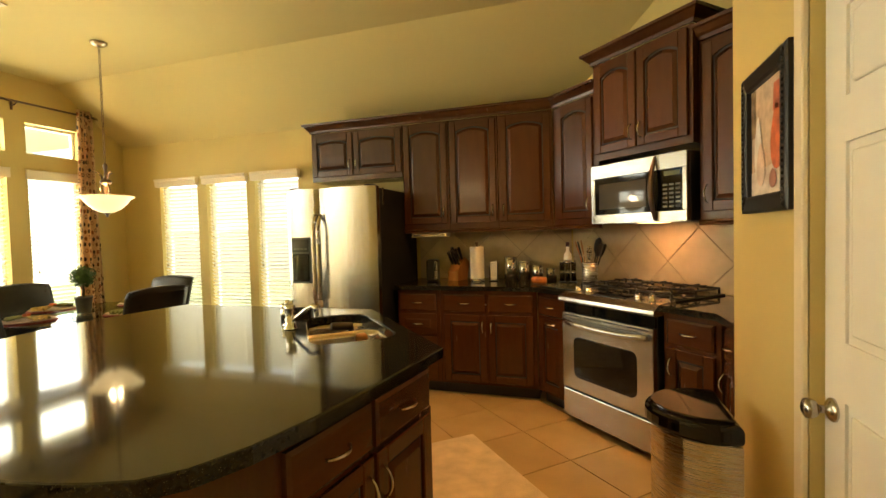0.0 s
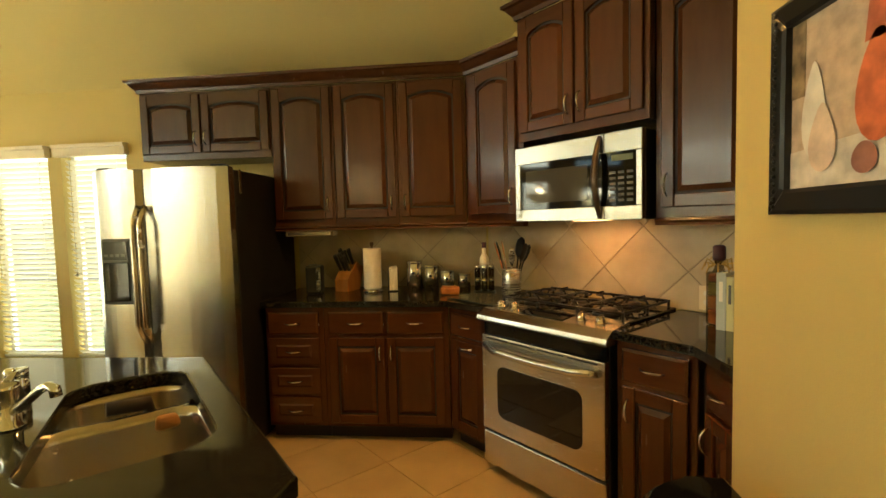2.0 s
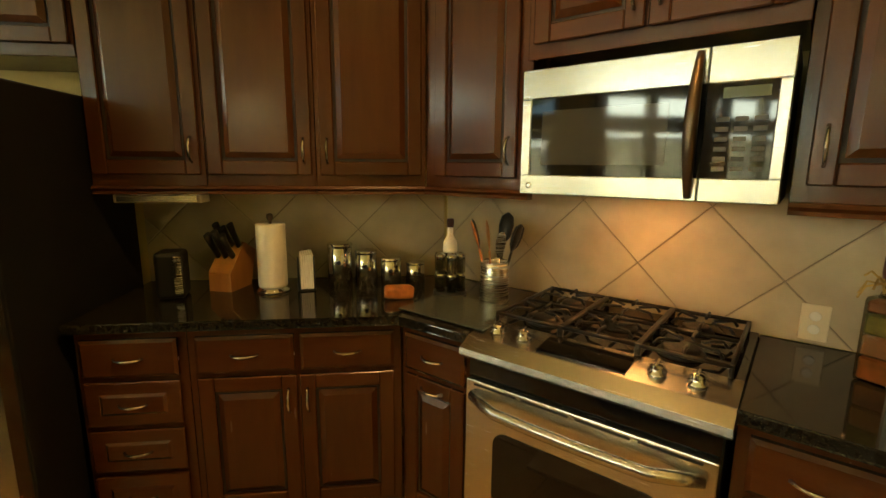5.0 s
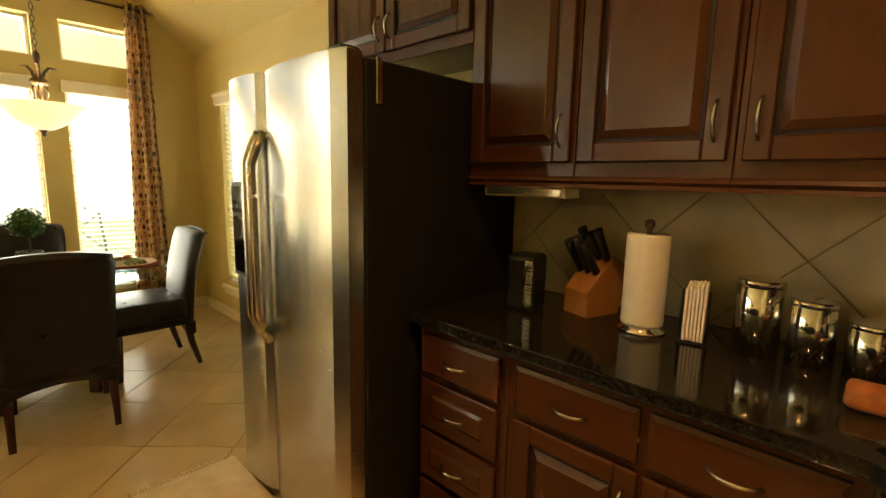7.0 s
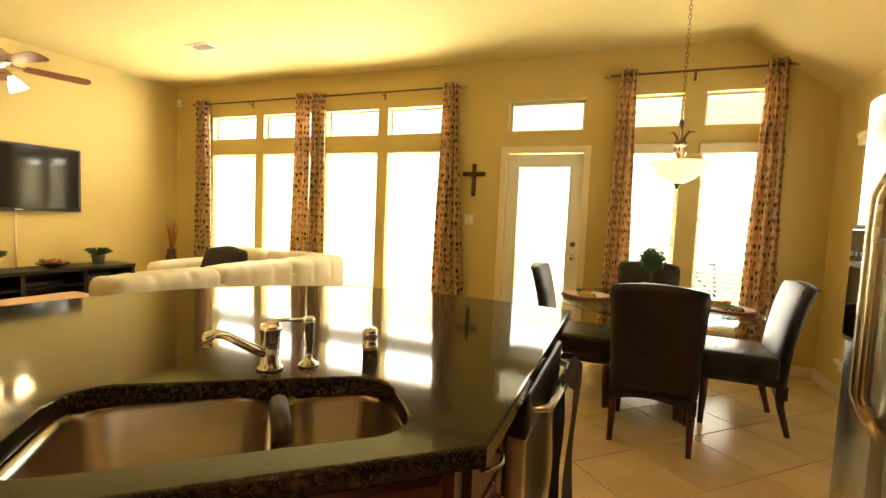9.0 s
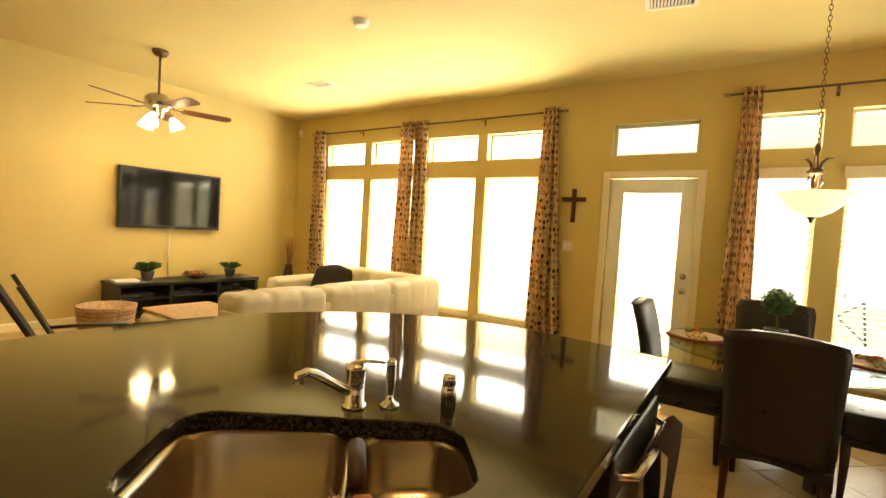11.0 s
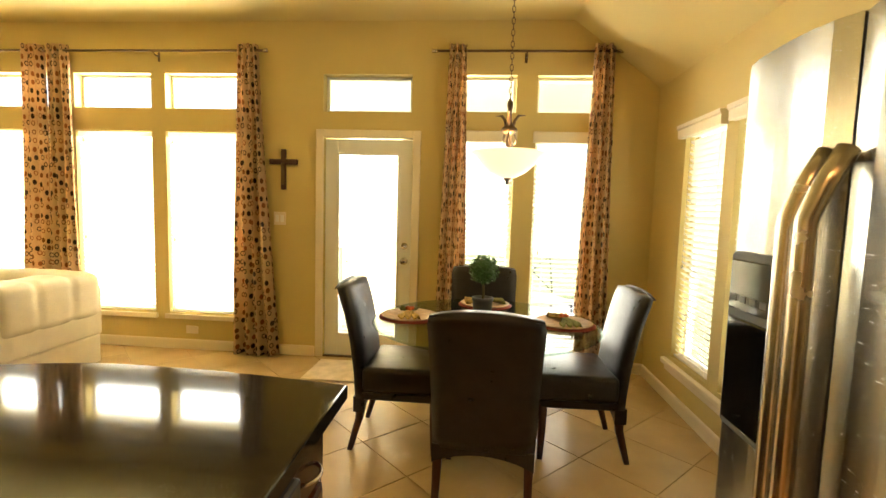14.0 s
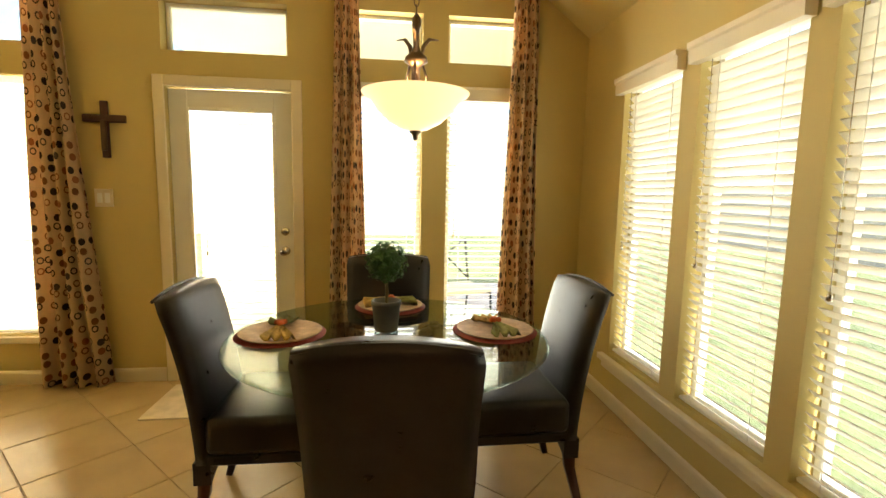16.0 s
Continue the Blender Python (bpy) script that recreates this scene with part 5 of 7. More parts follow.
bm = prism(bm_new(), half_round(0.36, 0.27), 0.03, 0.60, 0.004, 1)
part("body", bm, M_STEEL, tc_)
bm = prism(bm_new(), half_round(0.37, 0.28), 0.0, 0.029, 0.004, 1)
part("base", bm, M_BLACK, tc_)
bm = prism(bm_new(), half_round(0.38, 0.29), 0.602, 0.672, 0.02, 3)
part("lid", bm, M_BLACKGLASS, tc_, "glossy black lid")
bm = prism(bm_new(), [(x * 0.86, y * 0.86 - 0.02) for x, y in half_round(0.38, 0.29)], 0.673, 0.684, 0.005, 2)
part("lid_flap", bm, M_BLACKGLASS, tc_)

PX0, PX1, PZ0, PZ1 = -2.575, -2.12, 1.395, 1.915
pic = thing("framed_picture", "still life of jugs and pears in a black frame", "picture", pose(PX1, PANTRY_Y + 0.001, 0, 0, 0, 180))
PW = PX1 - PX0
fw = 0.062
for nm, o in (("frame_side", [(0, PZ0), (fw, PZ0 + fw), (fw, PZ1 - fw), (0, PZ1)]), ("frame_side", [(PW, PZ0), (PW, PZ1), (PW - fw, PZ1 - fw), (PW - fw, PZ0 + fw)]),
              ("frame_top", [(0, PZ1), (fw, PZ1 - fw), (PW - fw, PZ1 - fw), (PW, PZ1)]), ("frame_foot", [(0, PZ0), (PW, PZ0), (PW - fw, PZ0 + fw), (fw, PZ0 + fw)])):
    bm = bm_new()
    plate(bm, o, -0.001, -0.028, 0.010)
    part(nm, bm, M_BLACK, pic)


def daub(name, outline, col, y, bmv=0.3):
    bm = bm_new()
    plate(bm, outline, y + 0.0006, y)
    part(name, bm, mat("paint_" + name, col, 0.6, noise_scale=18, vary=bmv), pic)


def pear(cx, z0, z1, w, neck, n=20):
    o = []
    for i in range(n):
        a = 2 * math.pi * i / n
        u = (math.sin(a) + 1) / 2
        ww = w * (1 - (1 - neck) * u ** 1.5)
        o.append((cx + ww * math.cos(a), z0 + (z1 - z0) * u))
    return o


ix0, ix1, iz0, iz1 = fw - 0.002, PW - fw + 0.002, PZ0 + fw - 0.002, PZ1 - fw + 0.002
daub("backdrop", [(ix0, iz0), (ix1, iz0), (ix1, iz1), (ix0, iz1)], (0.50, 0.38, 0.27), -0.006)
daub("table", [(ix0, iz0), (ix1, iz0), (ix1, iz0 + 0.11), (ix0, iz0 + 0.09)], (0.62, 0.55, 0.47), -0.0075)
daub("curtain", [(ix0, iz0 + 0.22), (ix0 + 0.05, iz0 + 0.22), (ix0 + 0.05, iz1), (ix0, iz1)], (0.22, 0.16, 0.09), -0.0075, 0.8)
daub("orange_jug", pear(ix1 - 0.075, iz0 + 0.08, iz1 - 0.10, 0.065, 0.55), (0.52, 0.13, 0.05), -0.009, 0.4)
daub("jug_neck", [(ix1 - 0.11, iz1 - 0.12), (ix1 - 0.04, iz1 - 0.12), (ix1 - 0.05, iz1 - 0.03), (ix1 - 0.10, iz1 - 0.03)], (0.45, 0.12, 0.06), -0.009, 0.4)
daub("white_jug", pear(ix0 + 0.085, iz0 + 0.07, iz1 - 0.11, 0.048, 0.4), (0.68, 0.64, 0.57), -0.0105, 0.15)
daub("pale_pear", pear(ix0 + 0.115, iz0 + 0.035, iz0 + 0.19, 0.052, 0.4), (0.62, 0.47, 0.36), -0.012, 0.25)
daub("plum", pear(ix1 - 0.10, iz0 + 0.02, iz0 + 0.085, 0.035, 0.8), (0.33, 0.14, 0.10), -0.0125, 0.3)
for x in (0.030, PW - 0.030):
    bm = bm_new()
    for k in range(26):
        z = PZ0 + 0.02 + k * (PZ1 - PZ0 - 0.04) / 25
        lathe(bm, [(0.007, 0), (0.005, 0.004), (0.001, 0.005)], 6, Matrix.Translation((x, -0.028, z)) @ pose(0, 0, 0, 90))
    part("beading", bm, M_BLACK, pic)


def rug(name, m, w, d, fringe, label):
    ob = thing(name, label, "rug", m)
    bm = bm_new()
    box(bm, -w / 2, -d / 2, 0.001, w / 2, d / 2, 0.012, 0.004, 1)
    part("pile", bm, M_RUG, ob)
    if fringe:
        bm = bm_new()
        for s in (-1, 1):
            for k in range(int(w / 0.014)):
                x = -w / 2 + 0.007 + k * 0.014
                j1, j2 = random.uniform(-0.008, 0.008), random.uniform(-0.012, 0.012)
                tube(bm, [(x, s * d / 2, 0.006), (x + j1, s * (d / 2 + 0.02), 0.004), (x + j2, s * (d / 2 + 0.045), 0.003)], 0.0025, 4)
        f_ = part("fringe", bm, M_RUG, ob)
        f_["kind"] = "stuff"
    return ob


rug("rug", pose(-1.14, -3.42, 0), 0.50, 1.05, True, "fringed cream wool rug before the refrigerator")
rug("floor_mat", pose(-1.86, -4.86, 0, 0, 0, ANG), 0.95, 0.55, False, "plain cream mat before the sink")
rug("door_mat", pose(-2.53, -0.36, 0), 0.75, 0.50, False, "cream door mat inside the patio door")

# ---- dining table ----
TX, TY, TR = -1.43, -1.39, 0.68
tb = thing("dining_table", "round glass dining table on a dark wooden pedestal", "table", pose(TX, TY, 0))
bm = lathe(bm_new(), [(TR - 0.012, 0.738), (TR - 0.003, 0.741), (TR, 0.745), (TR - 0.003, 0.749), (TR - 0.012, 0.752)], 72)
part("tabletop", bm, M_TABLEGLASS, tb, "thick clear glass top")
for a in (45, 135, 225, 315):
    bm = bm_new()
    x, y = 0.30 * math.cos(radians(a)), 0.30 * math.sin(radians(a))
    box(bm, -0.035, -0.035, 0.0, 0.035, 0.035, 0.725, 0.006, 1)
    part("leg", bm, M_LEG, tb, m=pose(x, y, 0, 0, 0, a))
bm = bm_new()
for a in (45, 135):
    c, s = math.cos(radians(a)), math.sin(radians(a))
    pts = [(-0.30 * c, -0.30 * s, 0.70), (0.30 * c, 0.30 * s, 0.70)]
    tube(bm, pts, 0.022, 8)
part("cross_rail", bm, M_LEG, tb)
for a in (45, 135, 225, 315):
    bm = lathe(bm_new(), [(0.022, 0.7255), (0.022, 0.7375)], 14, Matrix.Translation((0.30 * math.cos(radians(a)), 0.30 * math.sin(radians(a)), 0)))
    part("pad", bm, M_RUBBER, tb)


# ---- parsons chairs: faces local +y, back at -y ----
def soft_box(bm, x0, y0, z0, x1, y1, z1, r, crown=0.0):
    g = bmesh.new()
    box(g, x0, y0, z0, x1, y1, z1, r, 4)
    me = bpy.data.meshes.new("tmp")
    g.to_mesh(me)
    g.free()
    bm.from_mesh(me)
    bpy.data.meshes.remove(me)


def dining_chair():
    ob = thing("dining_chair", "black leather parsons dining chair with mahogany legs", "chair", group="chairs round the glass table")
    w = 0.235
    # backrest: a thick curved slab raked backwards, wider and arched at the top
    bm = bm_new()
    nx, nz = 10, 12
    front, back = [], []
    for k in range(nz + 1):
        v = k / nz
        z = 0.30 + 0.625 * v
        rake = -0.215 - 0.02 * v - 0.085 * v * v
        half = w - 0.012 + 0.022 * v
        if v > 0.93:
            half -= 0.012
        fr_, bk_ = [], []
        for i in range(nx + 1):
            u = i / nx * 2 - 1
            arch = -0.022 * u * u * (v ** 6)
            bulge = 0.010 * (1 - u * u)
            edge = 0.018 * abs(u) ** 8
            fr_.append(bm.verts.new((u * half, rake + 0.035 + bulge - edge, z + arch)))
            bk_.append(bm.verts.new((u * half, rake - 0.035 - bulge * 0.4 + edge, z + arch)))
        front.append(fr_)
        back.append(bk_)
    for k in range(nz):
        for i in range(nx):
            bm.faces.new((front[k][i], front[k][i + 1], front[k + 1][i + 1], front[k + 1][i]))
            bm.faces.new((back[k][i], back[k + 1][i], back[k + 1][i + 1], back[k][i + 1]))
        for i in (0, nx):
            bm.faces.new((front[k][i], front[k + 1][i], back[k + 1][i], back[k][i]))
    for i in range(nx):
        bm.faces.new((front[nz][i], front[nz][i + 1], back[nz][i + 1], back[nz][i]))
        bm.faces.new((front[0][i], back[0][i], back[0][i + 1], front[0][i + 1]))
    part("backrest", bm, M_LEATHER, ob, smooth=True)
    bm = bm_new()
    pts = []
    for i in range(9):
        u = i / 8 * 2 - 1
        pts.append((u * w * 0.98, -0.345, 0.924 - 0.022 * u * u))
    tube(bm, pts, 0.006, 6)
    part("top_seam", bm, M_LEATHER, ob, smooth=True)
    bm = bm_new()
    soft_box(bm, -w, -0.20, 0.335, w, 0.235, 0.475, 0.03)
    for v in bm.verts:
        if v.co.z > 0.46:
            v.co.z += 0.018 * max(0, 1 - (v.co.x / w) ** 2) * max(0, 1 - ((v.co.y - 0.02) / 0.23) ** 2)
    part("seat", bm, M_LEATHER, ob, smooth=True)
    bm = bm_new()
    box(bm, -w + 0.012, -0.215, 0.295, w - 0.012, 0.215, 0.336, 0.006, 1)
    part("seat_rail", bm, M_LEATHER, ob)
    # skirt at the back with an arched lower edge
    bm = bm_new()
    o = [(-w + 0.012, 0.31), (-w + 0.012, 0.225)]
    for i in range(1, 12):
        u = i / 12
        o.append((-w + 0.012 + (2 * w - 0.024) * u, 0.225 + 0.055 * math.sin(math.pi * u) ** 0.7))
    o += [(w - 0.012, 0.225), (w - 0.012, 0.31)]
    plate(bm, o, -0.182, -0.246, 0.004)
    part("back_skirt", bm, M_LEATHER, ob)
    for sx in (-1, 1):
        bm = bm_new()
        x = sx * (w - 0.034)
        tube(bm, [(x, 0.195, 0.31), (x, 0.195, 0.18), (x, 0.20, 0.0)], [0.030, 0.026, 0.019], 4)
        part("leg", bm, M_LEG, ob)
        bm = bm_new()
        tube(bm, [(x, -0.205, 0.31), (x, -0.215, 0.18), (x, -0.265, 0.0)], [0.030, 0.026, 0.019], 4)
        part("leg", bm, M_LEG, ob)
    return ob


ch = dining_chair()
ch.matrix_world = pose(-1.415, -1.86, 0, 0, 0, -4) @ Matrix.Scale(1.06, 4)
copy_thing(ch, pose(-0.885, -1.345, 0, 0, 0, 91))
copy_thing(ch, pose(-1.915, -1.40, 0, 0, 0, -90))
copy_thing(ch, pose(-1.44, -0.82, 0, 0, 0, 180))


# ---- place settings ----
def setting(x, y, a):
    m = pose(x, y, 0.7525, 0, 0, a)
    bm = lathe(bm_new(), [(0.02, 0.0), (0.185, 0.0), (0.188, 0.002), (0.188, 0.004), (0.02, 0.005)], 40)
    solid("placemat", bm, M_RED, "round red woven placemat on the glass table", "placemat", m, "place settings")
    bm = lathe(bm_new(), [(0.10, 0.0055), (0.165, 0.012), (0.172, 0.017), (0.168, 0.019), (0.11, 0.012), (0.01, 0.011)], 40)
    solid("charger_plate", bm, M_PLATE, "round tan charger plate on a red placemat", "plate", m, "place settings")
    nk = thing("napkin", "gold and green patterned napkin gathered in a ring", "napkin", m, "place settings")
    for sgn, c in ((-1, M_NAPKIN_G), (1, M_NAPKIN)):
        bm = bm_new()
        rows = []
        for i in range(9):
            u = i / 8
            xx = sgn * (0.012 + 0.125 * u)
            hw = 0.016 + 0.052 * u ** 1.3
            rows.append([bm.verts.new((xx + 0.006 * math.sin(k * 2.1), (k / 10 * 2 - 1) * hw, 0.032 + 0.014 * (1 - u) + 0.010 * math.sin(k * 2.2 + sgn) * (0.4 + u) + 0.006 * noise.noise((xx * 30, k, 1)))) for k in range(11)])
        for A, B in zip(rows, rows[1:]):
            for k in range(10):
                bm.faces.new((A[k], A[k + 1], B[k + 1], B[k]))
        g = bmesh.ops.extrude_face_region(bm, geom=bm.faces[:])
        bmesh.ops.translate(bm, verts=[v for v in g['geom'] if isinstance(v, bmesh.types.BMVert)], vec=(0, 0, -0.010))
        part("fold", bm, c, nk, smooth=True)
    bm = bm_new()
    for k in range(3):
        lathe(bm, [(0.001, -0.012), (0.014, -0.008), (0.016, 0.0), (0.012, 0.008), (0.001, 0.011)], 10, Matrix.Translation((0.012 * math.cos(k * 2.1), 0.014 * math.sin(k * 2.1), 0.054)))
    part("ring_flower", bm, M_NAPKIN_O, nk, "orange flower on the ring", smooth=True)


for a in (0, 90, 180, 270):
    r_ = 0.465
    setting(TX + r_ * math.sin(radians(a)), TY - r_ * math.cos(radians(a)), a + 8)

# topiary in a grey pot
tp = thing("topiary", "small round green topiary in a grey pot", "plant", pose(TX - 0.02, TY + 0.04, 0.7525))
bm = lathe(bm_new(), [(0.050, 0), (0.052, 0.006), (0.062, 0.115), (0.066, 0.118), (0.066, 0.135), (0.058, 0.137), (0.056, 0.118), (0.01, 0.116)], 24)
part("pot", bm, M_POT, tp)
bm = bm_new()
tube(bm, [(0, 0, 0.11), (0.004, 0.002, 0.17), (-0.003, 0, 0.25)], 0.008, 8)
part("stem", bm, M_STEM, tp)
bm = bm_new()
rnd = random.Random(3)
for i in range(620):
    z_ = rnd.uniform(-1, 1)
    a = rnd.uniform(0, 2 * math.pi)
    q = math.sqrt(1 - z_ * z_)
    n_ = Vector((q * math.cos(a), q * math.sin(a), z_))
    r_ = 0.082 * rnd.uniform(0.72, 1.12)
    c = Vector((0, 0, 0.305)) + n_ * r_
    t_ = n_.orthogonal().normalized()
    t_.rotate(Matrix.Rotation(rnd.uniform(0, 6.28), 3, n_))
    b_ = n_.cross(t_)
    up_ = n_ * rnd.uniform(0.002, 0.012)
    s_ = rnd.uniform(0.009, 0.015)
    vs = [bm.verts.new(c - t_ * s_), bm.verts.new(c + b_ * s_ * 0.6 + up_), bm.verts.new(c + t_ * s_ + up_ * 1.4), bm.verts.new(c - b_ * s_ * 0.6 + up_)]
    bm.faces.new(vs)
lathe(bm, [(0.001, 0.24), (0.05, 0.26), (0.066, 0.305), (0.05, 0.35), (0.001, 0.37)], 12)
part("crown", bm, M_GREEN, tp)

# ---- pendant lamp ----
PNX, PNY = -1.34, -1.53
pl = thing("pendant_lamp", "bronze pendant lamp with a lit alabaster bowl", "lamp", pose(PNX, PNY, 0))
bm = lathe(bm_new(), [(0.065, H - 0.001), (0.065, H - 0.012), (0.045, H - 0.03), (0.012, H - 0.035)], 24)
part("canopy", bm, M_NICKEL, pl)
bm = bm_new()
z = H - 0.035
k = 0
while z > 2.03:
    m_ = Matrix.Translation((0, 0, z - 0.016)) @ pose(0, 0, 0, 0, 0, 90 * (k % 2))
    pts = [m_ @ Vector((0.009 * math.cos(2 * math.pi * i / 10), 0, 0.019 * math.sin(2 * math.pi * i / 10))) for i in range(11)]
    tube(bm, pts, 0.0025, 5)
    z -= 0.031
    k += 1
part("chain", bm, M_BRONZE, pl)
bm = lathe(bm_new(), [(0.004, 2.030), (0.016, 2.020), (0.018, 1.995), (0.012, 1.975), (0.012, 1.915), (0.020, 1.895), (0.042, 1.875), (0.046, 1.860), (0.030, 1.850), (0.016, 1.835), (0.018, 1.785), (0.01, 1.765)], 18)
part("stem", bm, M_BRONZE, pl)
for a in (20, 140, 260):
    bm = bm_new()
    c, s = math.cos(radians(a)), math.sin(radians(a))
    tube(bm, [(0.02 * c, 0.02 * s, 1.865), (0.03 * c, 0.03 * s, 1.920), (0.055 * c, 0.055 * s, 1.950), (0.095 * c, 0.095 * s, 1.953)], [0.007, 0.009, 0.008, 0.003], 8, 0.6)
    part("leaf_arm", bm, M_BRONZE, pl)
    bm = bm_new()
    tube(bm, [(0.03 * c, 0.03 * s, 1.850), (0.045 * c, 0.045 * s, 1.805), (0.025 * c, 0.025 * s, 1.765), (0.12 * c, 0.12 * s, 1.750)], 0.005, 8)
    part("holder", bm, M_BRONZE, pl)
bm = lathe(bm_new(), [(0.012, 1.600), (0.05, 1.607), (0.10, 1.633), (0.145, 1.675), (0.175, 1.717), (0.205, 1.737), (0.208, 1.743), (0.200, 1.745), (0.170, 1.725), (0.140, 1.683), (0.095, 1.642), (0.01, 1.615)], 40, cap=False)
part("shade", bm, M_SHADE, pl, "lit cream alabaster bowl")
bm = lathe(bm_new(), [(0.004, 1.565), (0.010, 1.571), (0.012, 1.587), (0.024, 1.597), (0.020, 1.605)], 16)
part("finial", bm, M_BRONZE, pl)
bulb("pendant_bulb", PNX, PNY, 1.80, 4, (1.0, 0.70, 0.36), 0.04)


# ---- curtains ----
def curtain_material():
    """Tan cloth printed with rings and dots in brown, rust and black."""
    m = mat("curtain_cloth", (0.64, 0.45, 0.25), 0.85, noise_scale=30, vary=0.06, bump=0.3, bump_scale=300)
    n, l = m.node_tree.nodes, m.node_tree.links
    b = n["Principled BSDF"]
    base = b.inputs["Base Color"].links[0].from_socket
    uv = n.new("ShaderNodeUVMap")
    uv.uv_map = "cloth"
    v = n.new("ShaderNodeTexVoronoi")
    v.voronoi_dimensions = '2D'
    v.inputs["Scale"].default_value = 13.0
    v.inputs["Randomness"].default_value = 0.55
    l.new(uv.outputs[0], v.inputs["Vector"])
    lt = n.new("ShaderNodeMath")
    lt.operation = 'LESS_THAN'
    lt.inputs[1].default_value = 0.31
    l.new(v.outputs["Distance"], lt.inputs[0])
    sep = n.new("ShaderNodeSeparateColor")
    l.new(v.outputs["Color"], sep.inputs[0])
    gt = n.new("ShaderNodeMath")
    gt.operation = 'GREATER_THAN'
    gt.inputs[1].default_value = 0.55
    l.new(sep.outputs[1], gt.inputs[0])
    inn = n.new("ShaderNodeMath")
    inn.operation = 'LESS_THAN'
    inn.inputs[1].default_value = 0.19
    l.new(v.outputs["Distance"], inn.inputs[0])
    hole = n.new("ShaderNodeMath")
    hole.operation = 'MULTIPLY'
    l.new(gt.outputs[0], hole.inputs[0])
    l.new(inn.outputs[0], hole.inputs[1])
    sub = n.new("ShaderNodeMath")
    sub.operation = 'SUBTRACT'
    sub.use_clamp = True
    l.new(lt.outputs[0], sub.inputs[0])
    l.new(hole.outputs[0], sub.inputs[1])
    ramp = n.new("ShaderNodeValToRGB")
    ramp.color_ramp.interpolation = 'CONSTANT'
    e = ramp.color_ramp.elements
    e[0].color = (0.035, 0.025, 0.02, 1)
    e[1].position, e[1].color = 0.35, (0.20, 0.085, 0.03, 1)
    for p_, c_ in ((0.6, (0.30, 0.12, 0.05, 1)), (0.82, (0.08, 0.06, 0.05, 1))):
        x_ = e.new(p_)
        x_.color = c_
    l.new(sep.outputs[0], ramp.inputs[0])
    mx = n.new("ShaderNodeMix")
    mx.data_type = 'RGBA'
    l.new(sub.outputs[0], mx.inputs["Factor"])
    l.new(base, mx.inputs["A"])
    l.new(ramp.outputs[0], mx.inputs["B"])
    l.new(mx.outputs["Result"], b.inputs["Base Color"])
    tr = n.new("ShaderNodeBsdfTranslucent")
    l.new(mx.outputs["Result"], tr.inputs["Color"])
    ms = n.new("ShaderNodeMixShader")
    ms.inputs[0].default_value = 0.40
    l.new(b.outputs[0], ms.inputs[1])
    l.new(tr.outputs[0], ms.inputs[2])
    l.new(ms.outputs[0], n["Material Output"].inputs[0])
    return m


M_CURTAIN = curtain_material()


def curtain(xt0, xt1, xb0, xb1, ztop, folds, seed, label="tan curtain panel printed with brown rings and dots"):
    rnd = random.Random(seed)
    ph = [rnd.uniform(-0.5, 0.5) for _ in range(folds + 2)]
    me = bpy.data.meshes.new("curtain")
    nu, nv = folds * 10, 36
    verts, faces, uvs = [], [], []
    cloth = 1.0
    for j in range(nv + 1):
        v = j / nv
        z = ztop - (ztop - 0.012) * v
        a = xt0 + (xb0 - xt0) * v ** 1.1
        b = xt1 + (xb1 - xt1) * v ** 1.1
        for i in range(nu + 1):
            u = i / nu
            w_ = u + 0.018 * math.sin(6.28 * (v * 1.3 + seed)) * math.sin(3.14 * u)
            amp = 0.030 + 0.016 * v
            y = -0.085 - amp * math.sin(2 * math.pi * folds * u + ph[int(u * folds)] * v * 0.9) - 0.010 * math.sin(9 * u + 5 * v + seed)
            verts.append((a + (b - a) * w_, min(y, -0.03), z))
    for j in range(nv):
        for i in range(nu):
            p = j * (nu + 1) + i
            faces.append((p, p + 1, p + nu + 2, p + nu + 1))
    me.from_pydata(verts, [], faces)
    lay = me.uv_layers.new(name="cloth")
    for poly in me.polygons:
        poly.use_smooth = True
        for li in poly.loop_indices:
            vi = me.loops[li].vertex_index
            lay.data[li].uv = ((vi % (nu + 1)) / nu * cloth, verts[vi][2])
    me.materials.append(M_CURTAIN)
    ob = new("curtain", me)
    so = ob.modifiers.new("thick", 'SOLIDIFY')
    so.thickness = 0.003
    tagged(ob, label, "curtain", "patterned curtains")


ROD = 2.775
curtain(-7.58, -7.36, -7.62, -7.28, ROD + 0.055, 4, 1)
curtain(-5.78, -5.58, -5.86, -5.56, ROD + 0.055, 3, 2)
curtain(-5.53, -5.34, -5.55, -5.28, ROD + 0.055, 3, 3)
curtain(-3.70, -3.51, -3.76, -3.32, ROD + 0.055, 4, 4)
curtain(-1.80, -1.65, -1.87, -1.58, ROD + 0.055, 3, 5)
curtain(-0.58, -0.41, -0.66, -0.34, ROD + 0.055, 3, 6)


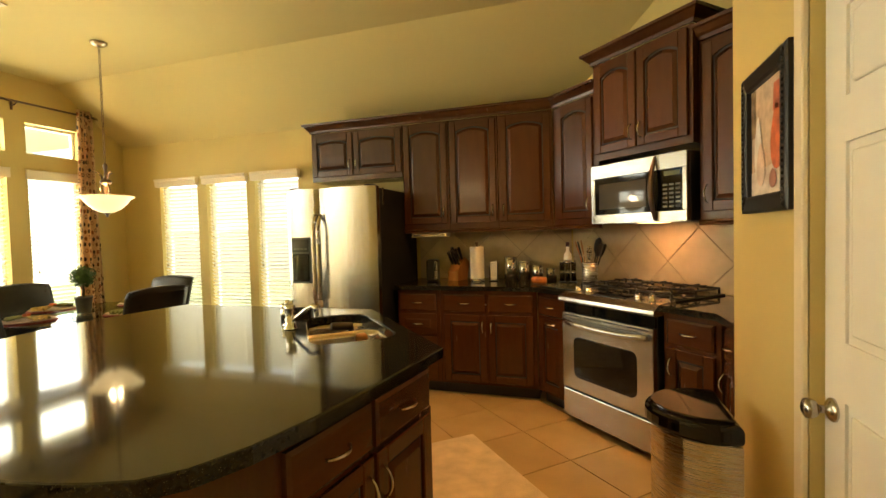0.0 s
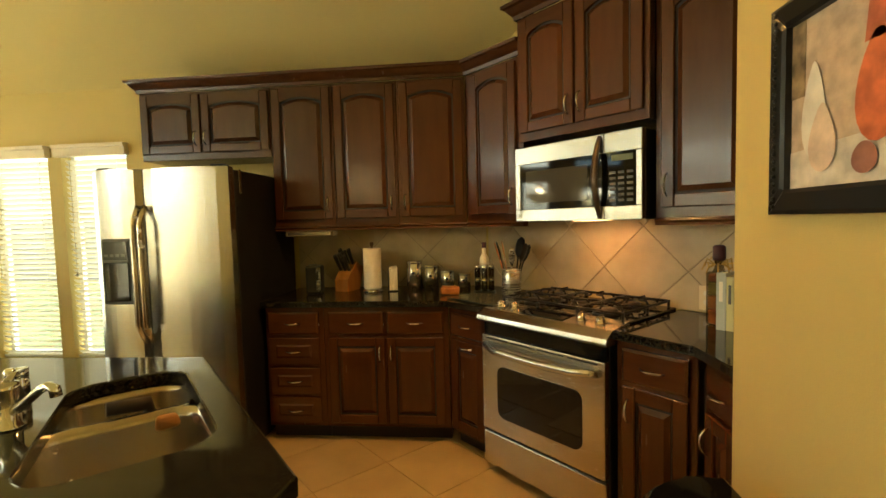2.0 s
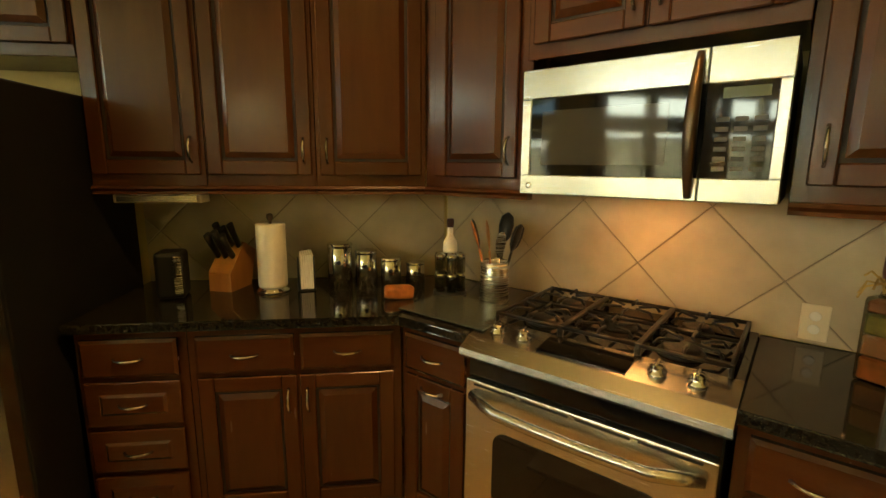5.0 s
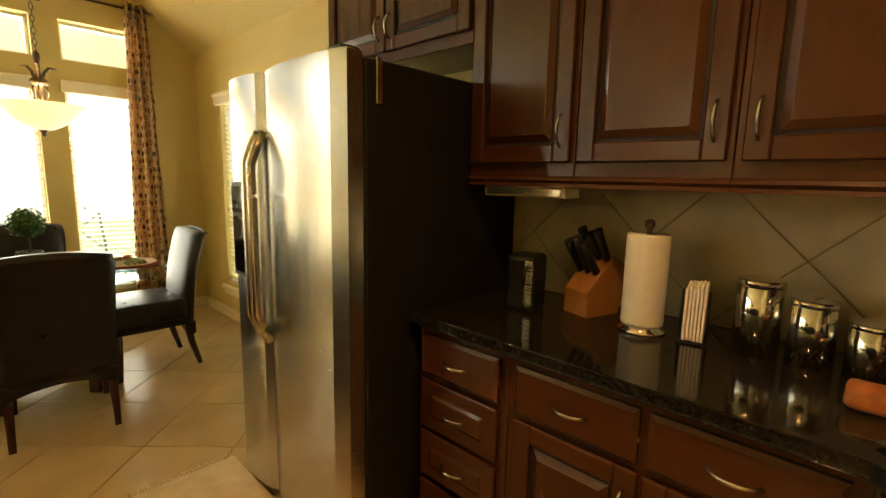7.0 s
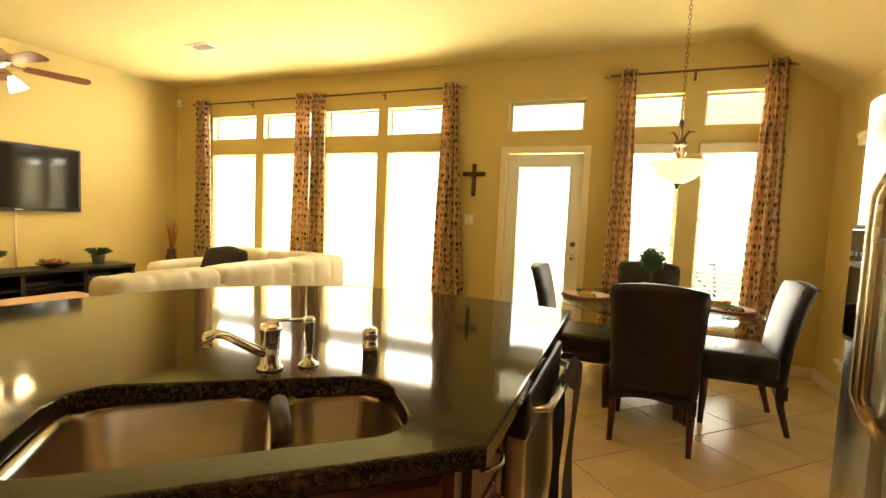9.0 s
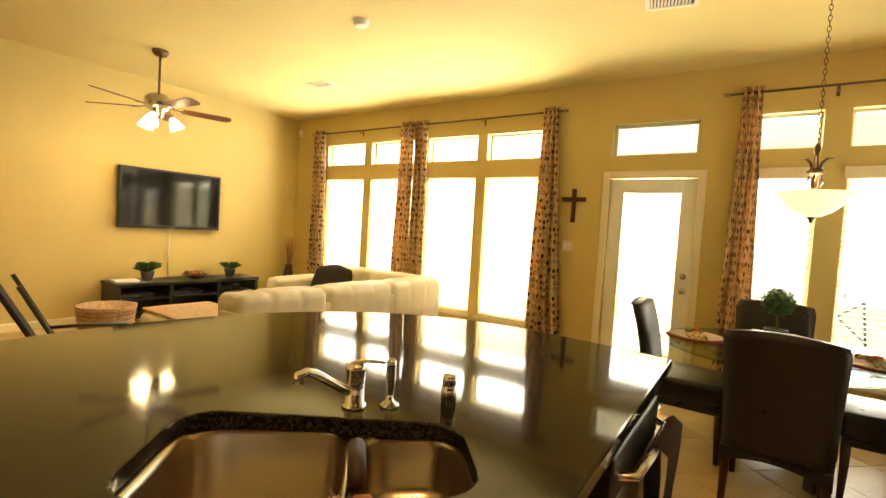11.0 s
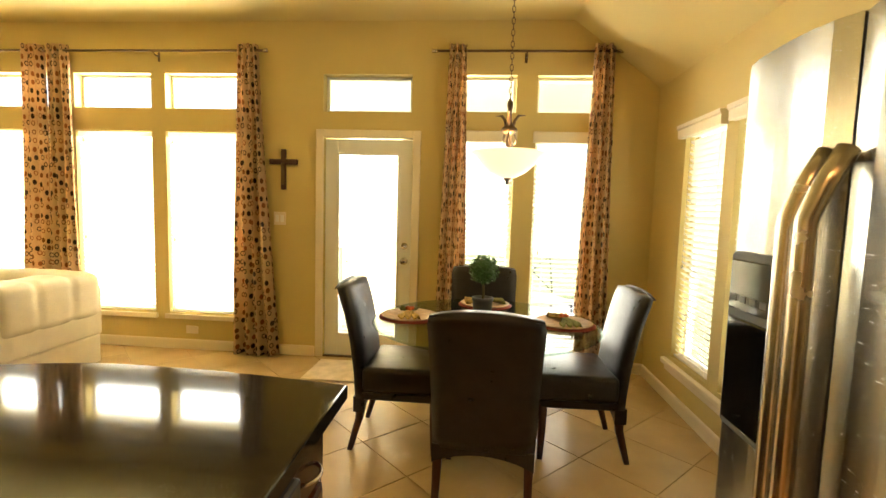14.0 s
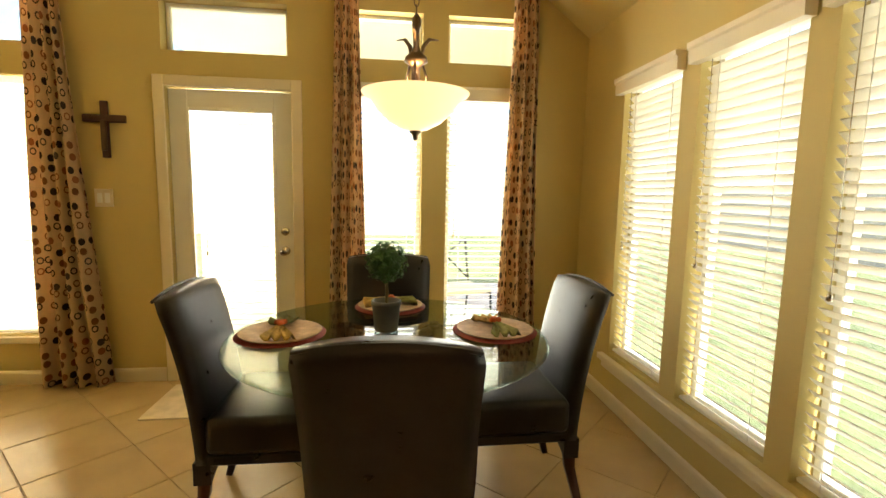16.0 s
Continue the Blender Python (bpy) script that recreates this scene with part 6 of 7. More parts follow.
def rod(x0, x1, brackets):
    ob = thing("curtain_rod", "dark bronze curtain rod with cap ends", "curtain rod", group="curtain rods")
    bm = tube(bm_new(), [(x0, -0.085, ROD), (x1, -0.085, ROD)], 0.011, 12)
    part("rod", bm, M_BRONZE, ob)
    for x, s in ((x0, -1), (x1, 1)):
        bm = bm_new()
        tube(bm, [(x, -0.085, ROD), (x + s * 0.012, -0.085, ROD), (x + s * 0.05, -0.085, ROD), (x + s * 0.055, -0.085, ROD)], [0.011, 0.017, 0.017, 0.006], 12)
        part("end_cap", bm, M_NICKEL, ob)
    for x in brackets:
        bm = bm_new()
        tube(bm, [(x, -0.002, ROD - 0.03), (x, -0.05, ROD - 0.03), (x, -0.085, ROD - 0.014)], 0.006, 8)
        box(bm, x - 0.012, -0.008, ROD - 0.075, x + 0.012, -0.002, ROD + 0.01, 0.003, 1)
        part("bracket", bm, M_BRONZE, ob)


rod(-7.60, -5.60, (-6.60,))
rod(-5.52, -3.47, (-4.50,))
rod(-1.90, -0.40, (-1.14,))


# ---- blinds ----
def blind(name, m, w, h, tilt=18, inset=0.0):
    """A slatted blind hung in an opening: local x along the wall, y outward, z up from the sill."""
    ob = thing(name, "white wooden slat blind, lowered with open slats", "blind", m, "slat blinds")
    bm = bm_new()
    box(bm, 0.004, -0.03, h - 0.05, w - 0.004, 0.03, h - 0.002, 0.004, 1)
    part("head_rail", bm, M_BLIND, ob)
    n = int((h - 0.09) / 0.042)
    sl = bm_new()
    box(sl, 0.006, -0.024, -0.0014, w - 0.006, 0.024, 0.0014)
    me = bpy.data.meshes.new("slat")
    sl.to_mesh(me)
    sl.free()
    me.materials.append(M_BLIND)
    for i in range(n):
        s = new("slat", me)
        s.parent = ob
        s.matrix_local = pose(0, 0, 0.04 + i * 0.042, -tilt + random.uniform(-1.2, 1.2))
    bm = bm_new()
    box(bm, 0.006, -0.026, 0.004, w - 0.006, 0.026, 0.022, 0.004, 1)
    part("bottom_rail", bm, M_BLIND, ob)
    for x in (0.10, w - 0.10):
        bm = tube(bm_new(), [(x, -0.027, 0.02), (x, -0.027, h - 0.04)], 0.0016, 5)
        part("ladder_cord", bm, M_BLIND, ob)
    bm = bm_new()
    tube(bm, [(0.06, -0.036, h - 0.05), (0.06, -0.036, h * 0.42)], 0.002, 5)
    lathe(bm, [(0.002, 0), (0.008, -0.006), (0.010, -0.03), (0.003, -0.034)], 10, Matrix.Translation((0.06, -0.036, h * 0.42)))
    part("pull_cord", bm, M_NICKEL, ob)


for i, (a, b) in enumerate(EAST_WIN):
    blind("blind", pose(0.045, b - 0.003, 0.355, 0, 0, -90), b - a - 0.006, 1.69, 40)
    bm = bm_new()
    extrude_profile(bm, [(-0.002, 1.985), (-0.050, 1.985), (-0.052, 2.045), (-0.062, 2.055), (-0.064, 2.078), (-0.002, 2.078)], -0.025, b - a + 0.025, m=Matrix.Identity(4))
    v_ = solid("valance", bm, M_TRIM, "cream window valance above the blind", "valance", pose(0, b, 0, 0, 0, -90), "window valances")
for i, (a, b) in enumerate(NORTH_WIN):
    blind("blind", pose(a + 0.003, 0.045, SILL_Z + 0.005), b - a - 0.006, HEAD_Z - SILL_Z - 0.01, 62 if i < 4 else 16)
    if i < 4:
        continue
    bm = bm_new()
    extrude_profile(bm, [(-0.002, 2.02), (-0.026, 2.02), (-0.028, 2.10), (-0.036, 2.115), (-0.002, 2.115)], -0.02, b - a + 0.02)
    solid("valance", bm, M_TRIM, "cream window valance above the blind", "valance", pose(a, 0, 0), "window valances")

blind("blind", pose(DOOR[0] + 0.145, 0.105, 0.225), W - 0.278, 1.66, 62)

# ---- wall cross, switch, outlet ----
cr = thing("wall_cross", "dark wooden wall cross with a carved figure", "cross", pose(-3.305, -0.002, 0))
bm = bm_new()
box(bm, -0.025, -0.022, 1.555, 0.025, -0.001, 1.925, 0.008, 2)
part("upright", bm, M_LEG, cr)
bm = bm_new()
box(bm, -0.135, -0.024, 1.785, 0.135, -0.003, 1.835, 0.008, 2)
part("crossbar", bm, M_LEG, cr)
bm = bm_new()
box(bm, -0.018, -0.040, 1.60, 0.018, -0.0245, 1.80, 0.008, 2)
part("ornament", bm, M_BRONZE, cr)
sw = thing("light_switch", "cream double light switch beside the door", "switch", pose(-3.345, -0.002, 1.29))
bm = bm_new()
box(bm, -0.058, -0.008, -0.06, 0.058, 0, 0.06, 0.003, 2)
part("cover_plate", bm, M_TRIM, sw)
for x in (-0.024, 0.024):
    bm = bm_new()
    box(bm, x - 0.016, -0.012, -0.033, x + 0.016, -0.0085, 0.033, 0.002, 1)
    part("rocker", bm, M_WHITE, sw)
so_ = thing("wall_outlet", "cream wall outlet below the window", "outlet", pose(-4.22, -0.002, 0.19))
bm = bm_new()
box(bm, -0.06, -0.008, -0.038, 0.06, 0, 0.038, 0.003, 2)
part("cover_plate", bm, M_TRIM, so_)

# ---- patio furniture seen through the blinds ----
pc = thing("patio_chair", "dark metal patio chair with crossed bars", "chair", pose(-0.75, 1.15, -0.03, 0, 0, 200))
for x in (-0.25, 0.25):
    bm = tube(bm_new(), [(x, 0.25, 0.0), (x, 0.22, 0.42), (x, -0.22, 0.42), (x, -0.30, 0.0)], 0.012, 8)
    part("side_frame", bm, M_BLACK, pc)
    bm = tube(bm_new(), [(x, -0.22, 0.42), (x, -0.32, 0.92)], 0.012, 8)
    part("back_post", bm, M_BLACK, pc)
bm = tube(bm_new(), [(-0.25, -0.24, 0.50), (0.0, -0.28, 0.75), (0.25, -0.32, 0.92)], 0.010, 8)
part("crossed_bar", bm, M_BLACK, pc)
bm = tube(bm_new(), [(0.25, -0.24, 0.50), (0.0, -0.29, 0.75), (-0.25, -0.32, 0.92)], 0.010, 8)
part("crossed_bar", bm, M_BLACK, pc)
bm = bm_new()
box(bm, -0.26, -0.23, 0.43, 0.26, 0.23, 0.47, 0.012, 2)
part("seat", bm, M_TRIM, pc)

# ---- living room ----
tv = thing("television", "flat black television mounted on the wall", "television", pose(WEST, -2.02, 0, 0, 0, 90))
bm = bm_new()
box(bm, -0.64, -0.085, 1.165, 0.64, -0.045, 1.93, 0.008, 2)
part("housing", bm, M_BLACK, tv)
bm = bm_new()
box(bm, -0.61, -0.0875, 1.205, 0.61, -0.0855, 1.905)
part("screen", bm, M_SCREEN, tv, "glossy dark screen")
bm = bm_new()
box(bm, -0.2, -0.044, 1.4, 0.2, -0.001, 1.7)
part("wall_mount", bm, M_BLACK, tv)
bm = bm_new()
box(bm, -0.04, -0.087, 1.178, 0.04, -0.0855, 1.188)
part("badge", bm, M_NICKEL, tv)
bm = tube(bm_new(), [(WEST + 0.012, -2.02, 1.16), (WEST + 0.012, -2.025, 0.85), (WEST + 0.012, -2.02, 0.52)], 0.009, 6)
solid("cable_cover", bm, M_TRIM, "pale cable cover under the television", "cable")

mc_ = thing("media_console", "low black wooden media console with open shelves", "console", pose(WEST + 0.004, -1.87, 0, 0, 0, 90))
bm = bm_new()
box(bm, -0.92, -0.46, 0.475, 0.92, 0, 0.515, 0.004, 1)
part("top", bm, M_BLACK, mc_)
for x in (-0.91, -0.32, 0.30, 0.87):
    bm = bm_new()
    box(bm, x, -0.45, 0.0, x + 0.04, -0.01, 0.474)
    part("side_panel", bm, M_BLACK, mc_)
for z in (0.05, 0.30):
    for a, b in ((-0.869, -0.321), (-0.279, 0.299), (0.341, 0.869)):
        bm = bm_new()
        box(bm, a, -0.44, z, b, -0.02, z + 0.025)
        part("shelf", bm, M_BLACK, mc_)
bm = bm_new()
box(bm, -0.87, -0.012, 0.08, 0.87, -0.004, 0.474)
part("back_panel", bm, M_BLACK, mc_)
for x, w_, h_ in ((-0.6, 0.40, 0.06), (0.0, 0.42, 0.05), (0.6, 0.34, 0.08)):
    b_ = thing("media_box", "small dark media box on the console shelf", "electronics", pose(WEST + 0.004, -1.95, 0, 0, 0, 90) @ Matrix.Translation((x, -0.22, 0.326)), "media boxes")
    bm = bm_new()
    box(bm, -w_ / 2, -0.15, 0.0, w_ / 2, 0.15, h_, 0.004, 1)
    part("case", bm, M_BLACK, b_)
    bm = bm_new()
    box(bm, -w_ * 0.4, -0.1525, h_ * 0.3, w_ * 0.1, -0.1505, h_ * 0.7)
    part("display", bm, M_POT, b_)

bk_ = thing("open_book", "white open book lying on the console", "book", pose(WEST + 0.25, -2.62, 0.515, 0, 0, 85))
bm = bm_new()
box(bm, -0.13, -0.10, 0.0, 0.13, 0.10, 0.025, 0.006, 2)
part("pages", bm, M_PAPER, bk_)


def potted(x, y, z, h, label, leaf, n, seed):
    ob = thing("potted_plant", label, "plant", pose(x, y, z), "console plants")
    bm = lathe(bm_new(), [(0.05, 0), (0.055, 0.004), (0.075, 0.10), (0.078, 0.115), (0.066, 0.116), (0.01, 0.10)], 18)
    part("pot", bm, M_POT, ob)
    rnd = random.Random(seed)
    bm = bm_new()
    for i in range(n):
        a = rnd.uniform(0, 6.28)
        l_ = rnd.uniform(0.06, 0.14)
        d = Vector((math.cos(a), math.sin(a), 0))
        p0 = Vector((0, 0, 0.10))
        p1 = p0 + d * l_ * 0.6 + Vector((0, 0, h * rnd.uniform(0.5, 1.0)))
        p2 = p0 + d * l_ * 1.2 + Vector((0, 0, h * rnd.uniform(0.3, 0.8)))
        s = d.cross(Vector((0, 0, 1))) * 0.014
        v = [bm.verts.new(q) for q in (p0 - s * 0.3, p0 + s * 0.3, p1 + s, p2, p1 - s)]
        bm.faces.new(v)
    part("leaves", bm, leaf, ob)


potted(WEST + 0.24, -2.37, 0.515, 0.15, "small plant in a dark blue pot on the console", M_GREEN, 46, 5)
potted(WEST + 0.24, -1.28, 0.515, 0.12, "small dark green plant at the console's end", M_GREEN, 46, 6)
bw = thing("fruit_bowl", "wide brown bowl of dried fruit on the console", "bowl", pose(WEST + 0.25, -1.78, 0.515))
bm = lathe(bm_new(), [(0.05, 0), (0.06, 0.005), (0.16, 0.05), (0.165, 0.056), (0.15, 0.05), (0.04, 0.012)], 24)
part("bowl", bm, M_LEG, bw)
for k in range(9):
    a, r_ = k * 2.4, 0.03 + 0.01 * k
    bm = lathe(bm_new(), [(0.001, -0.028), (0.024, -0.014), (0.03, 0.0), (0.022, 0.018), (0.001, 0.026)], 10, Matrix.Translation((r_ * math.cos(a), r_ * math.sin(a), 0.068 + 0.012 * (k % 2))))
    part("fruit", bm, M_SOIL, bw, smooth=True)


# ---- sectional sofa ----
def cushion(bm, x0, y0, z0, x1, y1, z1, r, puff, seams=0, seed=0):
    """A soft block with swollen faces and sagging seams."""
    g = bmesh.new()
    box(g, x0, y0, z0, x1, y1, z1, r, 4)
    bmesh.ops.subdivide_edges(g, edges=[e for e in g.edges if e.calc_length() > 0.12], cuts=27 if seams else 7, use_grid_fill=True)
    c = Vector(((x0 + x1) / 2, (y0 + y1) / 2, (z0 + z1) / 2))
    hx, hy, hz = (x1 - x0) / 2, (y1 - y0) / 2, (z1 - z0) / 2
    for v in g.verts:
        d = v.co - c
        u = (max(0, 1 - (d.x / hx) ** 2), max(0, 1 - (d.y / hy) ** 2), max(0, 1 - (d.z / hz) ** 2))
        v.co.z += puff * u[0] * u[1] * (1 if d.z > 0 else -0.2)
        v.co.y += puff * 0.6 * u[0] * u[2] * (1 if d.y > 0 else -1)
        v.co.x += puff * 0.4 * u[1] * u[2] * (1 if d.x > 0 else -1)
        v.co += noise.noise_vector(v.co * 6 + Vector((seed, 0, 0))) * puff * 0.25
        if seams:
            w_ = abs(math.sin(math.pi * seams * (v.co.x - x0) / (x1 - x0)))
            s_ = (1 - w_) ** 5
            if d.z > 0:
                v.co.z -= 0.026 * s_
            v.co.y -= 0.016 * s_ * (1 if d.y > 0 else -1)
            v.co.z += 0.005 * math.sin(v.co.x * 23) * u[1]
    me = bpy.data.meshes.new("tmp")
    g.to_mesh(me)
    g.free()
    bm.from_mesh(me)
    bpy.data.meshes.remove(me)


def sofa(name, m, w, seats, arms, label, chaise=False):
    """Local x along the sofa, front towards -y, back at y = 0."""
    ob = thing(name, label, "sofa", m, "sectional sofa")
    bm = bm_new()
    cushion(bm, 0, -0.92, 0.06, w, -0.02, 0.30, 0.02, 0.004)
    part("base", bm, M_CREAM, ob, smooth=True)
    bm = bm_new()
    box(bm, 0.0, -0.20, 0.30, w, 0.0, 0.70, 0.02, 3)
    part("back_frame", bm, M_CREAM, ob)
    sw_ = (w - 0.02) / seats
    for i in range(seats):
        bm = bm_new()
        cushion(bm, 0.01 + i * sw_, -0.95, 0.30, i * sw_ + sw_, -0.22, 0.45, 0.04, 0.03, 0, i)
        part("seat_cushion", bm, M_CREAM, ob, smooth=True)
        bm = bm_new()
        cushion(bm, 0.004 + i * sw_, -0.30, 0.45, i * sw_ + sw_ - 0.004, 0.015, 0.815, 0.06, 0.016, 3, i + 3)
        part("back_cushion", bm, M_CREAM, ob, smooth=True)
    for x0, x1 in arms:
        bm = bm_new()
        cushion(bm, x0, -0.98, 0.06, x1, -0.02, 0.66, 0.06, 0.02, 0, 9)
        part("arm", bm, M_CREAM, ob, smooth=True)
    for x in (0.06, w - 0.10):
        for y in (-0.86, -0.10):
            bm = bm_new()
            box(bm, x, y, 0.0, x + 0.07, y + 0.07, 0.06, 0.004, 1)
            part("foot", bm, M_LEG, ob)
    return ob


SBX = -4.60
sofa("sofa", pose(SBX, -0.62, 0, 0, 0, -90), 2.56, 3, [], "cream tufted leather sofa section with its back to the kitchen")
sofa("sofa", pose(-6.40, -0.58, 0, 0, 0, 0), 1.74, 2, [(-0.20, 0.0)], "cream tufted leather sofa section under the windows")
ot = thing("chaise", "cream leather chaise with a loose woven throw", "sofa", pose(SBX, -2.38, 0, 0, 0, -90), "sectional sofa")
bm = bm_new()
cushion(bm, 0.0, -1.75, 0.06, 0.70, -0.985, 0.44, 0.06, 0.02)
part("seat", bm, M_CREAM, ot, smooth=True)
th = bm_new()
cushion(th, 0.03, -1.74, 0.452, 0.67, -1.05, 0.475, 0.008, 0.012)
part("throw", th, M_PLATE, ot, "tan woven throw", smooth=True)
for x in (0.05, 0.58):
    for y in (-1.68, -1.10):
        bm = bm_new()
        box(bm, x, y, 0, x + 0.07, y + 0.07, 0.06)
        part("foot", bm, M_LEG, ot)
bm = bm_new()
cushion(bm, -0.28, -0.07, 0.0, 0.28, 0.07, 0.37, 0.05, 0.05)
solid("throw_pillow", bm, M_CUSHION, "dark brown throw pillow on the cream sofa", "pillow", pose(-6.05, -1.05, 0.455, -24, 0, 4), smooth=True)

# dried grasses in the corner
vs_ = thing("floor_vase", "tall brown vase of dried reeds in the corner", "vase", pose(-7.86, -0.28, 0))
bm = lathe(bm_new(), [(0.07, 0), (0.09, 0.02), (0.12, 0.25), (0.08, 0.50), (0.05, 0.62), (0.06, 0.66), (0.045, 0.65), (0.03, 0.5)], 20)
part("vase", bm, M_LEG, vs_)
bm = bm_new()
rnd = random.Random(8)
for i in range(26):
    a, l_ = rnd.uniform(0, 6.28), rnd.uniform(0.03, 0.14)
    tube(bm, [(0.01 * math.cos(a), 0.01 * math.sin(a), 0.55), (l_ * 0.5 * math.cos(a), l_ * 0.5 * math.sin(a), 0.85), (l_ * math.cos(a), l_ * math.sin(a), 1.05 + rnd.uniform(-0.1, 0.1))], [0.003, 0.004, 0.002], 5)
part("reeds", bm, M_SOIL, vs_)

# ---- ceiling fan ----
M_BLADE = mat("blade_wood", (0.17, 0.055, 0.022), 0.4, noise_scale=5, vary=0.25, stretch=(1, 7, 7))
fx, fy = -6.85, -2.75
fan = thing("ceiling_fan", "five-blade ceiling fan with three lit glass shades", "ceiling fan", pose(fx, fy, -0.0))
bm = lathe(bm_new(), [(0.075, H - 0.001), (0.075, H - 0.03), (0.05, H - 0.06), (0.015, H - 0.07)], 24)
part("canopy", bm, M_BRONZE, fan)
bm = tube(bm_new(), [(0, 0, H - 0.06), (0, 0, 2.60)], 0.012, 10)
part("downrod", bm, M_BRONZE, fan)
bm = lathe(bm_new(), [(0.03, 2.62), (0.09, 2.60), (0.13, 2.56), (0.135, 2.49), (0.10, 2.45), (0.06, 2.43), (0.05, 2.38), (0.03, 2.36)], 28)
part("motor", bm, M_NICKEL, fan)
for k in range(5):
    a = k * 72 + 2
    bm = bm_new()
    ol = [(0.22, -0.05), (0.30, -0.062), (0.66, -0.07), (0.70, -0.05), (0.715, 0.0), (0.70, 0.05), (0.66, 0.07), (0.30, 0.062), (0.22, 0.05)]
    prism(bm, ol, -0.004, 0.004)
    bl = part("blade", bm, M_BLADE, fan, "brown wooden blade", m=Matrix.Translation((0, 0, 2.475)) @ pose(0, 0, 0, 0, 0, a) @ pose(0, 0, 0, -12))
    bm = bm_new()
    tube(bm, [(0.10, 0, 0.01), (0.17, 0, 0.0), (0.26, 0, -0.006)], [0.014, 0.016, 0.022], 8, 0.35)
    part("blade_iron", bm, M_BRONZE, bl)
for k in range(3):
    a = radians(k * 120 + 75)
    c, s = math.cos(a), math.sin(a)
    bm = tube(bm_new(), [(0.03 * c, 0.03 * s, 2.40), (0.09 * c, 0.09 * s, 2.41), (0.12 * c, 0.12 * s, 2.385)], 0.009, 8)
    part("lamp_arm", bm, M_BRONZE, fan)
    bm = lathe(bm_new(), [(0.025, 0.0), (0.03, -0.02), (0.055, -0.06), (0.068, -0.10), (0.074, -0.125), (0.068, -0.12), (0.05, -0.06), (0.02, -0.015)], 20, Matrix.Translation((0.125 * c, 0.125 * s, 2.385)) @ pose(0, 0, 0, 0, 0, math.degrees(a)) @ pose(0, 0, 0, 0, -28))
    part("glass_shade", bm, M_BULBGLASS, fan, "lit frosted glass shade")
    bulb("fan_bulb", fx + 0.155 * c, fy + 0.155 * s, 2.29, 5, (1.0, 0.75, 0.42), 0.03)


# ---- ceiling fixtures ----
def vent(name, x, y, w, d, a, label):
    ob = thing(name, label, "vent", pose(x, y, H, 0, 0, a), "ceiling vents")
    for nm, b in (("frame", (-w / 2, -d / 2, w / 2, -d / 2 + 0.03)), ("frame", (-w / 2, d / 2 - 0.03, w / 2, d / 2)), ("frame", (-w / 2, -d / 2 + 0.03, -w / 2 + 0.03, d / 2 - 0.03)), ("frame", (w / 2 - 0.03, -d / 2 + 0.03, w / 2, d / 2 - 0.03))):
        bm = bm_new()
        box(bm, b[0], b[1], -0.012, b[2], b[3], -0.001, 0.003, 1)
        part(nm, bm, M_TRIM, ob)
    n = int((w - 0.06) / 0.022)
    for i in range(n):
        bm = bm_new()
        box(bm, -0.008, -d / 2 + 0.031, -0.001, 0.008, d / 2 - 0.031, 0.001)
        part("slat", bm, M_TRIM, ob, m=Matrix.Translation((-w / 2 + 0.041 + i * 0.022, 0, -0.007)) @ pose(0, 0, 0, 0, 38))
    # no opening here: a dark sheet gives the shade behind the slats
    bm = bm_new()
    box(bm, -w / 2 + 0.03, -d / 2 + 0.03, -0.0015, w / 2 - 0.03, d / 2 - 0.03, -0.0008)
    part("duct_shade", bm, M_DARK, ob)


vent("ceiling_vent", -2.20, -1.52, 0.34, 0.20, 12, "cream slatted ceiling vent near the dining table")
vent("ceiling_vent", -6.10, -1.25, 0.34, 0.20, 0, "cream slatted ceiling vent near the windows")
sd = thing("smoke_detector", "round white smoke detector on the ceiling", "smoke detector", pose(-4.42, -2.28, H))
bm = lathe(bm_new(), [(0.062, -0.001), (0.062, -0.02), (0.05, -0.038), (0.03, -0.042)], 24)
part("cover", bm, M_WHITE, sd)
bm = lathe(bm_new(), [(0.070, -0.0005), (0.070, -0.006)], 24)
part("base", bm, M_WHITE, sd)
ms_ = thing("motion_sensor", "small white alarm sensor in the wall corner", "sensor", pose(WEST + 0.10, -0.03, 2.83, 0, 0, 30))
bm = bm_new()
box(bm, -0.03, -0.04, -0.055, 0.03, 0.0, 0.055, 0.012, 3)
part("cover", bm, M_WHITE, ms_)
bm = bm_new()
box(bm, -0.02, -0.043, -0.04, 0.02, -0.0405, 0.0, 0.001, 1)
part("lens", bm, M_TRIM, ms_)

# ---- black folding chair in the living room ----
ac = thing("lounge_chair", "black folding sling chair in the living room", "chair", pose(-5.0, -3.95, 0, 0, 0, 170))
for x in (-0.28, 0.28):
    bm = tube(bm_new(), [(x, -0.40, 0.0), (x, 0.10, 0.55), (x, 0.30, 0.95)], 0.013, 8)
    part("back_bar", bm, M_BLACK, ac)
    bm = tube(bm_new(), [(x, 0.30, 0.0), (x, -0.05, 0.40), (x, -0.30, 0.58)], 0.013, 8)
    part("leg_bar", bm, M_BLACK, ac)
    bm = tube(bm_new(), [(x, -0.30, 0.585), (x, 0.0, 0.60), (x, 0.14, 0.60)], 0.018, 8, 0.6)
    part("armrest", bm, M_BLACK, ac)
bm = bm_new()
plate(bm, [(-0.26, 0.40), (0.26, 0.40), (0.26, 0.43), (-0.26, 0.43)], 0.16, -0.28)
part("seat", bm, M_CUSHION, ac)
bm = bm_new()
box(bm, -0.26, -0.012, 0.0, 0.26, 0.012, 0.52, 0.008, 2)
part("back_sling", bm, M_CUSHION, ac, m=pose(0, 0.14, 0.45, -27))
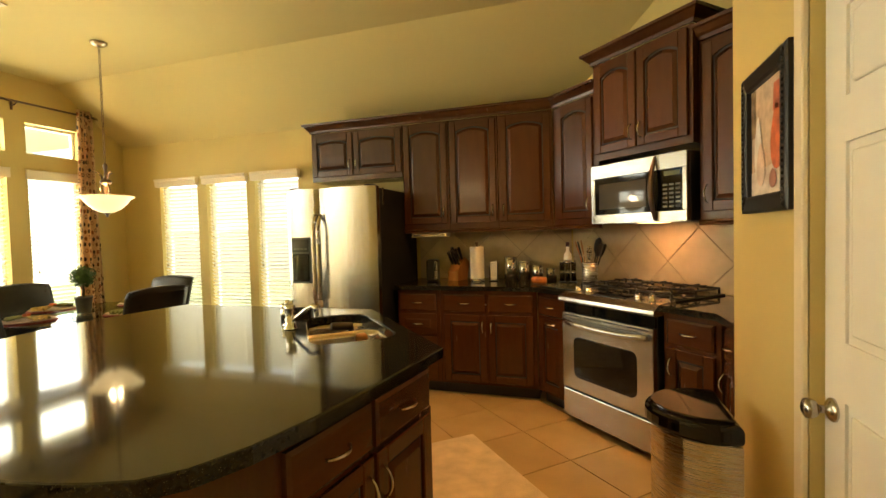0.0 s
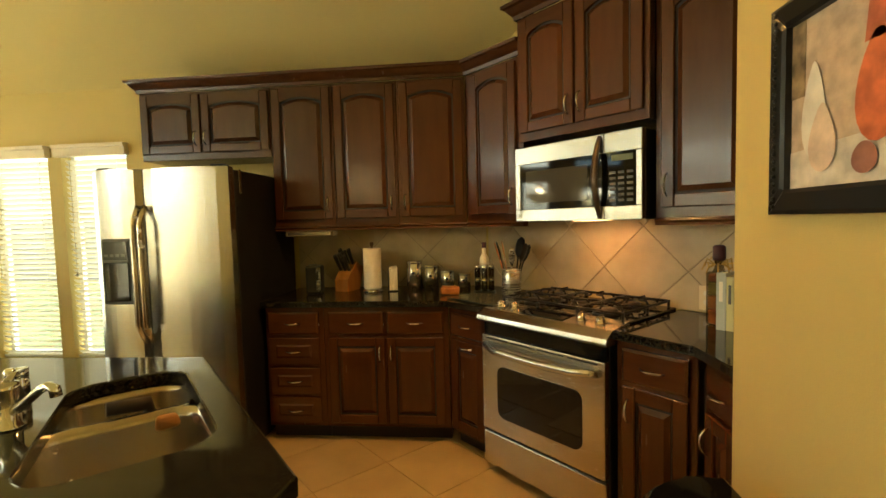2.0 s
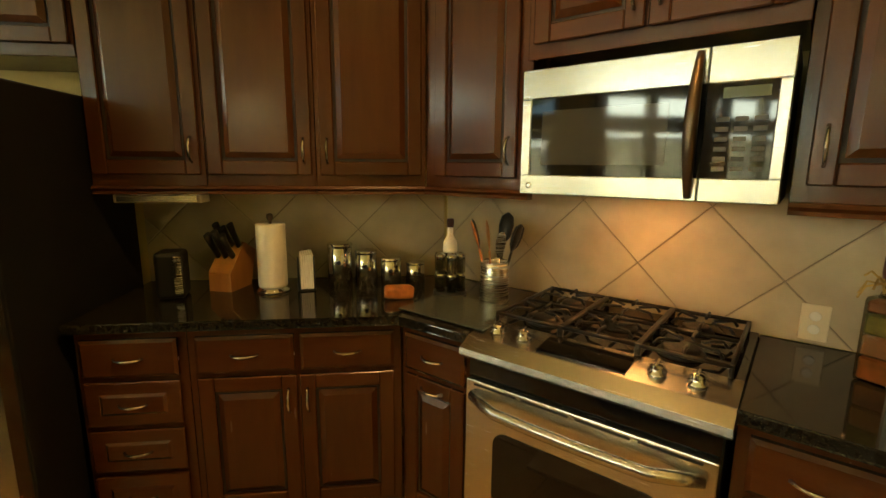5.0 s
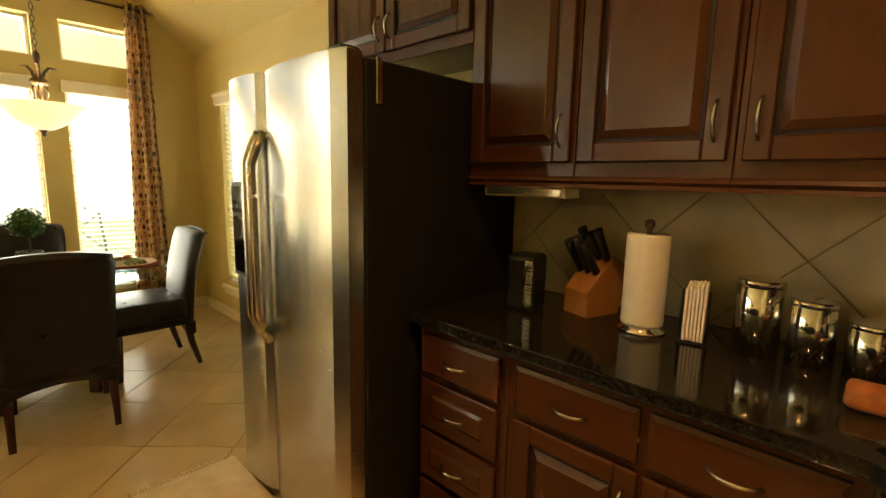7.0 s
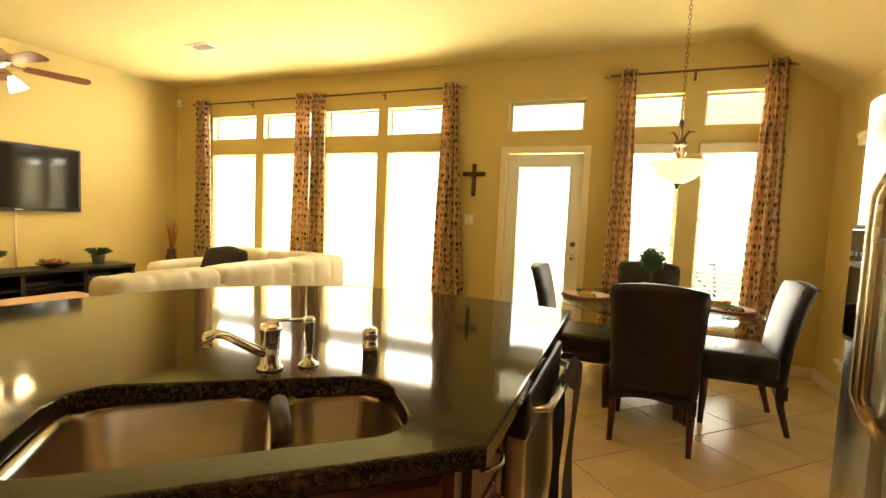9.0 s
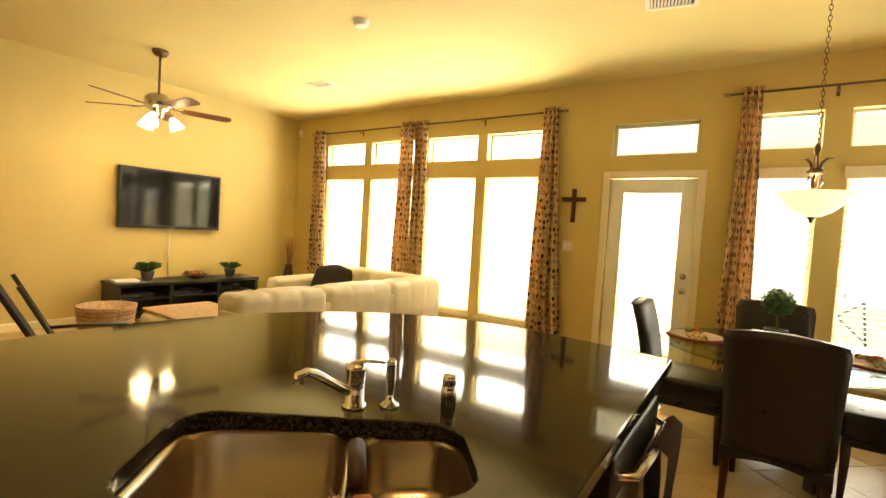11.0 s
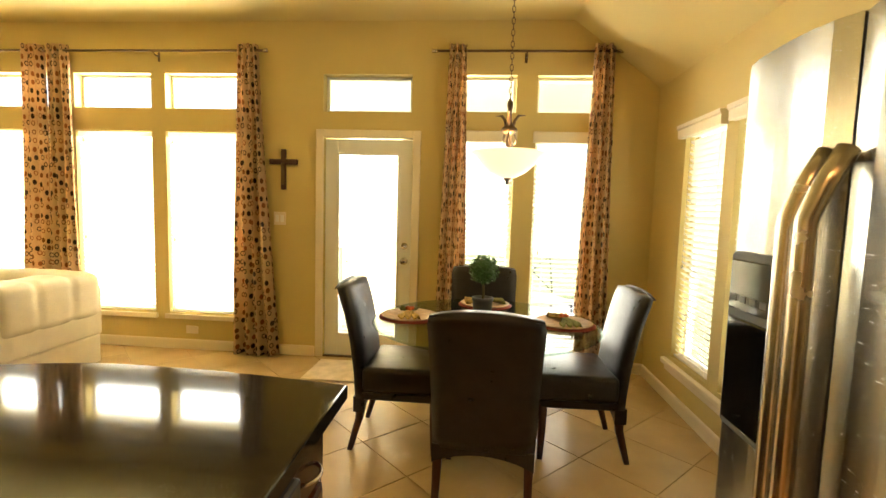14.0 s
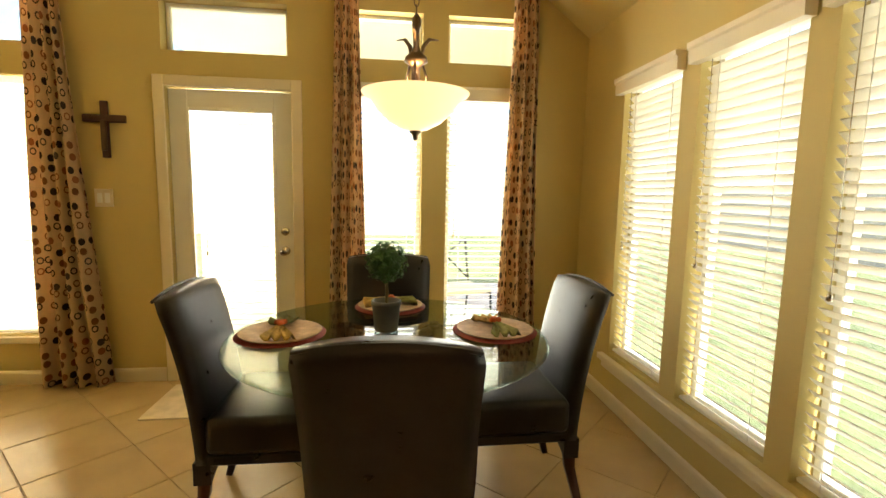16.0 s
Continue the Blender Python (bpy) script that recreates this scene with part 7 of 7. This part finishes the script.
bs = thing("basket", "woven tan basket on the living room floor", "basket", pose(-7.15, -3.05, 0))
bm = lathe(bm_new(), [(0.20, 0), (0.22, 0.01), (0.26, 0.36), (0.27, 0.38), (0.25, 0.38), (0.21, 0.02)], 28, cap=False)
part("body", bm, M_PLATE, bs)
bm = bm_new()
for k in range(9):
    z_ = 0.03 + k * 0.04
    r_ = 0.222 + 0.042 * z_ / 0.38
    tube(bm, [(r_ * math.cos(2 * math.pi * i / 24), r_ * math.sin(2 * math.pi * i / 24), z_) for i in range(25)], 0.008, 6)
part("weave", bm, M_PLATE, bs)

# ---- floor tiles, laid on the diagonal ----
def clip(poly, a, b, c):
    """Keeps the part of poly where a x + b y <= c."""
    out = []
    for i, p in enumerate(poly):
        q = poly[(i + 1) % len(poly)]
        dp, dq = a * p[0] + b * p[1] - c, a * q[0] + b * q[1] - c
        if dp <= 0:
            out.append(p)
        if dp * dq < 0:
            t = dp / (dp - dq)
            out.append((p[0] + (q[0] - p[0]) * t, p[1] + (q[1] - p[1]) * t))
    return out


def tile_prism(bm, poly, z0, z1, edge=0.003):
    n = len(poly)
    cx, cy = sum(p[0] for p in poly) / n, sum(p[1] for p in poly) / n
    lo = [bm.verts.new((x, y, z0)) for x, y in poly]
    mid = [bm.verts.new((x, y, z1 - edge * 0.6)) for x, y in poly]
    hi = []
    for x, y in poly:
        d = Vector((cx - x, cy - y))
        d = d.normalized() * edge if d.length > edge else d * 0
        hi.append(bm.verts.new((x + d.x, y + d.y, z1)))
    for A, B in ((lo, mid), (mid, hi)):
        for i in range(n):
            bm.faces.new((A[i], A[(i + 1) % n], B[(i + 1) % n], B[i]))
    bm.faces.new(hi)


TS, TG = 0.455, 0.005
h_ = TS / 2 - TG / 2
full = [(-h_, -h_), (h_, -h_), (h_, h_), (-h_, h_)]
bm = bm_new()
tile_prism(bm, full, -0.0055, 0.0)
shared = bpy.data.meshes.new("tile")
bm.to_mesh(shared)
bm.free()
shared.materials.append(M_TILE)
rest = bm_new()
near = []
R45 = Matrix.Rotation(radians(45), 2)
for i in range(-40, 41):
    for j in range(-40, 41):
        c = R45 @ Vector((i * TS, j * TS)) + Vector((-1.5, -1.2))
        if not (WEST - 0.4 < c.x < 0.4 and SOUTH - 0.4 < c.y < 0.4):
            continue
        poly = [tuple(R45 @ Vector(p) + c) for p in full]
        inside = all(WEST < x < 0 and PANTRY_Y < y < 0 and x - y < DIAG for x, y in poly)
        if inside and c.x > -5.2:
            near.append(c)
            continue
        for a, b, k in ((1, 0, 0.0), (-1, 0, -WEST), (0, 1, 0.0), (0, -1, -SOUTH), (1, -1, DIAG)):
            poly = clip(poly, a, b, k)
            if len(poly) < 3:
                break
        if len(poly) >= 3:
            tile_prism(rest, poly, -0.0055, 0.0)
for c in near[:300]:
    t_ = new("tile", shared)
    t_.parent = FLOOR
    t_.matrix_local = Matrix.Translation((c.x, c.y, 0)) @ pose(0, 0, 0, 0, 0, 45 + 90 * random.randrange(4))
for c in near[300:]:
    tile_prism(rest, [tuple(R45 @ Vector(p) + c) for p in full], -0.0055, 0.0)
ob = part("far_tiles", rest, M_TILE, FLOOR)
ob["kind"] = "stuff"


# ---- splash tiles on the kitchen walls ----
def splash(name, m, w, z0, z1, size, u0, label):
    """Diamond tiles on a wall: local x along it, the wall at y = 0."""
    bm = bm_new()
    box(bm, 0, -0.005, z0, w, -0.0015, z1)
    back = struct(name, bm, M_SGROUT, label, "backsplash")
    back.matrix_world = m
    g = size / 2 - 0.0022
    base = [(-g, -g), (g, -g), (g, g), (-g, g)]
    for i in range(-16, 17):
        for j in range(-16, 17):
            c = R45 @ Vector((i * size, j * size)) + Vector(u0)
            poly = [tuple(R45 @ Vector(p) + c) for p in base]
            for a, b, k in ((1, 0, w - 0.001), (-1, 0, -0.001), (0, 1, z1 - 0.001), (0, -1, -z0 - 0.001)):
                poly = clip(poly, a, b, k)
                if len(poly) < 3:
                    break
            if len(poly) < 3:
                continue
            area_ = abs(sum(p[0] * q[1] - q[0] * p[1] for p, q in zip(poly, poly[1:] + poly[:1]))) / 2
            if area_ < 0.0004:
                continue
            bm = bm_new()
            tile_prism(bm, poly, 0.0, 0.0065, 0.0025)
            t_ = part("tile", bm, M_SPLASH, back)
            t_.matrix_local = Matrix.Translation((0, -0.005, 0)) @ pose(0, 0, 0, 90)


D = 0.33
splash("backsplash_stove", diag(0.012), 1.955, 0.917, 1.40, D, (0.943, 1.345), "beige stone tile backsplash laid as diamonds behind the range")
splash("backsplash_east", east(-3.91), DIAG - 3.922, 0.917, 1.388, D, (0.30, 1.16), "beige stone tile backsplash laid as diamonds")
splash("backsplash_nook", south(-1.42), 0.515, 0.917, 1.388, D, (0.2, 1.16), "beige stone tile backsplash in the nook")
